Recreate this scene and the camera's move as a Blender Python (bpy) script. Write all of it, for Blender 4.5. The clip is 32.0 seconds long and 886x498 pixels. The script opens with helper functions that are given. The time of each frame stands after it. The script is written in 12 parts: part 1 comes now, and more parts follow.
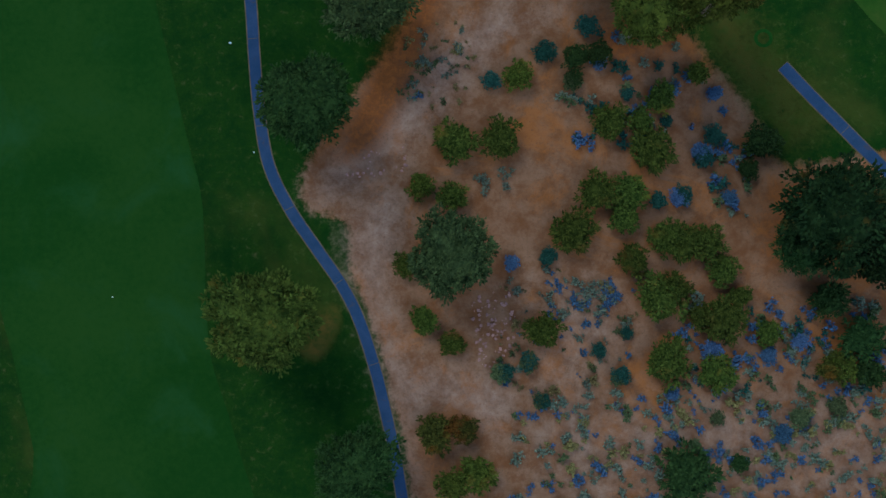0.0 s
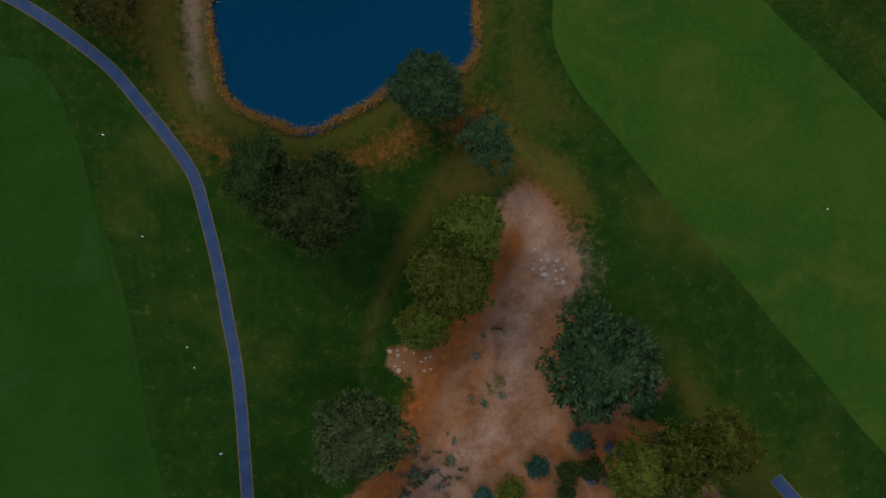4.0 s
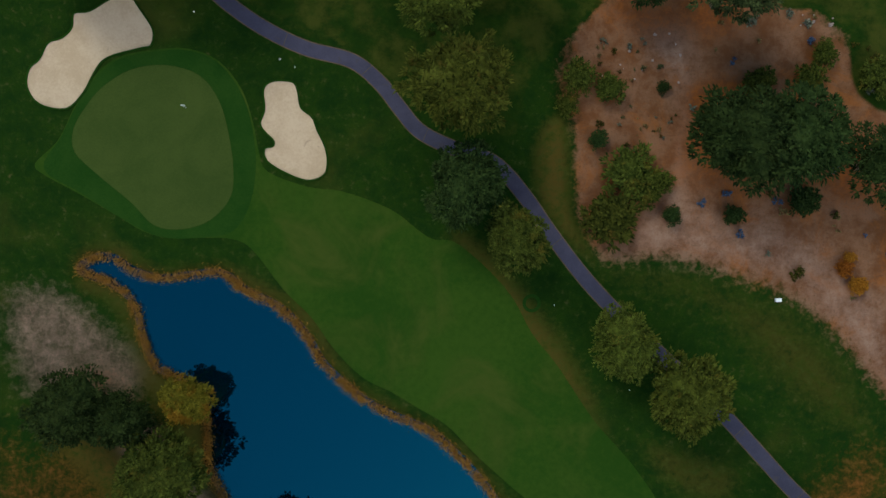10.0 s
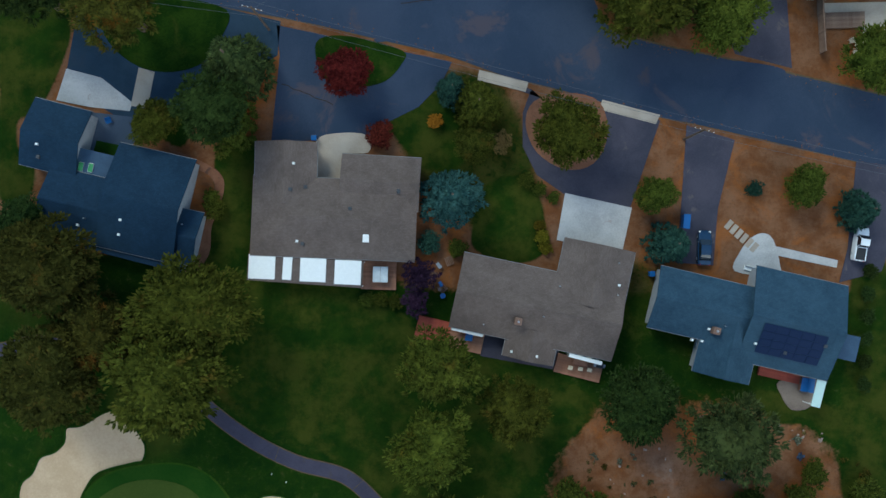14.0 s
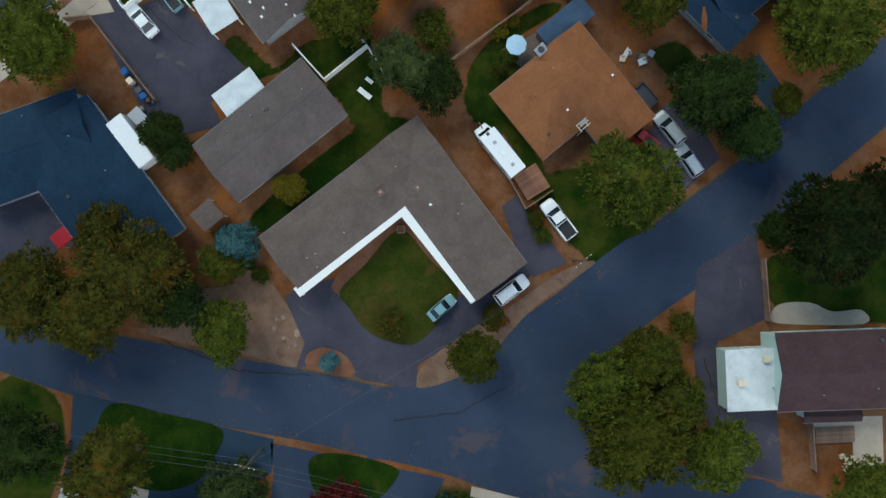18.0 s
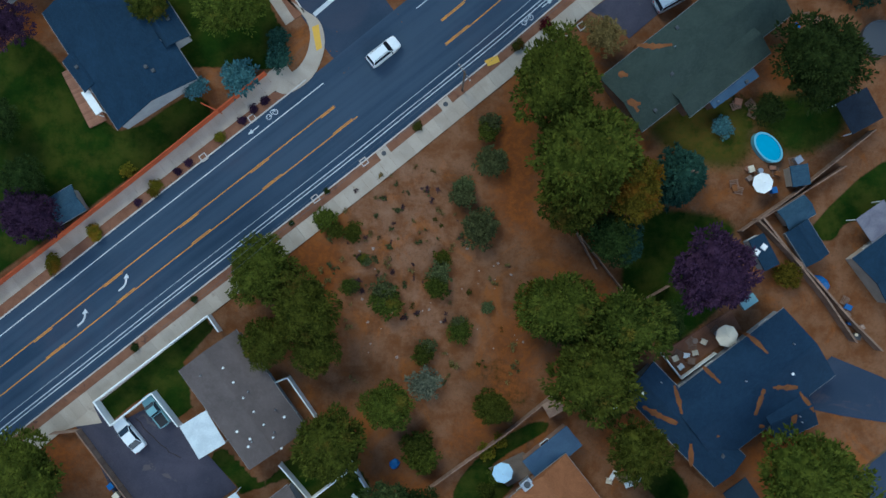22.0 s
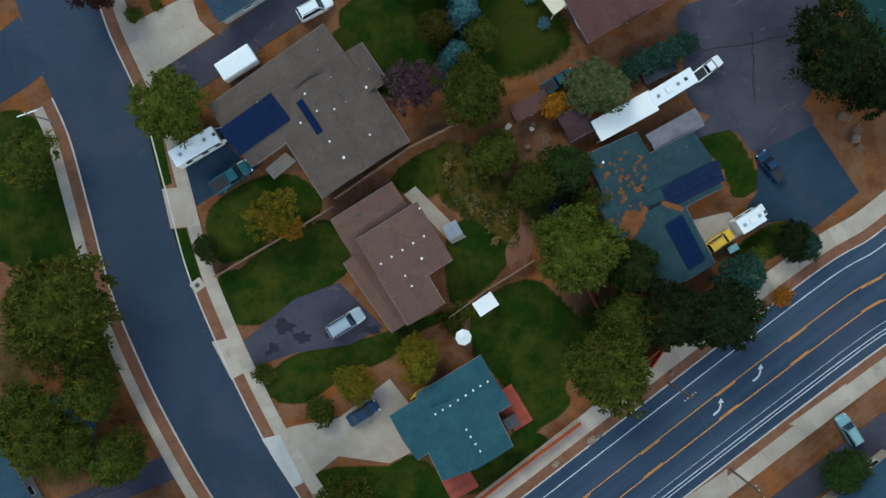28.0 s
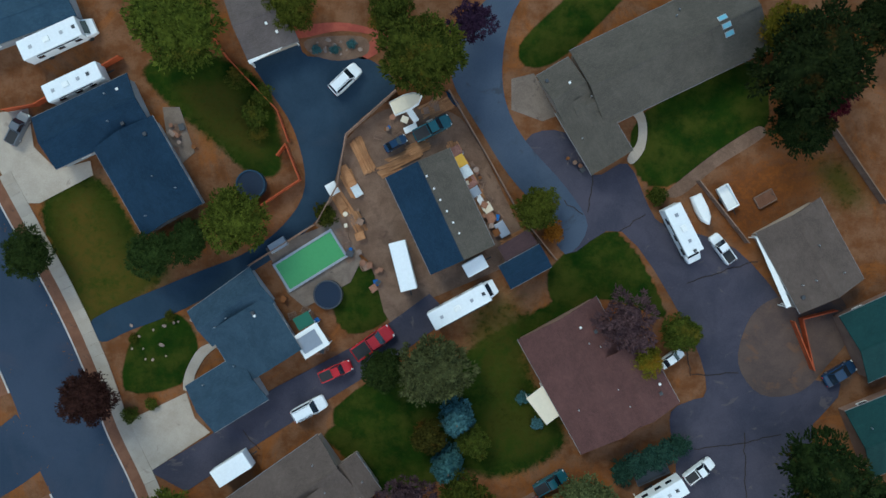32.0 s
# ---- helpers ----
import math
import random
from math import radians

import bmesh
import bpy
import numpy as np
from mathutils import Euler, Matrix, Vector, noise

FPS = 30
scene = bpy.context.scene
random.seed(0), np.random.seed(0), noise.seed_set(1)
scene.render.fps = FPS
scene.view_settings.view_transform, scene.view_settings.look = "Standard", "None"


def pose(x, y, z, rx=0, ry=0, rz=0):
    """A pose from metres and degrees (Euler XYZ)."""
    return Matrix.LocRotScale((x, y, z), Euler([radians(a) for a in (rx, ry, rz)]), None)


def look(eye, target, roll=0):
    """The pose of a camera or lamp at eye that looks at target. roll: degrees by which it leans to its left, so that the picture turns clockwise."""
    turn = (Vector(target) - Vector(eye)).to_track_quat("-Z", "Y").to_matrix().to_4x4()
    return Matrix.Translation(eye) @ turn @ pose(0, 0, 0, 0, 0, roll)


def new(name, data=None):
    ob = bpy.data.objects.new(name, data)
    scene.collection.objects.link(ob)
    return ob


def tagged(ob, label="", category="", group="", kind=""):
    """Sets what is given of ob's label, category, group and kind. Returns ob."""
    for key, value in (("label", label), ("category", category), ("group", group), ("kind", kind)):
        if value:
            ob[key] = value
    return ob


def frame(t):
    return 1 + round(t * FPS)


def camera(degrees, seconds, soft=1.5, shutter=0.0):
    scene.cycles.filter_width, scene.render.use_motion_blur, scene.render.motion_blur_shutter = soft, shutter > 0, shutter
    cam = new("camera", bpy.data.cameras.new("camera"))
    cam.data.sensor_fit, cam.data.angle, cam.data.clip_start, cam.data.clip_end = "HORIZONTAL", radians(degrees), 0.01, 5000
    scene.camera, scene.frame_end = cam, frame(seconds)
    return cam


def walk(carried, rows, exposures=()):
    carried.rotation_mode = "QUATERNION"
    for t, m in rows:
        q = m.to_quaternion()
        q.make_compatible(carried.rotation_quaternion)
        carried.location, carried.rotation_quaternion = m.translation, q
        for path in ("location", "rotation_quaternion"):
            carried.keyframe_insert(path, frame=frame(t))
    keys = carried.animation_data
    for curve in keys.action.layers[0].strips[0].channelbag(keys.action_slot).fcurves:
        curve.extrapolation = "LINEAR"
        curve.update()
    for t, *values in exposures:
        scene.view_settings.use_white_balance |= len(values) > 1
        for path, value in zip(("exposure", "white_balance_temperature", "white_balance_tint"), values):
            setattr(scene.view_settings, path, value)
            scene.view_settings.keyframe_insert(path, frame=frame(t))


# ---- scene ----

cam = camera(63.72, 32.0, 1.5)
SKY, SUN = 0.15, 1.4
EXPOSURES = [(0.0, 0.43, 4930, -11), (3.0, 0.42, 5350, -11), (5.5, 0.43, 8500, 25), (7.5, 0.47, 9300, 25), (9.5, 0.43, 6700, 2), (11.5, 0.36, 6000, -9), (13.0, 0.42, 5650, -9), (14.0, 0.45, 5750, -9), (16.0, 0.46, 6420, -6), (18.0, 0.46, 6370, -6), (20.0, 0.42, 5550, -8), (22.0, 0.42, 5500, -8), (24.0, 0.51, 5830, -8), (25.0, 0.51, 6130, -7), (28.0, 0.45, 6080, -8), (32.0, 0.45, 5930, -8)]
ROWS = [
    (0.0, 0.180, 10.165, 92.528, 1.964, 0.476, -0.845),
    (0.5, 0.209, 16.943, 92.632, 1.967, 0.349, -0.917),
    (1.0, 0.270, 23.766, 92.753, 1.882, 0.218, -1.053),
    (1.5, 0.378, 30.648, 92.888, 1.730, 0.109, -1.169),
    (2.0, 0.501, 37.575, 93.043, 1.577, 0.018, -1.153),
    (2.5, 0.620, 44.532, 93.204, 1.425, -0.046, -1.046),
    (3.0, 0.773, 51.503, 93.337, 1.277, -0.060, -0.931),
    (3.5, 0.970, 58.472, 93.438, 1.163, -0.046, -0.926),
    (5.5, 2.127, 86.329, 93.732, 0.592, 0.093, -0.615),
    (6.0, 2.366, 93.297, 93.770, 0.496, 0.079, -0.674),
    (6.5, 2.598, 100.237, 93.811, 0.389, 0.069, -0.695),
    (7.0, 2.826, 107.117, 93.869, 0.329, 0.067, -0.693),
    (7.5, 3.046, 113.938, 93.938, 0.333, 0.067, -0.692),
    (8.0, 3.232, 120.734, 94.001, 0.354, 0.055, -0.696),
    (8.5, 3.391, 127.540, 94.043, 0.355, 0.034, -0.690),
    (9.0, 3.560, 134.366, 94.062, 0.297, 0.015, -0.640),
    (9.5, 3.770, 141.173, 94.086, 0.215, 0.009, -0.584),
    (10.0, 4.014, 147.914, 94.141, 0.208, 0.018, -0.552),
    (10.5, 4.251, 154.606, 94.232, 0.261, 0.036, -0.516),
    (11.0, 4.472, 161.329, 94.337, 0.303, 0.049, -0.467),
    (11.5, 4.689, 168.146, 94.412, 0.301, 0.045, -0.417),
    (12.0, 4.908, 175.053, 94.443, 0.274, 0.020, -0.407),
    (12.5, 5.116, 182.007, 94.459, 0.251, -0.000, -0.433),
    (13.0, 5.304, 188.984, 94.503, 0.211, 0.005, -0.457),
    (13.5, 5.495, 195.967, 94.583, 0.167, 0.011, -0.482),
    (14.0, 5.712, 202.945, 94.671, 0.141, 0.006, -0.498),
    (14.5, 5.935, 209.913, 94.754, 0.120, 0.001, -0.486),
    (16.5, 6.629, 237.647, 95.270, 0.100, 0.002, -0.658),
    (17.0, 6.837, 244.608, 95.317, 0.086, 0.002, -0.726),
    (17.5, 7.084, 251.549, 95.347, 0.103, 0.001, -0.801),
    (18.0, 7.367, 258.449, 95.356, 0.140, 0.003, -0.880),
    (18.5, 7.663, 265.324, 95.358, 0.174, 0.005, -0.944),
    (19.0, 7.954, 272.213, 95.362, 0.188, -0.001, -0.978),
    (19.5, 8.221, 279.149, 95.371, 0.166, -0.001, -0.963),
    (20.0, 8.497, 286.149, 95.388, 0.142, 0.003, -0.842),
    (20.5, 8.813, 293.200, 95.416, 0.199, -0.005, -0.472),
    (21.0, 9.105, 300.263, 95.454, 0.266, -0.010, -0.006),
    (21.5, 9.314, 307.300, 95.497, 0.225, -0.003, 0.201),
    (22.0, 9.453, 314.287, 95.530, 0.150, 0.004, 0.210),
    (22.5, 9.561, 321.216, 95.538, 0.113, 0.003, 0.213),
    (23.0, 9.669, 328.097, 95.530, 0.098, 0.001, 0.230),
    (23.5, 9.793, 334.953, 95.520, 0.080, -0.000, 0.242),
    (24.0, 9.920, 341.806, 95.515, 0.035, -0.000, 0.249),
    (24.5, 10.050, 348.652, 95.527, -0.009, -0.000, 0.278),
    (25.0, 10.193, 355.483, 95.561, -0.033, -0.000, 0.320),
    (25.5, 10.332, 362.309, 95.613, -0.043, -0.001, 0.359),
    (27.5, 10.578, 389.769, 95.733, -0.479, -0.027, 0.620),
    (28.0, 10.617, 396.619, 95.685, -0.534, -0.016, 0.689),
    (28.5, 10.645, 403.476, 95.635, -0.610, -0.010, 0.758),
    (29.0, 10.653, 410.368, 95.596, -0.696, -0.027, 0.837),
    (29.5, 10.653, 417.307, 95.549, -0.810, -0.045, 0.926),
    (30.0, 10.681, 424.276, 95.468, -0.967, -0.030, 0.966),
    (30.5, 10.755, 431.268, 95.375, -1.161, 0.011, 0.956),
    (31.0, 10.878, 438.298, 95.294, -1.397, 0.073, 0.920),
    (31.5, 11.053, 445.368, 95.221, -1.668, 0.175, 0.866),
    (32.0, 11.265, 452.459, 95.148, -1.943, 0.297, 0.811),
]
walk(cam, [(t, pose(x, y, z, rx, ry, rz)) for t, x, y, z, rx, ry, rz in ROWS], EXPOSURES)

# ---------------------------------------------------------------- light
world = bpy.data.worlds.new("sky")
scene.world = world
world.use_nodes = True
wn = world.node_tree
sky = wn.nodes.new("ShaderNodeTexSky")
sky.sky_type, sky.sun_disc = "NISHITA", False
sky.sun_elevation, sky.sun_rotation = radians(42), radians(146)
sky.air_density, sky.dust_density, sky.ozone_density = 1.0, 1.6, 1.5
wn.links.new(sky.outputs["Color"], wn.nodes["Background"].inputs["Color"])
wn.nodes["Background"].inputs["Strength"].default_value = SKY
sun = new("sun", bpy.data.lights.new("sun", "SUN"))
sun.data.energy, sun.data.angle, sun.data.color = SUN, radians(26), (1.0, 0.93, 0.84)
sun.matrix_basis = look((-46, 69, 75), (0, 0, 0))

# ---------------------------------------------------------------- materials


def tree_of(name):
    m = bpy.data.materials.new(name)
    m.use_nodes = True
    nt = m.node_tree
    return m, nt, nt.nodes["Principled BSDF"]


def math_node(nt, op, a, b=None, clamp=False):
    n = nt.nodes.new("ShaderNodeMath")
    n.operation, n.use_clamp = op, clamp
    for i, v in enumerate((a, b)):
        if v is None:
            continue
        if isinstance(v, (int, float)):
            n.inputs[i].default_value = v
        else:
            nt.links.new(v, n.inputs[i])
    return n.outputs[0]


def mix_node(nt, fac, a, b, mode="MIX"):
    n = nt.nodes.new("ShaderNodeMix")
    n.data_type, n.blend_type = "RGBA", mode
    for i, v in ((0, fac), (6, a), (7, b)):
        if isinstance(v, (int, float)):
            n.inputs[i].default_value = v
        elif isinstance(v, tuple):
            n.inputs[i].default_value = (*v, 1)
        else:
            nt.links.new(v, n.inputs[i])
    return n.outputs[2]


def noise_node(nt, vec, scale, detail=4.0, rough=0.6, warp=0.0):
    n = nt.nodes.new("ShaderNodeTexNoise")
    n.inputs["Scale"].default_value, n.inputs["Detail"].default_value = scale, detail
    n.inputs["Roughness"].default_value, n.inputs["Distortion"].default_value = rough, warp
    nt.links.new(vec, n.inputs["Vector"])
    return n.outputs["Fac"]


def ramp(nt, fac, lo, hi):
    n = nt.nodes.new("ShaderNodeMapRange")
    n.interpolation_type = "SMOOTHSTEP"
    n.inputs["From Min"].default_value, n.inputs["From Max"].default_value = lo, hi
    nt.links.new(fac, n.inputs["Value"])
    return n.outputs["Result"]


def place_of(nt, own=False):
    if own:
        return nt.nodes.new("ShaderNodeTexCoord").outputs["Object"]
    return nt.nodes.new("ShaderNodeNewGeometry").outputs["Position"]


def bump_to(nt, bsdf, height, strength, dist=0.05):
    b = nt.nodes.new("ShaderNodeBump")
    b.inputs["Strength"].default_value, b.inputs["Distance"].default_value = strength, dist
    nt.links.new(height, b.inputs["Height"])
    nt.links.new(b.outputs["Normal"], bsdf.inputs["Normal"])


def surf(name, a, b, big=0.25, fine=6.0, rough=0.85, bump=0.25, stain=None, stain_scale=0.6, stain_at=0.62, own=False, rnd=0.0, metal=0.0, spec=0.3, soft=0.08):
    """A matt surface: two colours mixed at two scales, stains with a shape of their own, fine relief."""
    m, nt, bsdf = tree_of(name)
    pos = place_of(nt, own)
    n1, n2 = noise_node(nt, pos, big, 5, 0.6, 0.4), noise_node(nt, pos, fine, 3, 0.7)
    f = math_node(nt, "ADD", math_node(nt, "MULTIPLY", n1, 0.6), math_node(nt, "MULTIPLY", n2, 0.4))
    col = mix_node(nt, ramp(nt, f, 0.36, 0.64), a, b)
    if stain:
        col = mix_node(nt, ramp(nt, noise_node(nt, pos, stain_scale, 6, 0.65, 0.8), stain_at, stain_at + soft), col, stain)
    if rnd:
        info = nt.nodes.new("ShaderNodeObjectInfo")
        v = nt.nodes.new("ShaderNodeHueSaturation")
        nt.links.new(col, v.inputs["Color"])
        nt.links.new(math_node(nt, "ADD", math_node(nt, "MULTIPLY", info.outputs["Random"], rnd), 1 - rnd / 2), v.inputs["Value"])
        col = v.outputs["Color"]
    nt.links.new(col, bsdf.inputs["Base Color"])
    bsdf.inputs["Roughness"].default_value, bsdf.inputs["Metallic"].default_value = rough, metal
    bsdf.inputs["Specular IOR Level"].default_value = spec
    if bump:
        bump_to(nt, bsdf, n2, bump)
    return m


def tracked(m, turn, light, share):
    """Long faint wheel tracks laid over a road's surface along its run."""
    nt = m.node_tree
    bsdf = nt.nodes["Principled BSDF"]
    mp = nt.nodes.new("ShaderNodeMapping")
    mp.inputs["Rotation"].default_value = (0, 0, radians(-turn))
    spread = nt.nodes.new("ShaderNodeVectorMath")
    spread.operation = "MULTIPLY"
    spread.inputs[1].default_value = (0.012, 0.55, 1)
    nt.links.new(place_of(nt), mp.inputs["Vector"])
    nt.links.new(mp.outputs["Vector"], spread.inputs[0])
    n = noise_node(nt, spread.outputs["Vector"], 1.0, 3, 0.55)
    old = bsdf.inputs["Base Color"].links[0].from_socket
    nt.links.new(mix_node(nt, math_node(nt, "MULTIPLY", ramp(nt, n, 0.35, 0.68), share), old, light), bsdf.inputs["Base Color"])
    return m


def shingle(name, a, b, litter=None):
    """Asphalt shingles in courses, with streaks and patches."""
    m, nt, bsdf = tree_of(name)
    pos = place_of(nt, True)
    br = nt.nodes.new("ShaderNodeTexBrick")
    br.inputs["Scale"].default_value = 1.0
    br.inputs["Brick Width"].default_value, br.inputs["Row Height"].default_value = 0.34, 0.2
    br.inputs["Mortar Size"].default_value, br.inputs["Bias"].default_value = 0.012, -0.2
    br.inputs["Color1"].default_value, br.inputs["Color2"].default_value = (*a, 1), (*b, 1)
    br.inputs["Mortar"].default_value = (*[v * 0.55 for v in a], 1)
    nt.links.new(pos, br.inputs["Vector"])
    n1, n2 = noise_node(nt, pos, 0.35, 5, 0.6, 0.5), noise_node(nt, pos, 9.0, 2)
    shade = mix_node(nt, ramp(nt, n1, 0.3, 0.72), tuple(v * 0.88 for v in a), tuple(v * 1.1 for v in b))
    col = mix_node(nt, 0.45, br.outputs["Color"], shade)
    col = mix_node(nt, math_node(nt, "MULTIPLY", ramp(nt, n2, 0.5, 0.75), 0.35), col, tuple(v * 1.5 for v in b))
    if litter:
        col = mix_node(nt, ramp(nt, noise_node(nt, place_of(nt), 0.28, 6, 0.7, 1.4), 0.585, 0.64), col, litter)
    nt.links.new(col, bsdf.inputs["Base Color"])
    bsdf.inputs["Roughness"].default_value, bsdf.inputs["Specular IOR Level"].default_value = 0.9, 0.2
    bump_to(nt, bsdf, br.outputs["Fac"], 0.3, -0.03)
    return m


def leafy(name, dark, light, autumn=None, share=0.0):
    """Foliage whose tone differs leaf by leaf, limb by limb and tree by tree."""
    m, nt, bsdf = tree_of(name)
    geo, info = nt.nodes.new("ShaderNodeNewGeometry"), nt.nodes.new("ShaderNodeObjectInfo")
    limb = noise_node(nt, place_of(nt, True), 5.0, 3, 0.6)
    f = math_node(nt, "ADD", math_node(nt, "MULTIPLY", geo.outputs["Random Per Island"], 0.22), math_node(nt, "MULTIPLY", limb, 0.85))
    # noise picks the tone; dark end lowered to carry shade of crown gaps
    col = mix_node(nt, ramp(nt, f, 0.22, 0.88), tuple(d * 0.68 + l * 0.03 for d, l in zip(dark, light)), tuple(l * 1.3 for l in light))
    if autumn:
        turn = noise_node(nt, place_of(nt), 0.35, 3, 0.6)
        col = mix_node(nt, math_node(nt, "MULTIPLY", ramp(nt, turn, 0.62 - share * 0.4, 0.74 - share * 0.3), 0.8), col, autumn)
    v = nt.nodes.new("ShaderNodeHueSaturation")
    nt.links.new(col, v.inputs["Color"])
    nt.links.new(math_node(nt, "ADD", math_node(nt, "MULTIPLY", info.outputs["Random"], 0.5), 0.75), v.inputs["Value"])
    nt.links.new(math_node(nt, "ADD", math_node(nt, "MULTIPLY", info.outputs["Random"], 0.03), 0.485), v.inputs["Hue"])
    nt.links.new(v.outputs["Color"], bsdf.inputs["Base Color"])
    bsdf.inputs["Roughness"].default_value, bsdf.inputs["Specular IOR Level"].default_value = 0.8, 0.03
    return m


def paint(name, col, rough=0.35, metal=0.0, spec=0.5):
    m, nt, bsdf = tree_of(name)
    n = noise_node(nt, place_of(nt, True), 3.0, 4)
    nt.links.new(mix_node(nt, n, tuple(c * 0.88 for c in col), tuple(min(1, c * 1.08) for c in col)), bsdf.inputs["Base Color"])
    bsdf.inputs["Roughness"].default_value, bsdf.inputs["Metallic"].default_value = rough, metal
    bsdf.inputs["Specular IOR Level"].default_value = spec
    return m


def grassland():
    """The ground: rough grass, watered lawn, dry grass and bare earth by the sheet's own weights."""
    m, nt, bsdf = tree_of("ground")
    pos = place_of(nt)

    def weight(key, soft=0.5):
        at = nt.nodes.new("ShaderNodeAttribute")
        at.attribute_name = key
        return at.outputs["Fac"]
    n_big, n_mid, n_fine = noise_node(nt, pos, 0.045, 5, 0.6, 0.2), noise_node(nt, pos, 0.33, 6, 0.68, 0.1), noise_node(nt, pos, 3.5, 4, 0.7)
    n_tuft = noise_node(nt, pos, 1.1, 4, 0.7, 0.3)
    rough_grass = mix_node(nt, ramp(nt, n_mid, 0.32, 0.7), GRASS_A, GRASS_B)
    rough_grass = mix_node(nt, math_node(nt, "MULTIPLY", ramp(nt, n_fine, 0.45, 0.7), 0.5), rough_grass, GRASS_C)
    rough_grass = mix_node(nt, math_node(nt, "MULTIPLY", ramp(nt, n_big, 0.52, 0.72), 0.55), rough_grass, GRASS_DRY)
    rough_grass = mix_node(nt, math_node(nt, "MULTIPLY", ramp(nt, n_tuft, 0.48, 0.72), 0.4), rough_grass, (0.03, 0.05, 0.007))
    lawn = mix_node(nt, ramp(nt, n_mid, 0.3, 0.75), LAWN_A, LAWN_B)
    lawn = mix_node(nt, math_node(nt, "MULTIPLY", ramp(nt, noise_node(nt, pos, 0.2, 7, 0.68), 0.4, 0.64), 0.62), lawn, (0.07, 0.066, 0.012))
    lawn = mix_node(nt, math_node(nt, "MULTIPLY", ramp(nt, n_tuft, 0.5, 0.75), 0.3), lawn, (0.03, 0.052, 0.008))
    lawn = mix_node(nt, math_node(nt, "MULTIPLY", n_fine, 0.4), lawn, LAWN_A)
    dry = mix_node(nt, ramp(nt, n_tuft, 0.35, 0.66), DRY_A, DRY_B)
    dry = mix_node(nt, ramp(nt, n_mid, 0.4, 0.8), dry, GRASS_B)
    earth = mix_node(nt, ramp(nt, n_mid, 0.34, 0.66), EARTH_A, EARTH_B)
    earth = mix_node(nt, math_node(nt, "MULTIPLY", ramp(nt, noise_node(nt, pos, 0.11, 5, 0.7, 0.8), 0.5, 0.66), 0.7), earth, EARTH_C)
    earth = mix_node(nt, math_node(nt, "MULTIPLY", ramp(nt, n_fine, 0.52, 0.72), 0.5), earth, EARTH_D)
    pale = mix_node(nt, ramp(nt, n_mid, 0.3, 0.7), PALE_A, PALE_B)
    pale = mix_node(nt, math_node(nt, "MULTIPLY", ramp(nt, n_fine, 0.5, 0.72), 0.5), pale, EARTH_D)
    jag = math_node(nt, "MULTIPLY", math_node(nt, "SUBTRACT", n_tuft, 0.5), 0.9)
    jag2 = math_node(nt, "MULTIPLY", math_node(nt, "SUBTRACT", n_mid, 0.5), 0.5)

    def lay(col, other, key, lo=0.3, hi=0.7):
        f = math_node(nt, "ADD", math_node(nt, "ADD", weight(key), jag), jag2)
        return mix_node(nt, ramp(nt, f, lo, hi), col, other)
    col = lay(rough_grass, earth, "earth")
    col = lay(col, pale, "pale", 0.05, 1.0)
    rust = mix_node(nt, ramp(nt, n_tuft, 0.32, 0.7), RUST_A, RUST_B)
    rust = mix_node(nt, math_node(nt, "MULTIPLY", ramp(nt, n_fine, 0.5, 0.75), 0.4), rust, EARTH_D)
    col = lay(col, rust, "rust", 0.1, 1.0)
    col = lay(col, dry, "dry", 0.1, 0.95)
    col = lay(col, lawn, "lawn")
    nt.links.new(col, bsdf.inputs["Base Color"])
    bsdf.inputs["Roughness"].default_value, bsdf.inputs["Specular IOR Level"].default_value = 1.0, 0.02
    bump_to(nt, bsdf, math_node(nt, "ADD", n_fine, n_tuft), 0.5, 0.12)
    return m


GRASS_A, GRASS_B, GRASS_C, GRASS_DRY = (0.008, 0.024, 0.0035), (0.016, 0.036, 0.004), (0.007, 0.019, 0.003), (0.062, 0.058, 0.011)
LAWN_A, LAWN_B = (0.0075, 0.022, 0.003), (0.021, 0.041, 0.005)
DRY_A, DRY_B = (0.1, 0.06, 0.013), (0.055, 0.052, 0.01)
EARTH_A, EARTH_B, EARTH_C, EARTH_D = (0.132, 0.052, 0.02), (0.195, 0.099, 0.053), (0.25, 0.085, 0.02), (0.07, 0.04, 0.026)
PALE_A, PALE_B = (0.19, 0.112, 0.078), (0.29, 0.178, 0.126)
RUST_A, RUST_B = (0.12, 0.036, 0.01), (0.21, 0.068, 0.016)

GROUND = grassland()
FAIRWAY = surf("fairway_turf", (0.017, 0.045, 0.005), (0.03, 0.06, 0.007), 0.06, 1.1, 1.0, 0.2, (0.046, 0.062, 0.01), 0.09, 0.45, spec=0.02, soft=0.3)
GREEN = surf("green_turf", (0.036, 0.056, 0.011), (0.049, 0.069, 0.014), 0.2, 5, 1.0, 0.1, spec=0.02)
COLLAR = surf("collar_turf", (0.012, 0.038, 0.005), (0.02, 0.05, 0.007), 0.25, 4, 1.0, 0.15, spec=0.02)
TURF = surf("lawn_turf", LAWN_A, LAWN_B, 0.4, 4, 0.95, 0.3, (0.04, 0.047, 0.009), 0.22, 0.54, spec=0.02, soft=0.2)
DRYTURF = surf("dry_lawn_turf", (0.022, 0.036, 0.005), (0.05, 0.05, 0.01), 0.4, 4, 0.95, 0.3, (0.09, 0.055, 0.018), 0.22, 0.5, spec=0.02, soft=0.25)
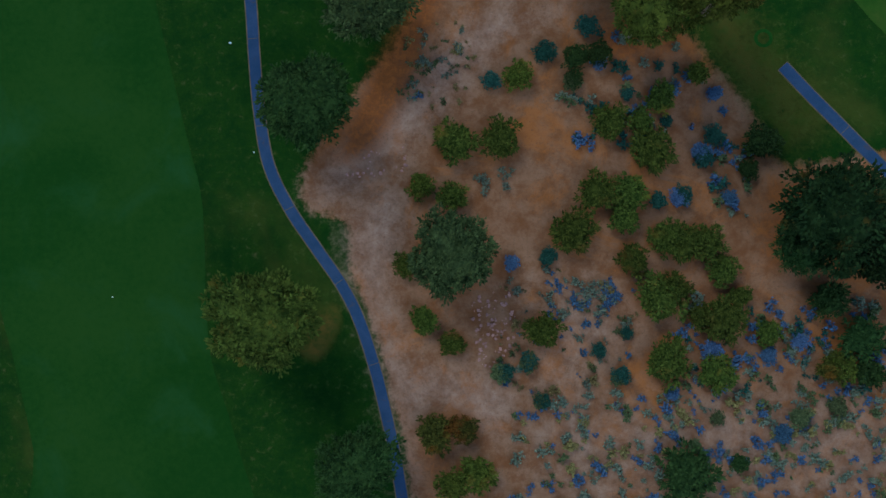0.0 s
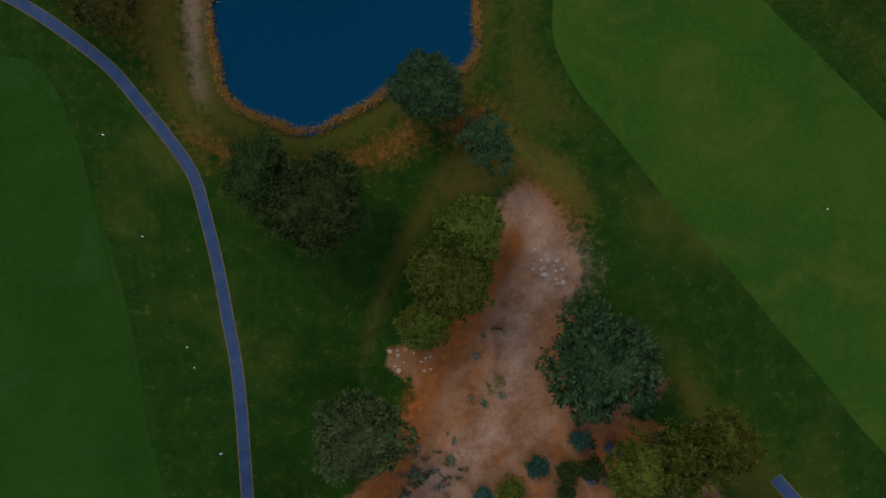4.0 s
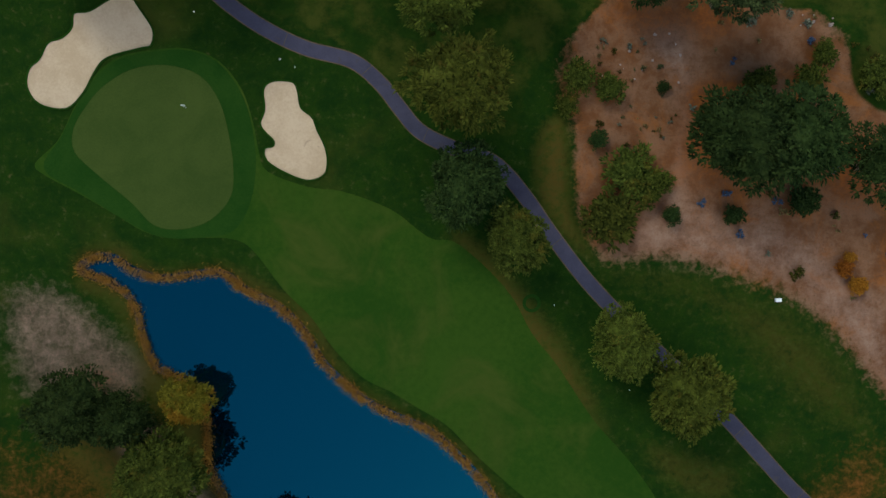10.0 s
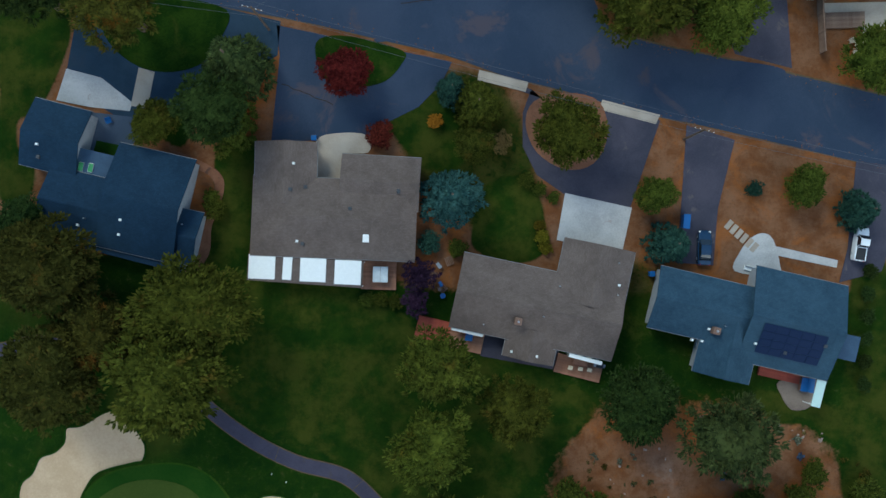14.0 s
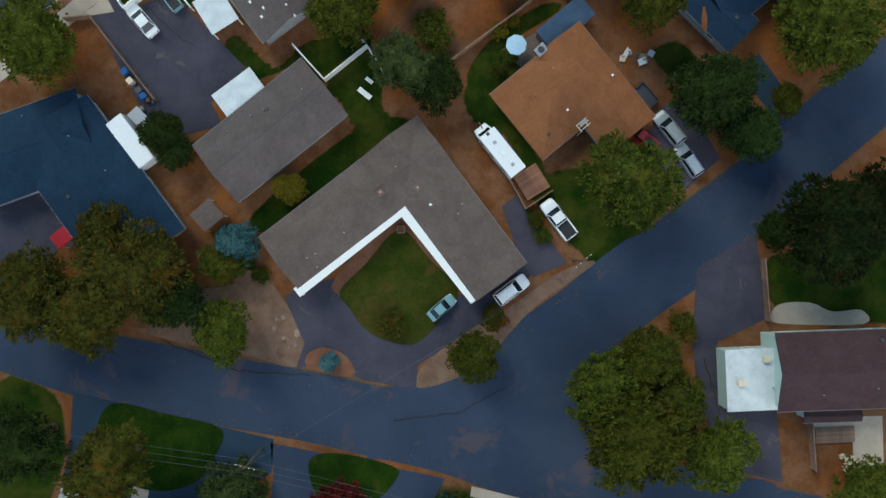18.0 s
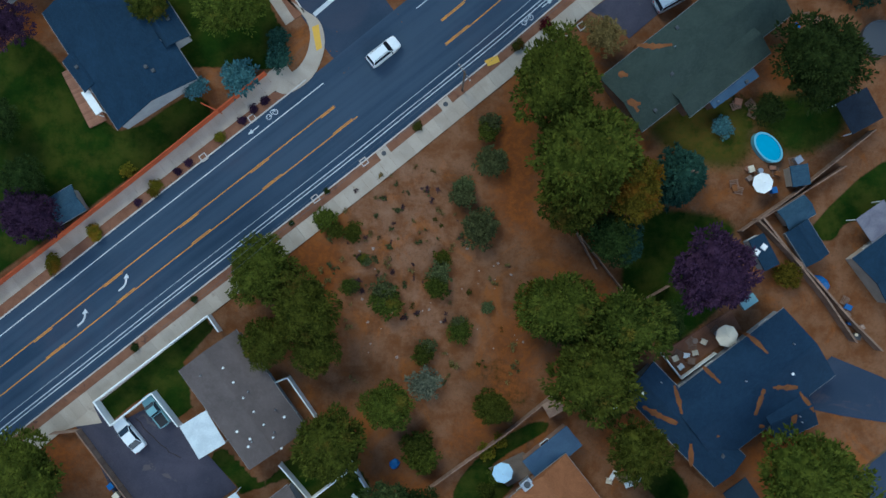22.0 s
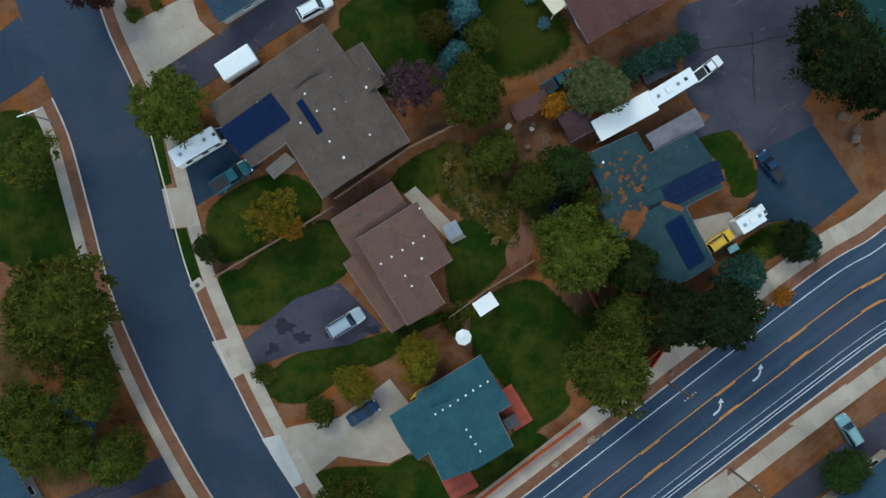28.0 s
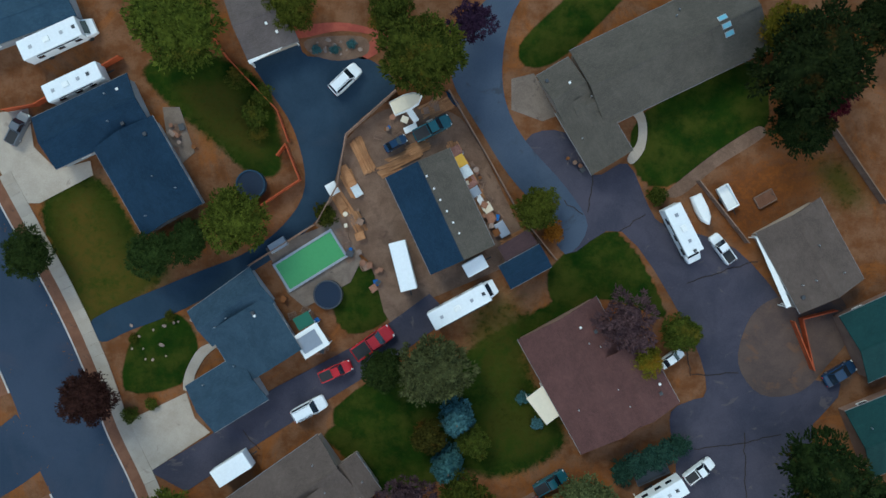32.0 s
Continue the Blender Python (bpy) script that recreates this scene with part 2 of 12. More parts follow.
# darker mix of the fairway turf for the fairway beside the cart path
DARKTURF = surf("dark_fairway_turf", (0.011, 0.033, 0.004), (0.019, 0.044, 0.006), 0.05, 1.1, 1.0, 0.2, (0.02, 0.05, 0.012), 0.07, 0.5, spec=0.02, soft=0.25)
SAND = surf("bunker_sand", (0.45, 0.315, 0.19), (0.54, 0.39, 0.25), 0.3, 3, 0.95, 0.35, (0.38, 0.265, 0.17), 0.5, 0.66)
ASPHALT = surf("asphalt", (0.026, 0.04, 0.07), (0.04, 0.054, 0.088), 0.09, 9, 0.9, 0.3, (0.066, 0.058, 0.075), 0.12, 0.58, spec=0.15)
SIDEROAD = surf("side_asphalt", (0.025, 0.04, 0.066), (0.04, 0.055, 0.087), 0.08, 9, 0.9, 0.3, (0.05, 0.055, 0.08), 0.06, 0.52, spec=0.15, soft=0.2)
ARTERIAL = surf("arterial_asphalt", (0.019, 0.037, 0.067), (0.031, 0.053, 0.09), 0.1, 9, 0.85, 0.3, (0.05, 0.052, 0.078), 0.04, 0.5, spec=0.2, soft=0.3)
tracked(ARTERIAL, 38.3, (0.05, 0.074, 0.11), 0.7)
DRIVE = surf("drive_asphalt", (0.034, 0.034, 0.052), (0.06, 0.054, 0.075), 0.22, 8, 0.85, 0.3, (0.085, 0.07, 0.075), 0.35, 0.6)
DARKDRIVE = surf("sealed_asphalt", (0.014, 0.031, 0.054), (0.023, 0.044, 0.072), 0.2, 8, 0.8, 0.25, (0.03, 0.042, 0.062), 0.1, 0.55, spec=0.2, soft=0.2)
BLUEDRIVE = surf("pale_blue_asphalt", (0.048, 0.066, 0.1), (0.068, 0.088, 0.125), 0.15, 8, 0.9, 0.3, (0.05, 0.06, 0.08), 0.2, 0.58, spec=0.15)
SEALANT = surf("crack_sealant", (0.02, 0.014, 0.013), (0.035, 0.024, 0.02), 0.8, 6, 0.9, 0.2)
STAINBLACK = surf("oil_black", (0.012, 0.014, 0.022), (0.02, 0.022, 0.032), 0.8, 6, 0.8, 0.2)
POOLNAVY = paint("dark_pool_cover", (0.008, 0.016, 0.035), 0.35)
CARTWAY = surf("cart_path", (0.018, 0.036, 0.08), (0.03, 0.047, 0.095), 0.4, 6, 0.85, 0.3, (0.04, 0.04, 0.065), 0.7, 0.6, spec=0.15)
OLDCARTWAY = surf("old_cart_path", (0.044, 0.041, 0.064), (0.06, 0.054, 0.08), 0.4, 6, 0.85, 0.3, (0.06, 0.05, 0.06), 0.7, 0.6, spec=0.15)
CONCRETE = surf("concrete", (0.33, 0.272, 0.215), (0.42, 0.355, 0.29), 0.3, 7, 0.85, 0.2, (0.28, 0.225, 0.185), 0.5, 0.62, rnd=0.16)
WHITECON = surf("pale_concrete", (0.36, 0.345, 0.335), (0.5, 0.485, 0.47), 0.25, 6, 0.8, 0.2, (0.36, 0.32, 0.3), 0.6, 0.63)
BARK_MULCH = surf("mulch", (0.15, 0.063, 0.034), (0.21, 0.1, 0.057), 0.6, 9, 0.95, 0.6, (0.09, 0.048, 0.034), 0.9, 0.6)
PAVER = surf("paver", (0.14, 0.105, 0.082), (0.2, 0.155, 0.125), 0.5, 7, 0.85, 0.25, (0.1, 0.075, 0.06), 0.6, 0.6)
GRAVEL = surf("gravel", (0.12, 0.07, 0.046), (0.2, 0.125, 0.085), 0.5, 11, 0.95, 0.6, (0.11, 0.062, 0.042), 0.6, 0.6)
LEAFLITTER = surf("leaf_litter", (0.13, 0.048, 0.016), (0.21, 0.08, 0.025), 0.8, 9, 0.9, 0.5)
WHITELINE = surf("white_marking", (0.42, 0.45, 0.48), (0.58, 0.6, 0.62), 0.6, 9, 0.7, 0.1, (0.3, 0.3, 0.32), 1.5, 0.66)
YELLOWLINE = surf("yellow_marking", (0.5, 0.2, 0.02), (0.62, 0.28, 0.03), 0.6, 9, 0.7, 0.1, (0.2, 0.11, 0.05), 1.5, 0.66)
TACTILE = paint("tactile_yellow", (0.62, 0.36, 0.04), 0.7)
WOOD = surf("deck_wood", (0.22, 0.1, 0.06), (0.32, 0.16, 0.1), 0.7, 9, 0.8, 0.3, own=True, rnd=0.3)
FRESHWOOD = surf("sawn_wood", (0.27, 0.12, 0.05), (0.4, 0.2, 0.09), 0.7, 9, 0.85, 0.3, own=True, rnd=0.4)
FENCEWOOD = surf("fence_wood", (0.17, 0.1, 0.07), (0.26, 0.17, 0.12), 0.7, 9, 0.9, 0.3, own=True, rnd=0.35)
REDFENCE = surf("red_fence", (0.3, 0.055, 0.018), (0.42, 0.085, 0.026), 0.7, 9, 0.8, 0.2, own=True, rnd=0.25)
REDDECK = surf("red_deck", (0.24, 0.045, 0.03), (0.33, 0.075, 0.045), 0.7, 9, 0.8, 0.2, own=True, rnd=0.25)
WHITE = paint("white_paint", (0.82, 0.82, 0.8), 0.45)
WHITEROOF = surf("white_membrane", (0.5, 0.54, 0.56), (0.65, 0.69, 0.7), 0.5, 5, 0.6, 0.1, (0.45, 0.42, 0.4), 0.9, 0.64, own=True)
CREAM = paint("cream_canvas", (0.7, 0.6, 0.45), 0.8)
MINT = paint("mint_siding", (0.5, 0.64, 0.6), 0.6)
TANWALL = surf("tan_siding", (0.3, 0.24, 0.19), (0.38, 0.31, 0.25), 0.5, 8, 0.8, 0.15, own=True)
GREYWALL = surf("grey_siding", (0.26, 0.27, 0.29), (0.34, 0.35, 0.37), 0.5, 8, 0.8, 0.15, own=True)
BROWNWALL = surf("brown_siding", (0.17, 0.1, 0.075), (0.24, 0.15, 0.11), 0.5, 8, 0.8, 0.15, own=True)
GLASS = paint("dark_glass", (0.012, 0.018, 0.028), 0.08, 0.0, 0.8)
SOLAR = paint("solar_cell", (0.004, 0.015, 0.052), 0.5, 0.0, 0.08)
METAL = paint("grey_metal", (0.42, 0.43, 0.45), 0.4, 0.8)
WIREGREY = paint("wire_grey", (0.1, 0.105, 0.12), 0.7, 0.0, 0.2)
BLACK = paint("black_rubber", (0.015, 0.015, 0.017), 0.7)
DARKGREY = paint("dark_grey_plastic", (0.045, 0.048, 0.055), 0.5)
TRUNKBARK = surf("bark", (0.09, 0.06, 0.042), (0.16, 0.11, 0.08), 1.5, 9, 0.95, 0.6, own=True)
ROCK = surf("stone", (0.2, 0.14, 0.11), (0.32, 0.24, 0.2), 1.2, 6, 0.9, 0.5, own=True, rnd=0.4)
LAVAROCK = surf("red_stone", (0.2, 0.09, 0.07), (0.32, 0.17, 0.14), 1.2, 6, 0.9, 0.5, own=True, rnd=0.4)
ROOF = {
    "navy": shingle("navy_shingle", (0.008, 0.024, 0.048), (0.015, 0.038, 0.072)),
    "steel": shingle("steel_blue_shingle", (0.026, 0.05, 0.076), (0.041, 0.07, 0.1)),
    "navy_litter": shingle("navy_shingle_litter", (0.009, 0.024, 0.052), (0.016, 0.038, 0.072)),
    "slate": shingle("slate_shingle", (0.024, 0.052, 0.085), (0.04, 0.078, 0.115)),
    "teal": shingle("teal_shingle", (0.022, 0.07, 0.09), (0.038, 0.1, 0.122)),
    "teal_litter": shingle("teal_shingle_litter", (0.02, 0.046, 0.056), (0.033, 0.066, 0.076)),
    "green": shingle("green_shingle", (0.029, 0.042, 0.036), (0.043, 0.058, 0.049)),
    "deepgreen": shingle("deep_green_shingle", (0.008, 0.034, 0.034), (0.014, 0.05, 0.048)),
    "tan": shingle("taupe_shingle", (0.106, 0.08, 0.069), (0.155, 0.12, 0.104)),
    "grey": shingle("grey_shingle", (0.098, 0.078, 0.073), (0.132, 0.107, 0.1)),
    "umber": shingle("umber_shingle", (0.088, 0.065, 0.054), (0.124, 0.094, 0.079)),
    "olive": shingle("olive_grey_shingle", (0.076, 0.066, 0.054), (0.108, 0.094, 0.077)),
    "warm": shingle("orange_tan_shingle", (0.205, 0.079, 0.032), (0.275, 0.115, 0.049)),
    "brown": shingle("brown_shingle", (0.085, 0.04, 0.036), (0.12, 0.057, 0.051)),
    "russet": shingle("russet_shingle", (0.115, 0.064, 0.05), (0.16, 0.092, 0.072)),
    "plum": shingle("dark_brown_shingle", (0.05, 0.028, 0.03), (0.075, 0.043, 0.045)),
    "white": WHITEROOF,
    "blueflat": surf("blue_membrane", (0.03, 0.06, 0.11), (0.045, 0.085, 0.14), 0.5, 6, 0.6, 0.1, own=True),
    "metal": surf("ribbed_metal", (0.12, 0.11, 0.14), (0.19, 0.175, 0.2), 0.5, 6, 0.5, 0.1, own=True),
    "wood": WOOD,
}
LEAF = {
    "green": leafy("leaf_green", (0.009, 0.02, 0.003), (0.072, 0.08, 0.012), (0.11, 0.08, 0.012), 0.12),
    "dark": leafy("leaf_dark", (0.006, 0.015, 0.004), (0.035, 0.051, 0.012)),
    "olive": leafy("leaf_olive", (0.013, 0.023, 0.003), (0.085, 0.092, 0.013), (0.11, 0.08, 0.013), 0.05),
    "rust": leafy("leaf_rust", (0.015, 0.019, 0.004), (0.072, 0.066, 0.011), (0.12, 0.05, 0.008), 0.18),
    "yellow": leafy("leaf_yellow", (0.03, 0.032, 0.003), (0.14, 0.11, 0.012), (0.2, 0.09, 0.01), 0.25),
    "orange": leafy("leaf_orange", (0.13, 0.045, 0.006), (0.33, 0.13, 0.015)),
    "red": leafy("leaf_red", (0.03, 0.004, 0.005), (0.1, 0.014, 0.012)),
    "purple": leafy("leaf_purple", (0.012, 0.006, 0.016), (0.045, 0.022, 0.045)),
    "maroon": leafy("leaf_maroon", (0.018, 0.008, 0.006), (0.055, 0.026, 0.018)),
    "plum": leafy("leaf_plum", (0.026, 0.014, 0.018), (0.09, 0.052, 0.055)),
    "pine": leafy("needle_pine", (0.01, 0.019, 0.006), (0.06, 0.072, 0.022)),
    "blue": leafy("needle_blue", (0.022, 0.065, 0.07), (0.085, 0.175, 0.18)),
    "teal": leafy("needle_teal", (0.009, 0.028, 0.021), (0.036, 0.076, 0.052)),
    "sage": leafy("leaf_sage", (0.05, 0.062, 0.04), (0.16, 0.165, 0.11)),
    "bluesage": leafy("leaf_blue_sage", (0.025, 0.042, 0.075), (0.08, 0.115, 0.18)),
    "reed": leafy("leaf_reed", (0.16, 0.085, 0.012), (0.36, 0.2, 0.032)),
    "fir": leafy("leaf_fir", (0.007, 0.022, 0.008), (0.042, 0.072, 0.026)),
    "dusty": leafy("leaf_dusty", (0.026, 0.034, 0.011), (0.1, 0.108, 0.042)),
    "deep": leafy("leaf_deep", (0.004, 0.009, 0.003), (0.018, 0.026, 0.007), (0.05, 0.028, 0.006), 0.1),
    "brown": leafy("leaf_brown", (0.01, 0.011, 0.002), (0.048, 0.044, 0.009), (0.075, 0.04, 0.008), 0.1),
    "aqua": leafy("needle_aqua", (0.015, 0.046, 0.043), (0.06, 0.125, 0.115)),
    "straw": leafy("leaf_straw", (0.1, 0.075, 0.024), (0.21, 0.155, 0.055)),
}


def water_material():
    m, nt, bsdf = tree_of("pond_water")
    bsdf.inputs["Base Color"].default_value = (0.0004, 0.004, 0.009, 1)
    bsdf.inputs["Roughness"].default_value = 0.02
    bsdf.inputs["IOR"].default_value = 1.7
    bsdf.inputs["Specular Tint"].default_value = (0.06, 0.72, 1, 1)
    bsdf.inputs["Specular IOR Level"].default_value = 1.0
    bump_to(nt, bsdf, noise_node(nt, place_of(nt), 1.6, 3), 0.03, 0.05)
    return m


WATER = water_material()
POOLGREEN = paint("green_pool_water", (0.085, 0.29, 0.105), 0.08)
POOLRIM, PALEBLUE = paint("pale_blue_rim", (0.16, 0.4, 0.5), 0.4), paint("pale_blue_canvas", (0.42, 0.6, 0.74), 0.8)
POOLAQUA = paint("aqua_pool_water", (0.03, 0.3, 0.48), 0.1)

# ---------------------------------------------------------------- mesh helpers


def mesh_of(name, verts, faces, material=None, smooth=False):
    me = bpy.data.meshes.new(name)
    me.from_pydata([tuple(v) for v in verts], [], [tuple(f) for f in faces])
    if material:
        me.materials.append(material)
    if smooth:
        me.polygons.foreach_set("use_smooth", [True] * len(me.polygons))
    me.update()
    return me


def finish(name, bm, material, smooth=False):
    bmesh.ops.recalc_face_normals(bm, faces=bm.faces[:])
    me = bpy.data.meshes.new(name)
    bm.to_mesh(me)
    bm.free()
    if material:
        me.materials.append(material)
    if smooth:
        me.polygons.foreach_set("use_smooth", [True] * len(me.polygons))
    return me


def put(name, me, parent=None, m=None, label="", material=None):
    ob = new(name, me)
    if parent is not None:
        ob.parent = parent
    if m is not None:
        ob.matrix_basis = m
    if label:
        ob["label"] = label
    if material is not None:
        ob.material_slots[0].link = "OBJECT"
        ob.material_slots[0].material = material
    return ob


def part(name, bm, material, parent, label="", m=None):
    return put(name, finish(name, bm, material), parent, m, label)


def anchor(name, x, y, z=0.0, rz=0.0, label="", category="", group="", kind=""):
    ob = new(name)
    ob.empty_display_size = 0.2
    ob.matrix_basis = pose(x, y, z, 0, 0, rz)
    return tagged(ob, label, category, group, kind)


def box(bm, x0, y0, z0, x1, y1, z1, bevel=0.0):
    r = bmesh.ops.create_cube(bm, size=1)
    for v in r["verts"]:
        v.co = Vector((x0 + (v.co.x + 0.5) * (x1 - x0), y0 + (v.co.y + 0.5) * (y1 - y0), z0 + (v.co.z + 0.5) * (z1 - z0)))
    if bevel:
        es = list({e for v in r["verts"] for e in v.link_edges})
        bmesh.ops.bevel(bm, geom=es, offset=bevel, segments=2, affect="EDGES", profile=0.6)
    return bm


def boxed(x0, y0, z0, x1, y1, z1, bevel=0.0):
    return box(bmesh.new(), x0, y0, z0, x1, y1, z1, bevel)


def tube(r0, r1, z0, z1, n=12, x=0, y=0):
    bm = bmesh.new()
    bmesh.ops.create_cone(bm, cap_ends=True, segments=n, radius1=r0, radius2=r1, depth=z1 - z0, matrix=Matrix.Translation((x, y, (z0 + z1) / 2)))
    return bm


def smoothed(pts, closed=True, step=4):
    """Points on a smooth line through the given ones."""
    out, n = [], len(pts)
    for i in range(n if closed else n - 1):
        a, b, c, d = (np.array(pts[(i + k) % n] if closed else pts[min(max(i + k, 0), n - 1)], float) for k in (-1, 0, 1, 2))
        for s in range(step):
            t = s / step
            out.append(tuple(0.5 * (2 * b + (c - a) * t + (2 * a - 5 * b + 4 * c - d) * t * t + (3 * b - a - 3 * c + d) * t ** 3)))
    if not closed:
        out.append(tuple(pts[-1]))
    return out


def slab_mesh(name, pts, top, thick, material):
    bm = bmesh.new()
    vs = [bm.verts.new((x, y, top)) for x, y in pts]
    f = bm.faces.new(vs)
    if f.normal.z < 0:
        f.normal_flip()
    low = bmesh.ops.extrude_face_region(bm, geom=[f])
    for g in low["geom"]:
        if isinstance(g, bmesh.types.BMVert):
            g.co.z -= thick
    bmesh.ops.triangulate(bm, faces=[q for q in bm.faces if len(q.verts) > 4], ngon_method="EAR_CLIP")
    return finish(name, bm, material)


def sheet(name, pts, top, material, label, category, smooth=True, thick=0.3, kind="structure"):
    line = smoothed(pts) if smooth else pts
    return tagged(put(name, slab_mesh(name, line, top, thick, material)), label, category, "", kind)


def offset_line(pts, off):
    out = []
    for i, p in enumerate(pts):
        a, b = np.array(pts[max(i - 1, 0)]), np.array(pts[min(i + 1, len(pts) - 1)])
        d = (b - a) / max(np.linalg.norm(b - a), 1e-6)
        out.append((p[0] - d[1] * off, p[1] + d[0] * off))
    return out


def strip(pts, o0, o1, z0, z1, dashes=None):
    """A bar along a line between two offsets (left is plus); dashes: (on, off) in metres."""
    bm = bmesh.new()
    A, B = offset_line(pts, o0), offset_line(pts, o1)
    run = 0.0
    for i in range(len(pts) - 1):
        seg = math.dist(pts[i], pts[i + 1])
        keep = dashes is None or (run % (dashes[0] + dashes[1])) < dashes[0]
        run += seg
        if not keep:
            continue
        q = [bm.verts.new((*p, z)) for z in (z1, z0) for p in (A[i], A[i + 1], B[i + 1], B[i])]
        for f in ((0, 1, 2, 3), (7, 6, 5, 4), (0, 4, 5, 1), (1, 5, 6, 2), (2, 6, 7, 3), (3, 7, 4, 0)):
            bm.faces.new([q[k] for k in f])
    bmesh.ops.remove_doubles(bm, verts=bm.verts[:], dist=0.001)
    return bm


def resample(pts, d):
    out, left = [pts[0]], d
    for a, b in zip(pts, pts[1:]):
        L = math.dist(a, b)
        s = left
        while s <= L:
            out.append((a[0] + (b[0] - a[0]) * s / L, a[1] + (b[1] - a[1]) * s / L))
            s += d
        left = s - L
    return out


def ribbon(name, pts, width, top, material, label, category, edge=None, edge_mat=None):
    line = resample(smoothed(pts, False, 6), 0.9)
    ob = tagged(put(name, finish(name, strip(line, -width / 2, width / 2, top - 0.25, top), material)), label, category, "", "structure")
    return ob, line


# ---------------------------------------------------------------- plants


def leaf_cards(rng, centres, normals, size, tilt=0.7, long=1.0):
    """Small bent leaves, four corners each, at the given places."""
    n = len(centres)
    nor = normals + rng.normal(0, tilt, (n, 3))
    nor /= np.linalg.norm(nor, axis=1)[:, None] + 1e-9
    ref = rng.normal(0, 1, (n, 3))
    u = np.cross(nor, ref)
    u /= np.linalg.norm(u, axis=1)[:, None] + 1e-9
    v = np.cross(nor, u)
    s = size * rng.uniform(0.6, 1.3, (n, 1))
    quad = np.stack([centres - u * s * long, centres - v * s * 0.6 + nor * s * 0.15, centres + u * s * long, centres + v * s * 0.6 + nor * s * 0.15], 1)
    return quad.reshape(-1, 3), np.arange(n * 4).reshape(n, 4)


def crown_lobed(seed, clumps, per, leaf, flat=0.8, depth=0.3, lump=0.17, lobes=0.16, low=1.4, core=0.74, long=1.7, spire=0.0):
    """A crown of radius one: clumps set over a lobed dome, or over a spire of that height, each a tuft of leaves that fan outwards."""
    rng = np.random.default_rng(seed)
    a = rng.uniform(0, 6.28, 4)

    def swell(th):
        return 1 + lobes * (0.5 * np.cos(2 * th + a[0]) + 0.45 * np.cos(3 * th + a[1]) + 0.4 * np.cos(5 * th + a[2]) + 0.3 * np.cos(8 * th + a[3]))
    k = (np.arange(clumps) + 0.5) / clumps
    th = np.pi * (1 + 5 ** 0.5) * np.arange(clumps) + rng.uniform(0, 6) + rng.normal(0, 0.12, clumps)
    if spire:
        h = 1 - np.sqrt(1 - k)
        r = (0.08 + 0.86 * (1 - h) ** 0.8) * swell(th) * rng.uniform(1 - depth, 1.0, clumps)
        mid = np.stack([r * np.cos(th), r * np.sin(th), 0.1 + h * (spire - 0.2)], 1)
        out = np.stack([np.cos(th), np.sin(th), np.full(clumps, 0.25)], 1)
    else:
        zc = 1 - low * k
        sn = np.sqrt(np.clip(1 - zc * zc, 0, 1))
        out = np.stack([sn * np.cos(th), sn * np.sin(th), zc], 1)
        R = rng.uniform(1 - depth, 1.0, clumps) * swell(th) * 0.92
        mid = out * R[:, None] * np.array([1, 1, flat])
    out /= np.linalg.norm(out, axis=1)[:, None]
    axis = out * 0.7 + np.array([0, 0, 0.7])
    axis /= np.linalg.norm(axis, axis=1)[:, None]
    rad = lump * rng.uniform(0.7, 1.35, clumps)
    n = clumps * per
    ax, ot, rd = np.repeat(axis, per, 0), np.repeat(out, per, 0), np.repeat(rad, per)[:, None]
    d = rng.normal(0, 1, (n, 3)) + ax * 1.0
    d /= np.linalg.norm(d, axis=1)[:, None]
    C = np.repeat(mid, per, 0) + d * rd * rng.uniform(0.35, 1.05, (n, 1))
    u = d + ot * 0.45 + rng.normal(0, 0.3, (n, 3))
    u[:, 2] *= 0.45
    u /= np.linalg.norm(u, axis=1)[:, None]
    nor = ax * 0.5 + d * 0.45 + np.array([0, 0, 0.5]) + rng.normal(0, 0.3, (n, 3))
    nor -= (nor * u).sum(1)[:, None] * u
    nor /= np.linalg.norm(nor, axis=1)[:, None]
    v = np.cross(nor, u)
    s = leaf * rng.uniform(0.65, 1.3, (n, 1))
    V = np.stack([C - u * s * long * 0.8, C - v * s * 0.6 + nor * s * 0.12, C + u * s * long, C + v * s * 0.6 + nor * s * 0.12], 1).reshape(-1, 3)
    faces, verts = np.arange(n * 4).reshape(n, 4).tolist(), [V]
    if core:
        ball = bmesh.new()
        bmesh.ops.create_icosphere(ball, subdivisions=2, radius=1)
        bv = np.array([tuple(q.co) for q in ball.verts])
        bf = [[q.index for q in f.verts] for f in ball.faces]
        ball.free()
        rr = swell(np.arctan2(bv[:, 1], bv[:, 0])) * rng.uniform(0.86, 1.08, len(bv)) * core
        if spire:
            t = (bv[:, 2] + 1) / 2
            wide = (0.06 + 0.94 * (1 - t) ** 0.8) * rr / np.maximum(np.hypot(bv[:, 0], bv[:, 1]), 0.25)
            bv = np.stack([bv[:, 0] * wide, bv[:, 1] * wide, 0.1 + t * (spire - 0.35)], 1)
        else:
            bv = bv * rr[:, None] * np.array([1, 1, flat])
        verts.append(bv)
        faces += [[q + len(V) for q in f] for f in bf]
    return np.vstack(verts), faces


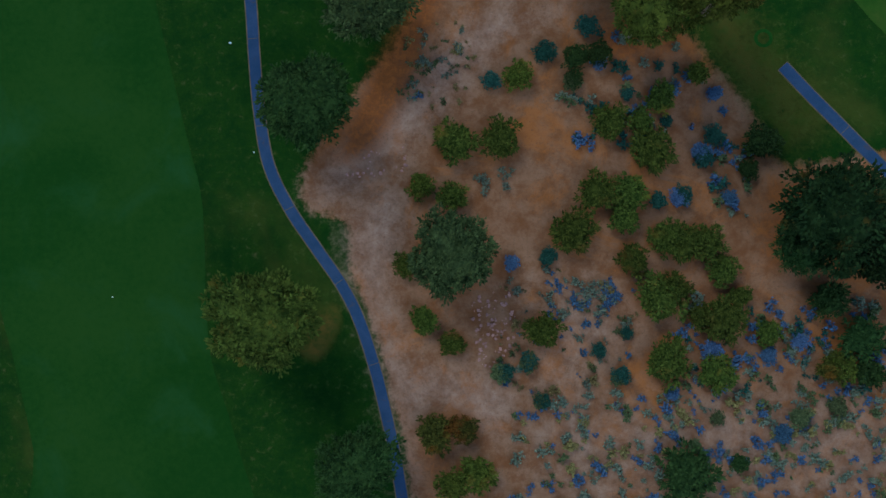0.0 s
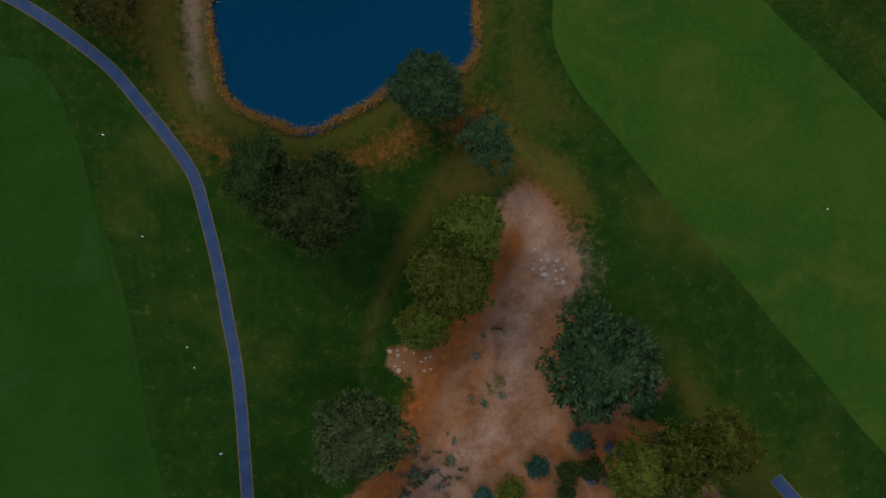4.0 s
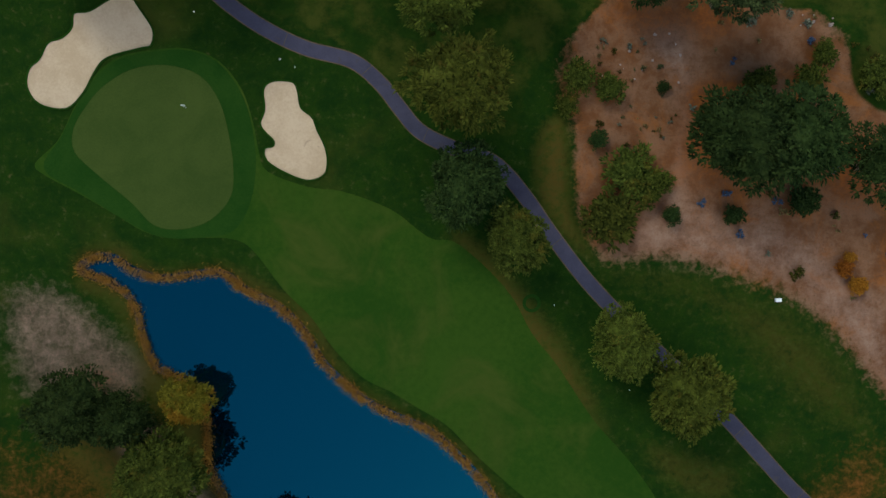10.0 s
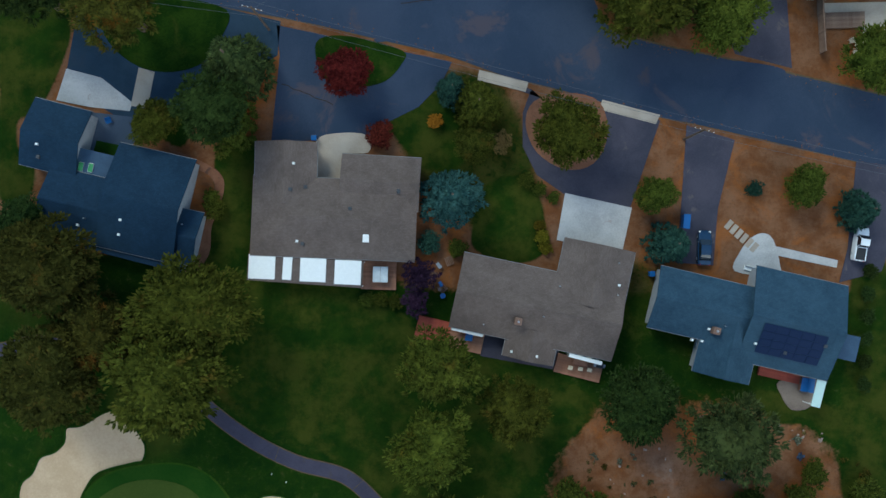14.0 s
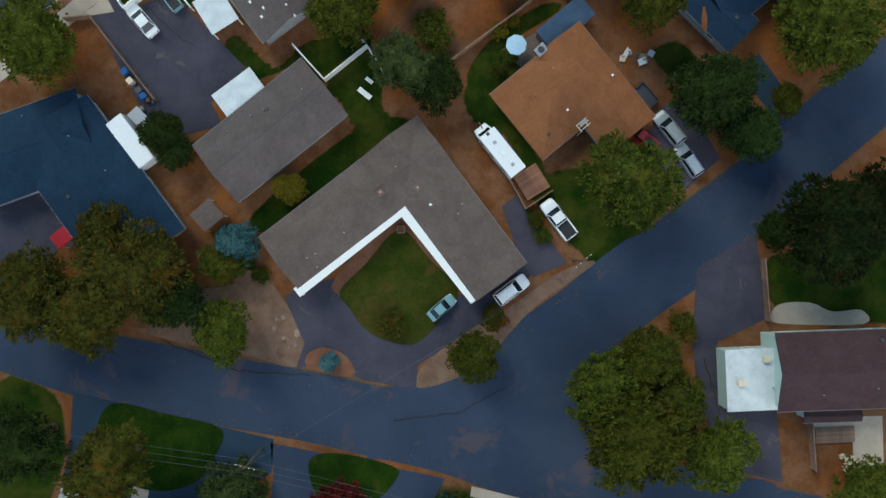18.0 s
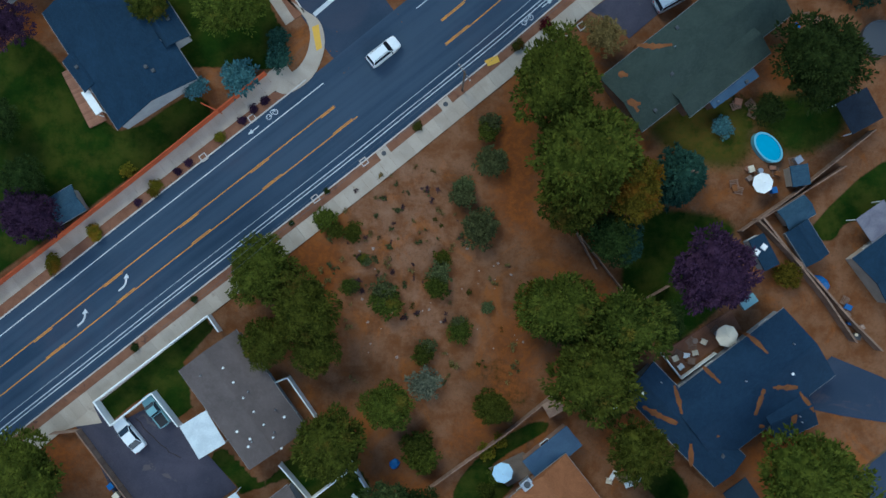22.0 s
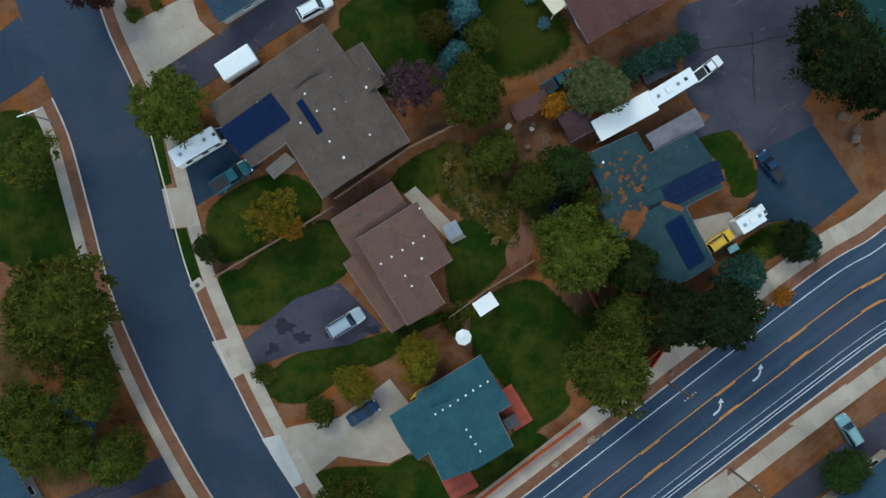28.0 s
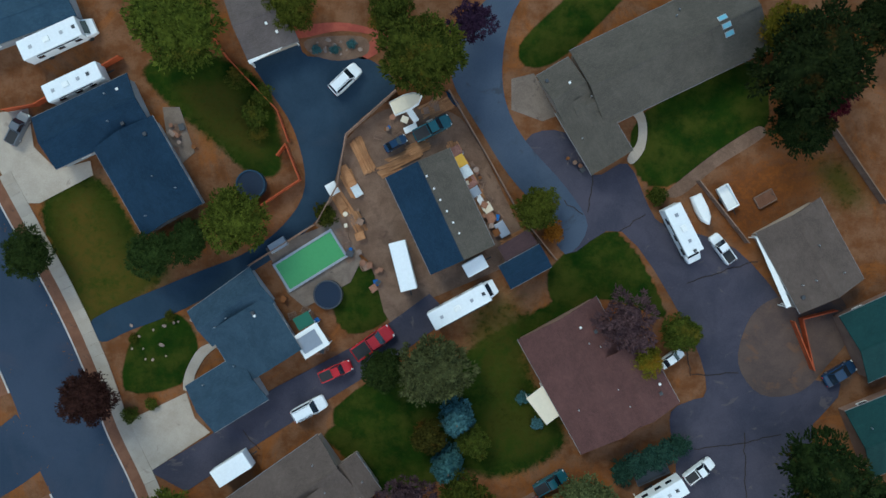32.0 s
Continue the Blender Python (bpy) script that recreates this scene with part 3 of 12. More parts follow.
def crown_tufts(seed, n, leaf, top=1.1):
    """A ragged low shrub of radius one on the ground: stems that fan out, leaves along them."""
    rng = np.random.default_rng(seed)
    C, N = [], []
    for i in range(n):
        a, e = rng.uniform(0, 2 * math.pi), rng.uniform(0.1, 1.0) ** 0.7
        tip = np.array([math.cos(a) * e, math.sin(a) * e, top * (1 - 0.65 * e * e) * rng.uniform(0.75, 1.1)])
        s = np.linspace(0.45, 1, 7)[:, None]
        C.append(tip * s + rng.normal(0, 0.05, (7, 3)))
        N.append(np.repeat(tip[None] * 0.6 + np.array([[0, 0, 0.5]]), 7, 0))
    C, N = np.vstack(C), np.vstack(N)
    C[:, 2] = np.maximum(C[:, 2], 0.05)
    V, Fc = leaf_cards(rng, C, N, leaf, 0.6, 1.1)
    return V, Fc.tolist()


def stem_mesh(name, seed, h0, limbs, reach, r=0.09):
    """A tapered, slightly bent trunk with limbs, for a crown of radius one whose foot is h0 below the crown's middle."""
    rng = np.random.default_rng(seed)
    bm = bmesh.new()

    def limb(a, b, r0, r1, n=7):
        a, b = Vector(a), Vector(b)
        q = (b - a).to_track_quat("Z", "Y").to_matrix().to_4x4()
        bmesh.ops.create_cone(bm, cap_ends=True, segments=n, radius1=r0, radius2=r1, depth=(b - a).length, matrix=Matrix.Translation((a + b) / 2) @ q)
    mid = (rng.uniform(-0.04, 0.04), rng.uniform(-0.04, 0.04), h0 * 0.55)
    limb((0, 0, -0.05), mid, r * 1.25, r * 0.85)
    limb(mid, (0, 0, h0 * 1.1), r * 0.85, r * 0.4)
    for i in range(limbs):
        a = 2 * math.pi * i / limbs + rng.uniform(-0.3, 0.3)
        z = h0 * rng.uniform(0.5, 0.85)
        limb((0, 0, z), (math.cos(a) * reach, math.sin(a) * reach, z + rng.uniform(0.25, 0.5)), r * 0.5, r * 0.12, 5)
    return finish(name, bm, TRUNKBARK)


CROWNS = {}


def crown_mesh(shape, k):
    """Crown and stem meshes, a few of each shape, shared by all plants of that shape."""
    key = (shape, k)
    if key in CROWNS:
        return CROWNS[key]
    s = 17 * k + len(shape)
    if shape == "broad":
        (V, Fc), foot = crown_lobed(s, 160, 28, 0.036, long=1.4), 1.0
    elif shape == "airy":
        (V, Fc), foot = crown_lobed(s, 105, 30, 0.034, 0.75, 0.5, 0.15, 0.24, 1.4, 0.5), 1.0
    elif shape == "pine":
        (V, Fc), foot = crown_lobed(s, 150, 30, 0.031, 1.0, 0.4, 0.15, 0.2, 1.4, 0.66, 1.9), 1.5
    elif shape == "spruce":
        (V, Fc), foot = crown_lobed(s, 130, 24, 0.036, 1.0, 0.18, 0.12, 0.14, core=0.8, long=2.0, spire=2.2), 0.0
    else:
        (V, Fc), foot = crown_lobed(s, 46, 20, 0.066, 0.6, 0.35, 0.24, 0.22, 1.15, 0.7, 1.5), 0.42
    V = np.array(V)
    V[:, 2] += foot
    me = mesh_of("crown", V, Fc, LEAF["green"])
    if shape == "bush":
        st = stem_mesh("stem", s, 0.35, 5, 0.4, 0.05)
    elif shape == "spruce":
        st = stem_mesh("trunk", s, 1.9, 0, 0.1, 0.07)
    else:
        st = stem_mesh("trunk", s, foot, 7, 0.55)
    CROWNS[key] = (me, st)
    return CROWNS[key]


PLANT_WORDS = {
    "broad": ("deciduous_tree", "tree", "broad round deciduous tree with {} dense foliage"),
    "airy": ("deciduous_tree", "tree", "open-crowned deciduous tree with {} foliage"),
    "pine": ("pine_tree", "tree", "tall pine with clumped {} needles"),
    "spruce": ("spruce_tree", "tree", "conical spruce with tiers of {} needles"),
    "bush": ("shrub", "shrub", "low ragged shrub with {} leaves on open ground"),
}
TONE_WORDS = {"green": "mid-green", "dark": "dark green", "olive": "olive-green", "rust": "brown and rust-tinged", "yellow": "yellow-green", "orange": "orange autumn", "red": "deep red",
              "purple": "dark purple", "pine": "grey-green", "blue": "silvery blue", "teal": "blue-green", "sage": "pale grey-green", "bluesage": "blue-grey", "reed": "golden brown", "straw": "straw-coloured", "dusty": "dusty grey-green", "fir": "cool blue-green", "maroon": "dark maroon-brown", "plum": "faded plum", "deep": "very dark green", "aqua": "frosted blue-green", "brown": "dull brown-green"}
COUNT = [0]


def plant(shape, tone, x, y, r, h=None):
    """A tree or shrub at x, y, its crown r metres in radius; h: height of the crown's top."""
    COUNT[0] += 1
    k = COUNT[0]
    me, st = crown_mesh(shape, k % (5 if shape in ("broad", "bush") else 3))
    name, cat, words = PLANT_WORDS[shape]
    top = {"broad": 1.95, "airy": 1.9, "pine": 2.6, "spruce": 2.3, "bush": 1.1}[shape]
    zs = (h or r * top) / top
    if shape == "bush" and r > 1.6:
        name, words = "bush", "large rounded bush with {} leaves"
    ob = anchor(name, x, y, 0, 0, words.format(TONE_WORDS[tone]), cat)
    sq = 0.9 + 0.2 * ((k * 37) % 10) / 10
    ob.matrix_basis = pose(x, y, -0.05, 0, 0, (k * 67) % 360) @ Matrix.Diagonal((r * sq, r / sq, zs, 1))
    litter_under(x, y, r)
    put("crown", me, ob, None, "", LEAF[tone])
    put("trunk" if shape != "bush" else "stem", st, ob)
    return ob


def inside(x, y, poly):
    hit = False
    for (x0, y0), (x1, y1) in zip(poly, poly[1:] + poly[:1]):
        if (y0 > y) != (y1 > y) and x < (x1 - x0) * (y - y0) / (y1 - y0) + x0:
            hit = not hit
    return hit


def scatter(poly, n, seed):
    rng = random.Random(seed)
    xs, ys = [p[0] for p in poly], [p[1] for p in poly]
    out = []
    while len(out) < n:
        x, y = rng.uniform(min(xs), max(xs)), rng.uniform(min(ys), max(ys))
        if inside(x, y, poly):
            out.append((x, y, rng.random()))
    return out


def rock_mesh(seed):
    rng = np.random.default_rng(seed)
    bm = bmesh.new()
    bmesh.ops.create_icosphere(bm, subdivisions=1, radius=1)
    for v in bm.verts:
        v.co *= rng.uniform(0.7, 1.15)
        v.co.z = v.co.z * 0.6 + 0.25
    return finish("stone", bm, ROCK)


ROCKS = [rock_mesh(i) for i in range(5)]


def rocks(poly, n, seed, r0, r1, material=None, label="weathered stone lying on bare earth"):
    for i, (x, y, u) in enumerate(scatter(poly, n, seed)):
        r = r0 + (r1 - r0) * u * u
        tagged(put("stone", ROCKS[i % 5], None, pose(x, y, 0.0, 0, 0, u * 900) @ Matrix.Diagonal((r, r * 0.8, r * 0.7, 1)), "", material), label, "stone", "scattered stones")


def shrubs(poly, n, seed, tones, r0, r1):
    """Low scrub too thick to count, joined: tufts of several tones inside an outline."""
    rng = np.random.default_rng(seed)
    V, Fc, idx = [], [], []
    base = 0
    for x, y, u in scatter(poly, n, seed):
        for k in range(1 + int(u * 389) % 3):
            r = (r0 + (r1 - r0) * u) * rng.uniform(0.7, 1.15)
            v, f = crown_tufts(int(u * 1e6) + k, 13, 0.2)
            far = k * r0 * 2.0
            v = v * np.array([r, r, r * 0.9]) + np.array([x + far * rng.uniform(-1, 1), y + far * rng.uniform(-1, 1), 0])
            V.append(v)
            Fc.append(np.array(f) + base)
            idx += [int(u * 997) % len(tones)] * len(f)
            base += len(v)
    me = mesh_of("scrub", np.vstack(V), np.vstack(Fc).tolist())
    for t in tones:
        me.materials.append(LEAF[t])
    me.polygons.foreach_set("material_index", idx)
    return tagged(put("scrub", me), "scattered low " + " and ".join(TONE_WORDS[t] for t in dict.fromkeys(tones)) + " scrub on bare earth", "scrub", "", "stuff")


# ---------------------------------------------------------------- buildings


def window_on(wall, x, y, rz, w=1.4, z=1.0, h=1.2):
    """A framed pane on a wall; x, y: its middle, rz: the way it faces."""
    m = pose(x, y, z, 0, 0, rz)
    bm = bmesh.new()
    for a in ((-w / 2, -0.05, 0, -w / 2 + 0.08, 0.05, h), (w / 2 - 0.08, -0.05, 0, w / 2, 0.05, h), (-w / 2, -0.05, h - 0.08, w / 2, 0.05, h), (-w / 2, -0.05, 0, w / 2, 0.08, 0.08)):
        box(bm, *a)
    f = put("window", finish("window", bm, WHITE), wall, m)
    return f


def block(house, cx, cy, rz, L, W, kind, roofmat, wallmat, eave=2.7, pitch=0.36, over=0.45, skip_walls=False):
    """One wing of a house: walls with gables, and a roof. L runs along the wing's own x; kind: gable, cross, hip or flat."""
    if kind == "cross":
        cx, cy, rz, L, W, kind = cx, cy, rz + 90, W, L, "gable"
    m = pose(cx, cy, 0, 0, 0, rz)
    l, w = L / 2, W / 2
    hl, hw = l - over, w - over
    rise = w * pitch
    t = 0.16
    if not skip_walls:
        bm = bmesh.new()
        top = eave + 0.02 if kind != "flat" else eave
        g = hw * pitch if kind == "gable" else 0
        P = [(-hl, -hw, 0), (hl, -hw, 0), (hl, hw, 0), (-hl, hw, 0), (-hl, -hw, top), (hl, -hw, top), (hl, hw, top), (-hl, hw, top), (-hl, 0, top + g), (hl, 0, top + g)]
        vs = [bm.verts.new(p) for p in P]
        for f in ((0, 1, 5, 4), (2, 3, 7, 6), (0, 3, 2, 1)) + (((1, 2, 6, 9, 5), (3, 0, 4, 8, 7), (4, 5, 9, 8), (6, 7, 8, 9)) if g else ((1, 2, 6, 5), (3, 0, 4, 7), (4, 5, 6, 7))):
            bm.faces.new([vs[i] for i in f])
        if not g:
            bmesh.ops.delete(bm, geom=[vs[8], vs[9]], context="VERTS")
        wall = part("wall", bm, wallmat, house, "", m)
        for s in (-1, 1):
            n = max(1, int(2 * hl / 4.5))
            for i in range(n):
                fr = window_on(wall, -hl + (i + 0.5) * 2 * hl / n, s * (hw + 0.03), 0 if s > 0 else 180)
                if s > 0 or i % 2 == 0:
                    put("pane", PANE, fr)
    bm = bmesh.new()
    if kind == "flat":
        box(bm, -l, -w, eave, l, w, eave + 0.22, 0.04)
        roof = part("roof", bm, roofmat, house, "", m)
        return roof, m, eave + 0.22, 0
    e = eave - over * pitch
    rl = l if kind == "gable" else max(l - w, 0.3)
    top = [(-l, -w, e), (l, -w, e), (l, w, e), (-l, w, e), (-rl, 0, e + rise), (rl, 0, e + rise)]
    vs = [bm.verts.new((x, y, z + t)) for x, y, z in top] + [bm.verts.new(p) for p in top]
    for f in ((0, 1, 5, 4), (2, 3, 4, 5), (6, 10, 11, 7), (8, 11, 10, 9), (0, 6, 7, 1), (2, 8, 9, 3)):
        bm.faces.new([vs[i] for i in f])
    if kind == "gable":
        ends = ((1, 7, 11, 5), (5, 11, 8, 2), (3, 9, 10, 4), (4, 10, 6, 0))
    else:
        ends = ((1, 2, 5), (3, 0, 4), (7, 11, 8), (9, 10, 6), (1, 7, 8, 2), (3, 9, 6, 0))
    for f in ends:
        bm.faces.new([vs[i] for i in f])
    roof = part("roof", bm, roofmat, house, "", m)
    bm = bmesh.new()
    box(bm, -rl, -0.14, e + rise + t - 0.035, rl, 0.14, e + rise + t + 0.025, 0.02)
    put("ridge_cap", finish("ridge_cap", bm, roofmat), roof)
    for s in (-1, 1):
        put("gutter", finish("gutter", boxed(-l, s * w - 0.07, e - 0.02, l, s * w + 0.07, e + 0.1), GUTTER), roof)
    return roof, m, e + t, pitch


PANE = finish("pane", boxed(-0.62, -0.012, 0.08, 0.62, 0.012, 1.12), GLASS)
GUTTER = paint("gutter_metal", (0.25, 0.24, 0.235), 0.45, 0.3)
VENT = finish("vent_pipe", tube(0.09, 0.08, -0.3, 0.45, 8), METAL)
BOXVENT = finish("roof_vent", boxed(-0.22, -0.22, -0.3, 0.22, 0.22, 0.22, 0.03), DARKGREY)
WHITEVENT = finish("roof_vent", boxed(-0.15, -0.15, -0.3, 0.15, 0.15, 0.25, 0.03), WHITE)
CELL = finish("solar_panel", boxed(-0.8, -0.5, 0, 0.8, 0.5, 0.045), SOLAR)
VENTCAP = finish("vent_cap", tube(0.17, 0.12, -0.2, 0.2, 8), WHITE)


def roof_z(mx, my, L, W, pitch, e, kind):
    if not pitch:
        return e
    d = W / 2 - abs(my)
    if kind == "hip":
        d = min(d, L / 2 - abs(mx))
    return e + d * pitch


def house(label, roof, wall, wings, vents=0, seed=1, category="house", name="house"):
    """wings: (x, y, turn, length, width, kind, eave height[, roof tone])."""
    x0, y0 = wings[0][0], wings[0][1]
    h = anchor(name, x0, y0, 0, 0, label, category)
    rng = random.Random(seed)
    info = []
    for wg in wings:
        x, y, rz, L, W, kind, eave = wg[:7]
        tone = wg[7] if len(wg) > 7 else roof
        ob, m, e, pitch = block(h, x - x0, y - y0, rz, L, W, kind, ROOF[tone], wall, eave, 0.34, 0.45 if kind != "flat" else 0.2)
        if kind == "cross":
            L, W, kind = W, L, "gable"
        info.append((ob, m, e, pitch, L, W, kind))
    for i in range(vents):
        ob, m, e, pitch, L, W, kind = info[i % max(1, sum(1 for q in info if q[3] > 0)) if any(q[3] for q in info) else 0]
        ax, ay = rng.uniform(-0.4, 0.4) * L, rng.choice((-1, 1)) * rng.uniform(0.1, 0.38) * W
        z = roof_z(ax, ay, L, W, pitch, e, kind)
        kindv = rng.choice(("p", "p", "b", "w"))
        put({"p": "vent_pipe", "b": "roof_vent", "w": "roof_vent"}[kindv], {"p": VENT, "b": BOXVENT, "w": WHITEVENT}[kindv], ob, pose(ax, ay, z))
    h["wings"] = len(wings)
    return h, info


def on_roof(h_info, k, x, y):
    """World x, y to a place on wing k's roof: the roof, and its own x, y, z."""
    ob, m, e, pitch, L, W, kind = h_info[1][k]
    full = h_info[0].matrix_basis @ m
    q = full.inverted() @ Vector((x, y, 0))
    return ob, q.x, q.y, roof_z(q.x, q.y, L, W, pitch, e, kind), pitch


def roof_over(h_info, k, x, y):
    """Height of wing k's roof over a place, nought beside it."""
    ob, m, e, pitch, L, W, kind = h_info[1][k]
    q = on_roof(h_info, k, x, y)
    return q[3] if abs(q[1]) <= L / 2 + 0.5 and abs(q[2]) <= W / 2 + 0.5 else 0.0


def roof_top(h_info, x, y):
    return max(roof_over(h_info, k, x, y) for k in range(len(h_info[1])))


def fixture(h_info, k, x, y, sort, sx=0.6, sy=0.6, high=0.4):
    ob, ax, ay, z, pitch = on_roof(h_info, k, x, y)
    if sort == "chimney":
        c = part("chimney", boxed(-sx / 2, -sy / 2, -0.8, sx / 2, sy / 2, high + 0.5, 0.03), BROWNWALL, ob, "", pose(ax, ay, z))
        put("flue", finish("flue", tube(0.14, 0.14, high + 0.5, high + 0.8, 10), METAL), c)
    elif sort == "skylight":
        put("skylight", finish("skylight", boxed(-sx / 2, -sy / 2, -0.2, sx / 2, sy / 2, 0.14, 0.03), WHITE), ob, pose(ax, ay, z))
    elif sort == "vent":
        put("roof_vent", WHITEVENT, ob, pose(ax, ay, z))
    elif sort == "box":
        c = part("roof_cooler", boxed(-sx / 2, -sy / 2, -0.3, sx / 2, sy / 2, high, 0.05), METAL, ob, "", pose(ax, ay, z))


def roof_cap(h_info, x, y):
    """A small pale vent cap on whichever wing's roof is highest there."""
    k = max(range(len(h_info[1])), key=lambda i: roof_over(h_info, i, x, y))
    ob, ax, ay, z, pitch = on_roof(h_info, k, x, y)
    put("vent_cap", VENTCAP, ob, pose(ax, ay, z))


def roof_window(h_info, x, y):
    """A glazed skylight lying in the slope of whichever wing's roof is highest there."""
    k = max(range(len(h_info[1])), key=lambda i: roof_over(h_info, i, x, y))
    ob, ax, ay, z, pitch = on_roof(h_info, k, x, y)
    tilt = -math.degrees(math.atan(pitch)) * (1 if ay > 0 else -1)
    f = put("skylight", finish("skylight", boxed(-0.6, -0.35, -0.05, 0.6, 0.35, 0.1, 0.02), METAL), ob, pose(ax, ay, z, tilt))
    put("pane", finish("pane", boxed(-0.52, -0.27, 0.1, 0.52, 0.27, 0.12), POOLRIM), f)


def solar(h_info, k, x, y, nx, ny, turn=0):
    """An array of panels on wing k, its middle at x, y; each panel is a piece."""
    k = max(range(len(h_info[1])), key=lambda i: roof_over(h_info, i, x, y))
    ob, ax, ay, z, pitch = on_roof(h_info, k, x, y)
    tilt = -math.degrees(math.atan(pitch)) * (1 if ay > 0 else -1)
    base = pose(ax, ay, z + 0.1, tilt, 0, 0) @ pose(0, 0, 0, 0, 0, turn)
    for i in range(nx):
        for j in range(ny):
            put("solar_panel", CELL, ob, base @ pose((i - (nx - 1) / 2) * 1.64, (j - (ny - 1) / 2) * 1.04, 0), "glossy dark blue solar panel")


def slope_cover(h_info, k, side, material):
    """Another shingle tone on one slope of a gabled wing."""
    ob, m, e, pitch, L, W, kind = h_info[1][k]
    l, w = L / 2, W / 2
    bm = bmesh.new()
    P = [(-l, side * w, e), (l, side * w, e), (l, side * 0.02, e + w * pitch), (-l, side * 0.02, e + w * pitch)]
    vs = [bm.verts.new((x, y, z + 0.02)) for x, y, z in P] + [bm.verts.new((x, y, z - 0.02)) for x, y, z in P]
    for f in ((0, 1, 2, 3), (7, 6, 5, 4), (0, 4, 5, 1), (1, 5, 6, 2), (2, 6, 7, 3), (3, 7, 4, 0)):
        bm.faces.new([vs[i] for i in f])
    return put("roof_slope", finish("roof_slope", bm, material), ob, None, "grey-brown shingle slope")


def roof_litter(h_info, line, wide, seed):
    """A ragged drift of fallen leaves lying along a roof's valley or in a patch."""
    rng = random.Random(seed)
    ob = h_info[0]
    ox, oy = ob.matrix_basis.translation[:2]
    pts = resample(line, 0.4)
    n = len(pts)
    bm = bmesh.new()
    rows = []
    for i, p in enumerate(pts):
        w = wide * (0.25 + 0.75 * math.sin(math.pi * (i + 0.5) / n) ** 0.6) * rng.uniform(0.55, 1.3) / 2
        row = []
        for off, up in ((-w, 0.012), (-w * 0.4 * rng.uniform(0.5, 1.5), 0.05), (w * 0.4 * rng.uniform(0.5, 1.5), 0.05), (w, 0.012)):
            q = offset_line(pts, off)[i]
            row.append(bm.verts.new((q[0] - ox, q[1] - oy, roof_top(h_info, *q) + up)))
        rows.append(row)
    for a, b in zip(rows, rows[1:]):
        for j in range(3):
            bm.faces.new((a[j], a[j + 1], b[j + 1], b[j]))
    return put("leaf_drift", finish("leaf_drift", bm, LEAFLITTER), ob, None, "rust-coloured drift of fallen leaves")


def junk(poly, n, seed, label="odds and ends stacked in a yard"):
    """Crates, tubs, boards and buckets standing about in a yard."""
    tones = (FENCEWOOD, ROCK, PAINTS["blue"], METAL, CREAM, LEAFLITTER, DARKGREY, FENCEWOOD, WOOD, WOOD)
    kinds = ("crate", "pallet", "box", "pallet", "bucket")
    for i, (x, y, u) in enumerate(scatter(poly, n, seed)):
        k = kinds[int(u * 4999) % 5]
        mat = tones[int(u * 9973) % 10]
        a, b, h = 0.35 + u * 0.6, 0.35 + (u * 7 % 1) * 0.6, 0.25 + (u * 13 % 1) * 0.6
        if k == "pallet":
            ob = anchor("pallet", x, y, 0.05, u * 360, "wooden pallet lying in a yard", "pallet")
            me = finish("slat", boxed(-0.6, -0.06, 0.1, 0.6, 0.06, 0.14), FENCEWOOD)
            for j in range(5):
                put("slat", me, ob, pose(0, -0.44 + j * 0.22, 0))
            me = finish("runner", boxed(-0.05, -0.5, 0, 0.05, 0.5, 0.1), FENCEWOOD)
            for j in (-0.5, 0.5):
                put("runner", me, ob, pose(j, 0, 0))
        elif k in ("bucket", "tub"):
            tagged(put(k, finish(k, tube(a * 0.4, a * 0.5, 0, h, 12), mat), None, pose(x, y, 0.05)), f"round {k} standing in a cluttered yard", k)
        else:
            ob = anchor(k, x, y, 0.05, u * 360, f"small {k} standing in a cluttered yard", k)
            part("body", boxed(-a / 2, -b / 2, 0, a / 2, b / 2, h, 0.03), mat, ob)
            part("lid", boxed(-a / 2 - 0.03, -b / 2 - 0.03, h, a / 2 + 0.03, b / 2 + 0.03, h + 0.05), mat, ob)


def canopy(x, y, rz, L, W, z, material, label, name="patio_cover", category="patio cover", posts=True):
    """A flat cover on posts."""
    a = anchor(name, x, y, 0, rz, label, category)
    part("roof", boxed(-L / 2, -W / 2, z, L / 2, W / 2, z + 0.12, 0.03), material, a)
    if posts:
        me = finish("post", boxed(-0.06, -0.06, 0, 0.06, 0.06, z), WHITE)
        for sx in (-1, 1):
            for sy in (-1, 1):
                put("post", me, a, pose(sx * (L / 2 - 0.15), sy * (W / 2 - 0.15), 0))
    return a


def pergola(x, y, rz, L, W, z):
    """A pale slatted cover on four posts."""
    a = anchor("pergola", x, y, 0, rz, "pale slatted pergola over a house entry", "pergola")
    beam = finish("beam", boxed(-0.06, -W / 2, z, 0.06, W / 2, z + 0.14), CREAM)
    slat = finish("slat", boxed(-L / 2, -0.05, z + 0.14, L / 2, 0.05, z + 0.2), CREAM)
    post = finish("post", boxed(-0.06, -0.06, 0, 0.06, 0.06, z), CREAM)
    for sx in (-1, 0, 1):
        put("beam", beam, a, pose(sx * (L / 2 - 0.1), 0, 0))
    for i in range(5):
        put("slat", slat, a, pose(0, -W / 2 + (i + 0.5) * W / 5, 0))
    for sx in (-1, 1):
        for sy in (-1, 1):
            put("post", post, a, pose(sx * (L / 2 - 0.1), sy * (W / 2 - 0.1), 0))
    return a


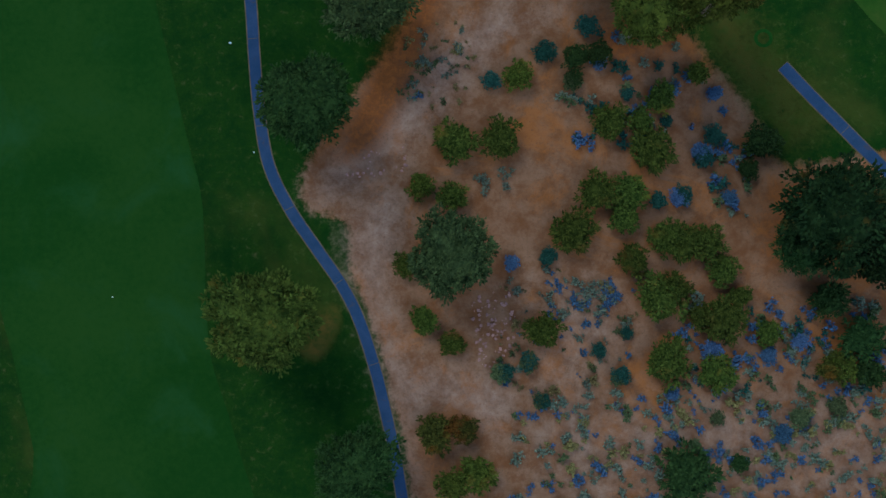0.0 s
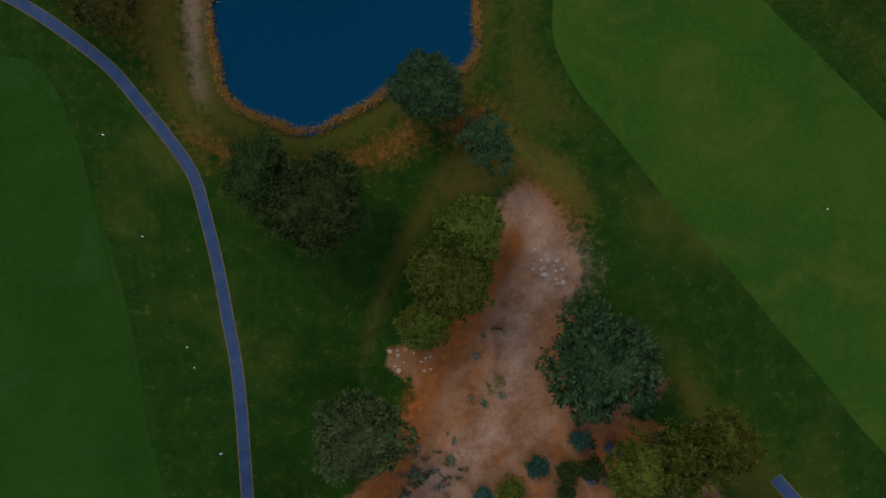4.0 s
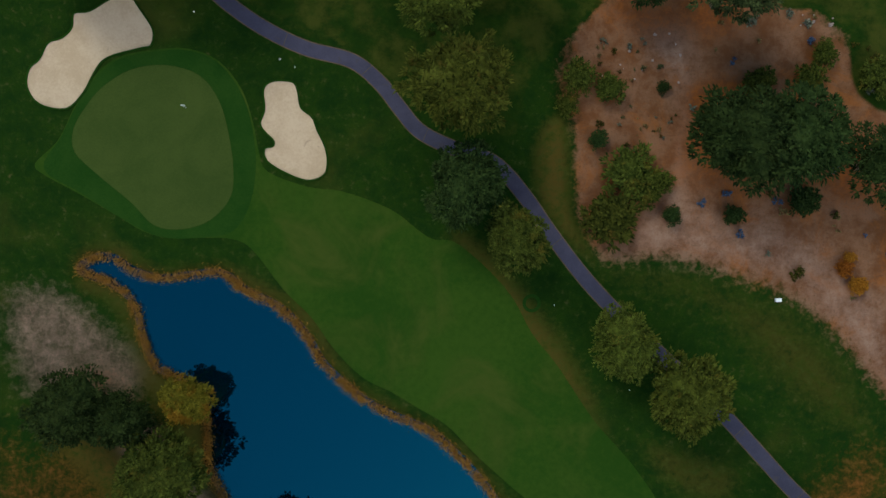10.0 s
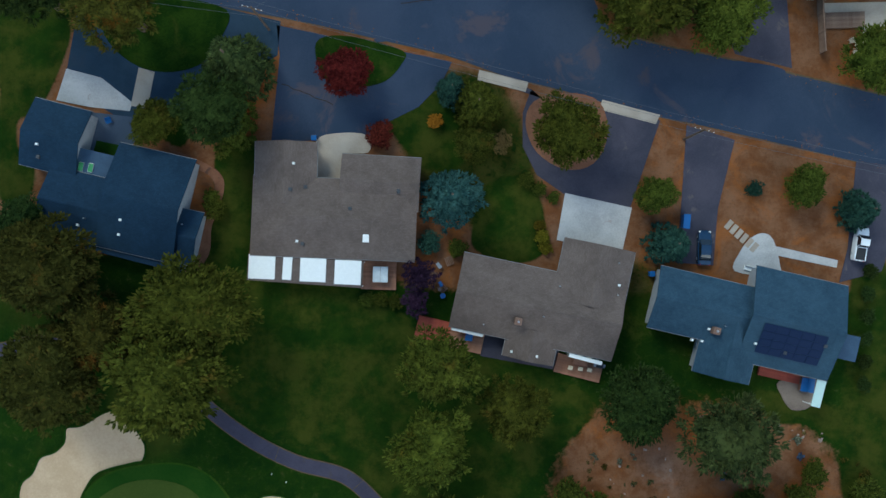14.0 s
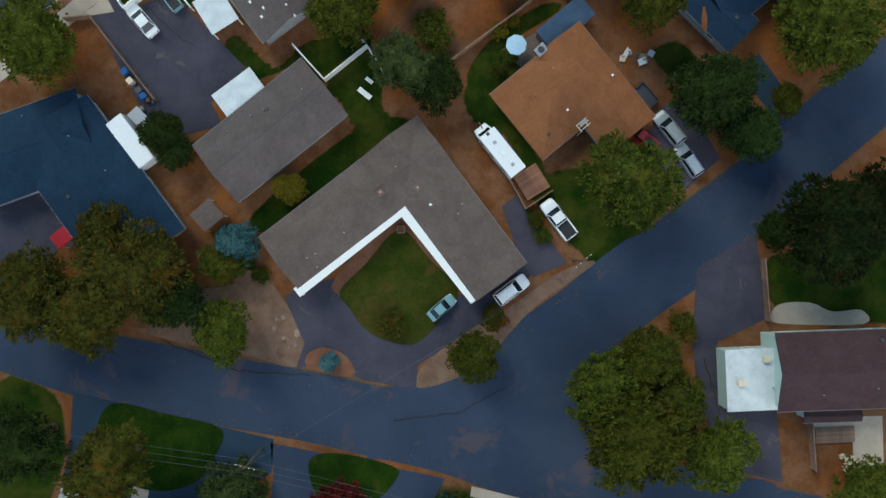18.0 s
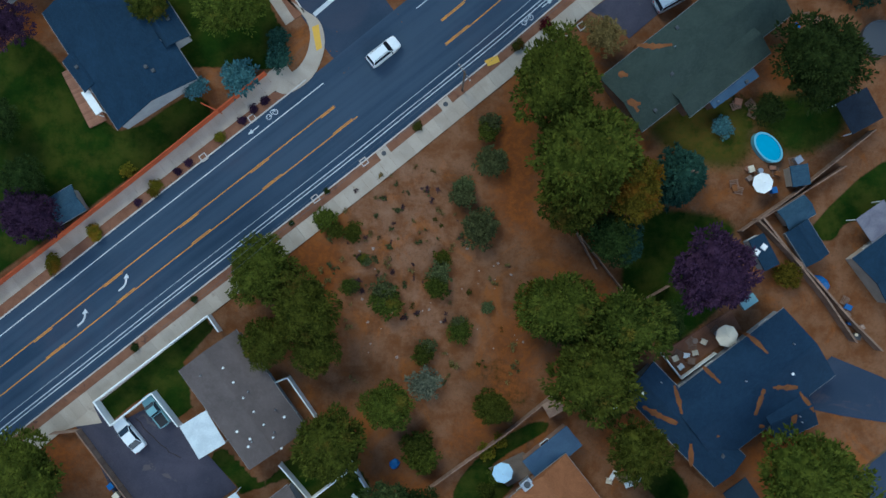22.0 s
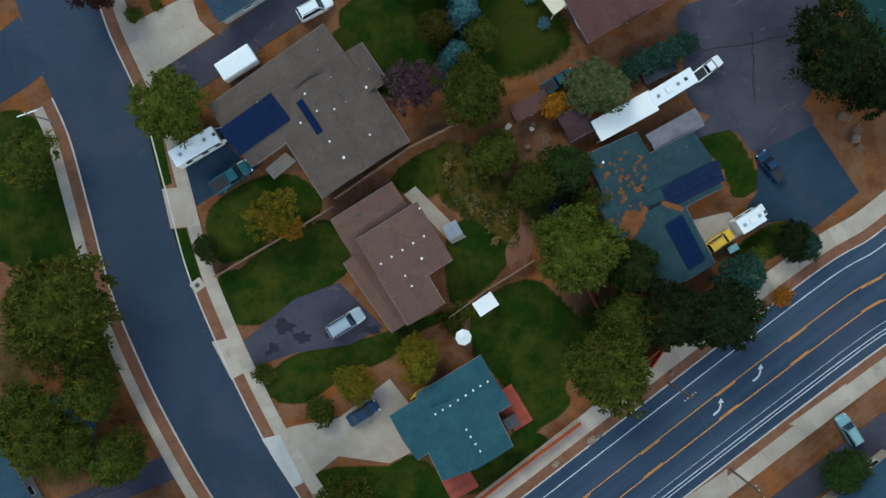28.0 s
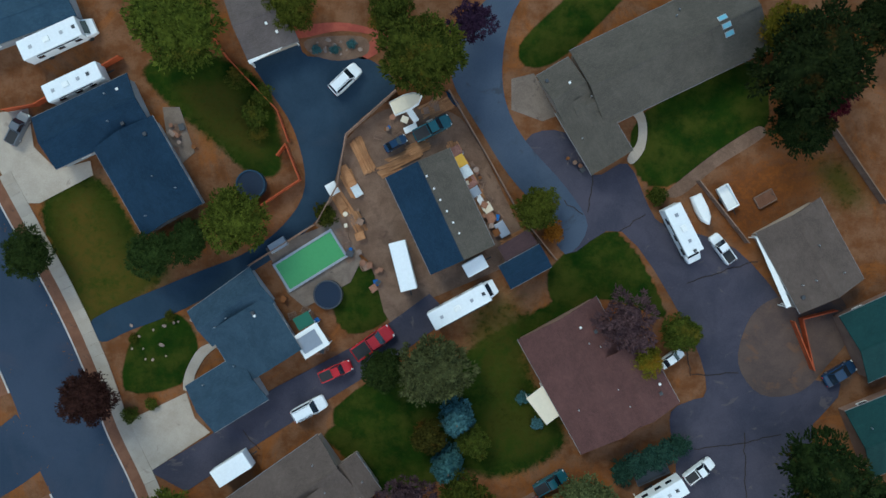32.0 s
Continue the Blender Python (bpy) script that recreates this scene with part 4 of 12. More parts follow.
def deck(x, y, rz, L, W, z, material, label, name="deck"):
    """Boards on a low frame."""
    a = anchor(name, x, y, 0, rz, label, "deck")
    part("deck_frame", boxed(-L / 2, -W / 2, 0, L / 2, W / 2, z - 0.03), material, a)
    n = max(3, int(W / 0.3))
    me = finish("board", boxed(-L / 2, -W / n / 2 + 0.012, z - 0.03, L / 2, W / n / 2 - 0.012, z + 0.01), material)
    for i in range(n):
        put("board", me, a, pose(0, -W / 2 + (i + 0.5) * W / n, 0))
    return a


FENCE_MESH = {}


def fence(pts, label, material, high=1.6, thick=0.09, gap=2.4, name="fence"):
    """Posts with panels between them along a line."""
    a = anchor(name, pts[0][0], pts[0][1], 0, 0, label, "fence")
    ox, oy = pts[0]
    post = finish("post", boxed(-0.07, -0.07, 0, 0.07, 0.07, high + 0.08), material)
    for p, q in zip(pts, pts[1:]):
        L = math.dist(p, q)
        n = max(1, round(L / gap))
        rz = math.degrees(math.atan2(q[1] - p[1], q[0] - p[0]))
        key = (round(L / n, 2), material.name, high)
        if key not in FENCE_MESH:
            bm = boxed(0.05, -thick / 2, 0.06, L / n - 0.05, thick / 2, high)
            box(bm, 0.03, -thick / 2 - 0.03, high - 0.06, L / n - 0.03, thick / 2 + 0.03, high + 0.02)
            FENCE_MESH[key] = finish("panel", bm, material)
        for i in range(n):
            x, y = p[0] + (q[0] - p[0]) * i / n - ox, p[1] + (q[1] - p[1]) * i / n - oy
            put("post", post, a, pose(x, y, 0, 0, 0, rz))
            put("panel", FENCE_MESH[key], a, pose(x, y, 0, 0, 0, rz))
    put("post", post, a, pose(pts[-1][0] - ox, pts[-1][1] - oy, 0))
    return a


# ---------------------------------------------------------------- vehicles
PAINTS = {
    "white": paint("car_white", (0.8, 0.82, 0.83), 0.25), "silver": paint("car_silver", (0.45, 0.5, 0.54), 0.3, 0.4), "black": paint("car_black", (0.014, 0.016, 0.022), 0.2),
    "blue": paint("car_blue", (0.02, 0.1, 0.3), 0.22), "navy": paint("car_navy", (0.012, 0.035, 0.08), 0.22), "red": paint("car_red", (0.4, 0.014, 0.02), 0.25),
    "teal": paint("car_teal", (0.02, 0.09, 0.11), 0.25), "pale": paint("car_pale_teal", (0.2, 0.36, 0.38), 0.3), "yellow": paint("car_yellow", (0.75, 0.45, 0.03), 0.35), "grey": paint("car_grey", (0.12, 0.13, 0.15), 0.3),
}
LAMP = paint("lamp_lens", (0.75, 0.75, 0.72), 0.15)
TAIL = paint("tail_lens", (0.35, 0.01, 0.01), 0.2)


def loft(sections):
    bm = bmesh.new()
    rows = [[bm.verts.new(p) for p in s] for s in sections]
    n = len(rows[0])
    for a, b in zip(rows, rows[1:]):
        for i in range(n):
            bm.faces.new((a[i], a[(i + 1) % n], b[(i + 1) % n], b[i]))
    bm.faces.new(rows[0][::-1])
    bm.faces.new(rows[-1])
    return bm


def ring(x, w, zb, zt, r=0.12):
    return [(x, -w, zb), (x, -w, zt - r), (x, -w + r * 0.45, zt - r * 0.3), (x, -w + r * 1.4, zt), (x, w - r * 1.4, zt), (x, w - r * 0.45, zt - r * 0.3), (x, w, zt - r), (x, w, zb)]


def quad(pts, push=0.012):
    bm = bmesh.new()
    c = sum((Vector(p) for p in pts), Vector()) / 4
    n = (Vector(pts[1]) - Vector(pts[0])).cross(Vector(pts[2]) - Vector(pts[0])).normalized()
    vs = [bm.verts.new(Vector(p) + (c - Vector(p)) * 0.08 + n * push) for p in pts]
    vs2 = [bm.verts.new(v.co - n * (push + 0.02)) for v in vs]
    bm.faces.new(vs)
    bm.faces.new(vs2[::-1])
    for i in range(4):
        bm.faces.new((vs[i], vs2[i], vs2[(i + 1) % 4], vs[(i + 1) % 4]))
    return bm


CARS = {
    # length, half width, bonnet z, belt z, roof z, cabin from-to at belt, roof from-to
    "sedan": (4.8, 0.92, 0.92, 0.98, 1.45, (-1.75, 1.15), (-0.95, 0.35)),
    "suv": (4.9, 0.97, 1.06, 1.12, 1.75, (-2.3, 1.15), (-2.05, 0.45)),
    "pickup": (5.7, 1.0, 1.12, 1.16, 1.85, (-0.55, 1.45), (-0.3, 0.8)),
    "van": (5.2, 1.0, 1.1, 1.15, 2.0, (-2.5, 1.8), (-2.4, 1.0)),
}
CAR_PARTS = {}


def car_parts(kind):
    if kind in CAR_PARTS:
        return CAR_PARTS[kind]
    L, w, zh, zb, zr, (c0, c1), (r0, r1) = CARS[kind]
    h = L / 2
    out = []
    body = loft([ring(-h, w * 0.8, 0.45, zb - 0.22), ring(-h + 0.12, w * 0.93, 0.3, zb - 0.04), ring(-h + 0.7, w, 0.24, zb), ring(0.2, w, 0.22, zb), ring(c1, w, 0.24, zh), ring(h - 0.5, w * 0.96, 0.28, zh - 0.1), ring(h - 0.12, w * 0.85, 0.32, zh - 0.24), ring(h, w * 0.66, 0.42, zh - 0.38)])
    out.append(("body", finish("body", body, PAINTS["white"], False), True, ""))
    bw, tw = w * 0.92, w * 0.74
    cab = loft([[(c0, -bw, zb - 0.05), (r0, -tw, zr), (r0, tw, zr), (c0, bw, zb - 0.05)], [((c0 + c1) / 2, -bw, zb - 0.05), ((r0 + r1) / 2, -tw, zr + 0.03), ((r0 + r1) / 2, tw, zr + 0.03), ((c0 + c1) / 2, bw, zb - 0.05)], [(c1, -bw, zb - 0.05), (r1, -tw, zr), (r1, tw, zr), (c1, bw, zb - 0.05)]])
    out.append(("cabin", finish("cabin", cab, PAINTS["white"], False), True, ""))
    k = zb + 0.02
    out.append(("windshield", finish("windshield", quad([(c1, -bw, k), (c1, bw, k), (r1, tw, zr), (r1, -tw, zr)], 0.02), GLASS), False, ""))
    out.append(("rear_window", finish("rear_window", quad([(c0, bw, k), (c0, -bw, k), (r0, -tw, zr), (r0, tw, zr)], 0.02), GLASS), False, ""))
    for s in (-1, 1):
        q = [(c0, s * bw, k), (c1, s * bw, k), (r1, s * tw, zr), (r0, s * tw, zr)]
        out.append(("side_window", finish("side_window", quad(q if s < 0 else q[::-1], 0.015), GLASS), False, ""))
        out.append(("headlight", finish("headlight", boxed(h - 0.42, s * w * 0.72 - 0.14, zh - 0.42, h - 0.1, s * w * 0.72 + 0.14, zh - 0.2, 0.03), LAMP), False, ""))
        out.append(("tail_light", finish("tail_light", boxed(-h - 0.01, s * w * 0.72 - 0.1, zb - 0.4, -h + 0.14, s * w * 0.72 + 0.1, zb - 0.15, 0.02), TAIL), False, ""))
        out.append(("side_mirror", finish("side_mirror", boxed(c1 - 0.45, s * (w + 0.09) - 0.09, zb, c1 - 0.28, s * (w + 0.09) + 0.09, zb + 0.15, 0.03), DARKGREY), False, ""))
    if kind == "pickup":
        out.append(("cargo_bed", finish("cargo_bed", boxed(-h + 0.16, -w * 0.78, zb - 0.1, c0 - 0.12, w * 0.78, zb + 0.012), BLACK), False, "dark lined cargo bed"))
        for s in (-1, 1):
            out.append(("bed_rail", finish("bed_rail", boxed(-h + 0.1, s * w * 0.87 - 0.09, zb - 0.1, c0 + 0.05, s * w * 0.87 + 0.09, zb + 0.06, 0.03), PAINTS["white"]), True, ""))
    if kind in ("suv", "van"):
        for s in (-1, 1):
            out.append(("roof_rail", finish("roof_rail", boxed(r0 + 0.25, s * tw * 0.85 - 0.025, zr - 0.02, r1 - 0.1, s * tw * 0.85 + 0.025, zr + 0.08), DARKGREY), False, ""))
    tyre = bmesh.new()
    bmesh.ops.create_cone(tyre, cap_ends=True, segments=16, radius1=0.35, radius2=0.35, depth=0.24, matrix=Matrix.Rotation(radians(90), 4, "X"))
    rim = bmesh.new()
    bmesh.ops.create_cone(rim, cap_ends=True, segments=12, radius1=0.2, radius2=0.2, depth=0.27, matrix=Matrix.Rotation(radians(90), 4, "X"))
    CAR_PARTS[kind] = (out, finish("tyre", tyre, BLACK), finish("rim", rim, METAL))
    return CAR_PARTS[kind]


def car(kind, tone, x, y, rz, L=None, what=""):
    """A parked vehicle, its nose along its own x."""
    L0, w = CARS[kind][:2]
    words = {"sedan": "saloon car", "suv": "sport utility car", "pickup": "pickup truck", "van": "van"}[kind]
    nm = {"sedan": "car", "suv": "car", "pickup": "pickup_truck", "van": "van"}[kind]
    a = anchor(nm, x, y, 0, rz, f"{tone if tone != 'pale' else 'pale teal'} {words} {what or 'parked on paving'}", "car" if nm == "car" else nm.replace("_", " "))
    k = (L or L0) / L0
    a.matrix_basis = pose(x, y, 0.06, 0, 0, rz) @ Matrix.Diagonal((k, min(k, 1.08), 1, 1))
    parts, tyre, rim = car_parts(kind)
    for n, me, painted, lb in parts:
        put(n, me, a, None, lb, PAINTS[tone] if painted else None)
    for sx in (-0.31, 0.31):
        for s in (-1, 1):
            wh = put("tyre", tyre, a, pose(sx * L0, s * (w - 0.13), 0.35))
            put("rim", rim, wh)
    return a


def camper(x, y, rz, L, W, label, cab=False, name="motorhome", high=3.0, plain=False):
    """A travel trailer, motorhome or box trailer with its rooftop units."""
    a = anchor(name, x, y, 0.06, rz, label, "camper" if not plain else "trailer")
    l, w = L / 2, W / 2
    box0 = -l if not cab else -l
    front = l - (1.3 if cab else 0)
    part("body", boxed(box0, -w, 0.5, front, w, high, 0.14), PAINTS["white"], a)
    if cab:
        part("cab", loft([ring(front - 0.1, w * 0.9, 0.4, 1.7), ring(front + 0.5, w * 0.88, 0.4, 1.25), ring(l, w * 0.75, 0.45, 1.0)]), PAINTS["white"], a)
        part("windshield", quad([(front + 0.55, -w * 0.75, 1.27), (front + 0.55, w * 0.75, 1.27), (front + 0.02, w * 0.7, 1.95), (front + 0.02, -w * 0.7, 1.95)], 0.03), GLASS, a)
    if not plain:
        part("air_conditioner", boxed(-0.1 * L - 0.45, -0.35, high - 0.02, -0.1 * L + 0.45, 0.35, high + 0.26, 0.08), WHITE, a)
        for f in (-0.34, 0.12, 0.3):
            part("roof_hatch", boxed(f * L - 0.22, -0.22 + 0.1 * f, high - 0.02, f * L + 0.22, 0.22 + 0.1 * f, high + 0.1, 0.03), DARKGREY if f > 0.2 else METAL, a)
        part("awning", boxed(-0.32 * L, -w - 0.14, high - 0.35, 0.3 * L, -w - 0.01, high - 0.2, 0.03), DARKGREY, a)
        for f in (-0.3, 0.0, 0.25):
            for s in (-1, 1):
                part("window", boxed(f * L - 0.45, s * w - 0.015, 1.5, f * L + 0.45, s * w + 0.015, 2.2), GLASS, a)
    for f in ((-0.2, -0.1) if not cab else (-0.25, 0.36)):
        for s in (-1, 1):
            bm = bmesh.new()
            bmesh.ops.create_cone(bm, cap_ends=True, segments=14, radius1=0.38, radius2=0.38, depth=0.24, matrix=Matrix.Translation((f * L, s * (w - 0.1), 0.38)) @ Matrix.Rotation(radians(90), 4, "X"))
            part("tyre", bm, BLACK, a)
    if not cab:
        part("hitch", boxed(l, -0.08, 0.45, l + 0.9, 0.08, 0.58), BLACK, a)
    return a


def legs(parent, L, W, H, t, material):
    me = finish("leg", boxed(-t / 2, -t / 2, 0, t / 2, t / 2, H), material)
    for sx in (-1, 1):
        for sy in (-1, 1):
            put("leg", me, parent, pose(sx * (L / 2 - t), sy * (W / 2 - t), 0))


def simple(name, x, y, rz, dims, material, label, category, z=0.0, bevel=0.06):
    """A small yard thing with the parts that its kind has."""
    L, W, H = dims
    if name in ("boulder", "tarp"):
        rng = np.random.default_rng(int(abs(x * 31 + y * 7)))
        bm = bmesh.new()
        bmesh.ops.create_icosphere(bm, subdivisions=2, radius=1)
        for v in bm.verts:
            k = rng.uniform(0.86, 1.1)
            v.co = Vector((v.co.x * L / 2 * k, v.co.y * W / 2 * k, max(-0.05, v.co.z * H * k)))
        return tagged(put(name, finish(name, bm, material), None, pose(x, y, z, 0, 0, rz)), label, category)
    a = anchor(name, x, y, z, rz, label, category)
    l, w = L / 2, W / 2
    if name in ("patio_chair", "garden_chair", "bench"):
        part("seat", boxed(-l, -w, H * 0.45, l, w, H * 0.53, 0.02), material, a)
        part("backrest", boxed(-l, w - 0.08, H * 0.53, l, w, H * 1.05, 0.02), material, a)
        legs(a, L, W, H * 0.45, 0.06, material)
        if name != "bench":
            for s in (-1, 1):
                part("armrest", boxed(s * l - 0.04, -w, H * 0.72, s * l + 0.04, w, H * 0.77), material, a)
    elif name == "lounge_chair":
        part("seat", boxed(-l, -w, 0.28, l * 0.3, w, 0.36, 0.02), material, a)
        part("backrest", boxed(0, -w, 0, L * 0.38, w, 0.08, 0.02), material, a, "", pose(l * 0.3, 0, 0.28, 0, -28, 0))
        legs(a, L * 0.9, W, 0.28, 0.06, METAL)
    elif name in ("dining_table", "patio_table"):
        part("tabletop", boxed(-l, -w, H - 0.05, l, w, H, 0.015), material, a)
        legs(a, L, W, H - 0.05, 0.08, material)
    elif name in ("bin", "recycling_bin"):
        part("body", boxed(-l * 0.92, -w * 0.92, 0.06, l * 0.92, w * 0.92, H * 0.9, 0.05), material, a)
        part("lid", boxed(-l, -w, H * 0.9, l, w, H, 0.03), material, a)
        part("handle", boxed(-l * 0.7, w, H * 0.86, l * 0.7, w + 0.06, H * 0.91), DARKGREY, a)
        for s in (-1, 1):
            part("wheel", boxed(s * l * 0.7 - 0.04, w * 0.6, 0, s * l * 0.7 + 0.04, w, 0.22, 0.03), BLACK, a)
    elif name == "hot_tub":
        part("shell", boxed(-l, -w, 0, l, w, H - 0.12, 0.1), BROWNWALL, a)
        for s in (-1, 1):
            part("cover", boxed(s * l / 2 - l / 2 + 0.015, -w - 0.03, H - 0.12, s * l / 2 + l / 2 - 0.015, w + 0.03, H, 0.03), material, a)
    elif name == "skylight":
        part("frame", boxed(-l, -w, -0.1, l, w, H * 0.8, 0.015), METAL, a)
        part("pane", boxed(-l + 0.06, -w + 0.06, H * 0.8, l - 0.06, w - 0.06, H, 0.01), material, a)
    elif name == "trailer":
        part("bed", boxed(-l, -w, 0.45, l, w, 0.55), material, a)
        for s in (-1, 1):
            part("side_board", boxed(-l, s * w - 0.04, 0.55, l, s * w + 0.04, H), material, a)
            part("end_board", boxed(s * l - 0.04, -w, 0.55, s * l + 0.04, w, H), material, a)
            bm = bmesh.new()
            bmesh.ops.create_cone(bm, cap_ends=True, segments=14, radius1=0.32, radius2=0.32, depth=0.2, matrix=Matrix.Translation((0, s * (w + 0.1), 0.32)) @ Matrix.Rotation(radians(90), 4, "X"))
            part("tyre", bm, BLACK, a)
        part("hitch", boxed(l, -0.05, 0.45, l + 0.9, 0.05, 0.53), BLACK, a)
    elif name == "shed":
        part("wall", boxed(-l * 0.92, -w * 0.92, 0, l * 0.92, w * 0.92, H * 0.82), material, a)
        for s in (-1, 1):
            part("roof", boxed(-l, -w / 2 - 0.06, -0.03, l, w / 2 + 0.06, 0.03), material, a, "", pose(0, s * w / 2, H * 0.9, -s * 14, 0, 0))
        part("door", boxed(-0.4, -w * 0.92 - 0.03, 0.05, 0.4, -w * 0.92, H * 0.75), FENCEWOOD, a)
    elif name in ("raised_bed", "planter"):
        for s in (-1, 1):
            part("side_board", boxed(-l, s * w - 0.05, 0, l, s * w + 0.05, H), material, a)
            part("end_board", boxed(s * l - 0.05, -w, 0, s * l + 0.05, w, H), material, a)
        part("soil", boxed(-l + 0.05, -w + 0.05, 0, l - 0.05, w - 0.05, H * 0.8), BARK_MULCH, a)
    elif name == "heat_pump":
        part("body", boxed(-l, -w, 0, l, w, H, 0.04), material, a)
        part("fan_grille", tube(min(l, w) * 0.75, min(l, w) * 0.75, H, H + 0.04, 18), DARKGREY, a)
    elif name == "grill":
        part("hood", boxed(-l, -w, H * 0.7, l, w, H, 0.1), material, a)
        part("shelf", boxed(-l - 0.3, -w * 0.8, H * 0.66, l + 0.3, w * 0.8, H * 0.7), METAL, a)
        legs(a, L, W, H * 0.66, 0.05, material)
    else:
        part("body", boxed(-l, -w, 0, l, w, H * 0.85, bevel), material, a)
        part("lid", boxed(-l - 0.02, -w - 0.02, H * 0.85, l + 0.02, w + 0.02, H, 0.03), material, a)
    return a


def parasol(x, y, r, material, label):
    a = anchor("parasol", x, y, 0, 10, label, "parasol")
    bm = bmesh.new()
    bmesh.ops.create_cone(bm, cap_ends=False, segments=8, radius1=r, radius2=0.05, depth=0.55, matrix=Matrix.Translation((0, 0, 2.4)))
    part("canopy", bm, material, a)
    part("pole", tube(0.03, 0.03, 0, 2.6, 8), METAL, a)
    part("base", tube(0.3, 0.25, 0, 0.1, 12), DARKGREY, a)
    return a


def tank(x, y, r, high, rim, inner, label, name="pool", category="pool", sx=1.0, rz=0):
    """A round tub with a rim and a surface inside."""
    a = anchor(name, x, y, 0, rz, label, category)
    a.matrix_basis = pose(x, y, 0, 0, 0, rz) @ Matrix.Diagonal((sx, 1, 1, 1))
    bm = bmesh.new()
    n = 28
    rows = [[bm.verts.new((R * math.cos(2 * math.pi * i / n), R * math.sin(2 * math.pi * i / n), z)) for i in range(n)] for R, z in ((r, 0), (r, high), (r - 0.18, high), (r - 0.18, 0.05))]
    for p, q in zip(rows, rows[1:]):
        for i in range(n):
            bm.faces.new((p[i], p[(i + 1) % n], q[(i + 1) % n], q[i]))
    part("rim", bm, rim, a)
    part("surface", tube(r - 0.17, r - 0.17, 0.05, high - 0.12, n), inner, a)
    return a


def pole_line(x, y, high, arm=2.2, rz=0, label="wooden utility pole with a crossarm beside the road", steel=False):
    a = anchor("street_lamp" if steel else "utility_pole", x, y, 0, rz, label, "pole")
    part("pole", tube(0.16 if not steel else 0.11, 0.11 if not steel else 0.07, 0, high, 10), METAL if steel else TRUNKBARK, a)
    part("crossarm", boxed(-arm / 2, -0.06, high - 0.6, arm / 2, 0.06, high - 0.46), WHITE if steel else TRUNKBARK, a)
    for s in (-0.9, -0.4, 0.4, 0.9):
        part("insulator", tube(0.05, 0.04, high - 0.46, high - 0.25, 8, s * arm / 2), WHITE, a)
    return a


def wire(p, q, sag, label="thin overhead wire strung between poles"):
    cu = bpy.data.curves.new("wire", "CURVE")
    cu.dimensions, cu.bevel_depth = "3D", 0.015
    sp = cu.splines.new("POLY")
    sp.points.add(16)
    for i in range(17):
        t = i / 16
        v = Vector(p).lerp(Vector(q), t)
        sp.points[i].co = (v.x, v.y, v.z - 4 * sag * t * (1 - t), 1)
    cu.materials.append(WIREGREY)
    return tagged(new("overhead_wire", cu), label, "wire")


# ---------------------------------------------------------------- ground


def axis_steps(lo, hi, step):
    inner = np.arange(lo, hi + step / 2, step)
    far = np.array([25, 80, 250, 800, 2500.0])
    return np.concatenate([lo - far[::-1], inner, hi + far])


GX, GY = np.meshgrid(axis_steps(-66, 76, 0.75), axis_steps(-12, 498, 0.75))
WEIGHT = {k: np.zeros(GX.shape) for k in ("earth", "pale", "rust", "dry", "lawn")}
HEIGHT = np.zeros(GX.shape)


def depth_in(pts):
    """Metres from the outline, plus inside, for every corner of the ground sheet near it; far ones get -99."""
    P = np.array(pts)
    out = np.full(GX.shape, -99.0)
    (x0, y0), (x1, y1) = P.min(0) - 14, P.max(0) + 14
    near = (GX > x0) & (GX < x1) & (GY > y0) & (GY < y1)
    X, Y = GX[near], GY[near]
    d = np.full(X.shape, 1e9)
    ins = np.zeros(X.shape, bool)
    for (ax, ay), (bx, by) in zip(P, np.roll(P, -1, 0)):
        ex, ey = bx - ax, by - ay
        t = np.clip(((X - ax) * ex + (Y - ay) * ey) / (ex * ex + ey * ey + 1e-9), 0, 1)
        d = np.minimum(d, np.hypot(X - ax - t * ex, Y - ay - t * ey))
        if abs(ey) > 1e-9:
            ins ^= ((ay > Y) != (by > Y)) & (X < ex * (Y - ay) / ey + ax)
    out[near] = np.where(ins, d, -d)
    return out


def cover(kind, pts, soft=1.0, amount=1.0, smooth=True):
    """Lay a ground cover inside an outline; it fades over soft metres."""
    f = np.clip(0.5 + depth_in(smoothed(pts, True, 3) if smooth else pts) / (2 * soft), 0, 1) * amount
    for k in WEIGHT:
        if k == kind:
            WEIGHT[k] = np.maximum(WEIGHT[k], f)
        elif kind in ("rust", "pale") and k != "lawn":
            continue
        else:
            WEIGHT[k] = WEIGHT[k] * (1 - f)


def litter_under(x, y, r):
    """Reddish fallen leaves on the bare ground under a plant."""
    xs, ys = GX[0], GY[:, 0]
    i0, i1 = np.searchsorted(xs, (x - 2 * r - 1, x + 2 * r + 1))
    j0, j1 = np.searchsorted(ys, (y - 2 * r - 1, y + 2 * r + 1))
    at = (slice(j0, j1), slice(i0, i1))
    bare = np.clip(WEIGHT["earth"][at] + WEIGHT["pale"][at], 0, 1)
    f = np.clip(1.45 - np.hypot(GX[at] - x, GY[at] - y) / r, 0, 1) * 0.75 * bare
    WEIGHT["rust"][at] = np.maximum(WEIGHT["rust"][at], f)


def hollow(pts, deep, bank, rim=0.0):
    """Sink the ground inside an outline, over a bank that begins so far outside it."""
    global HEIGHT
    d = depth_in(smoothed(pts, True, 3))
    f = np.clip((d + bank) / (bank + 0.9), 0, 1)
    HEIGHT = np.minimum(HEIGHT, -deep * f * f * (3 - 2 * f))


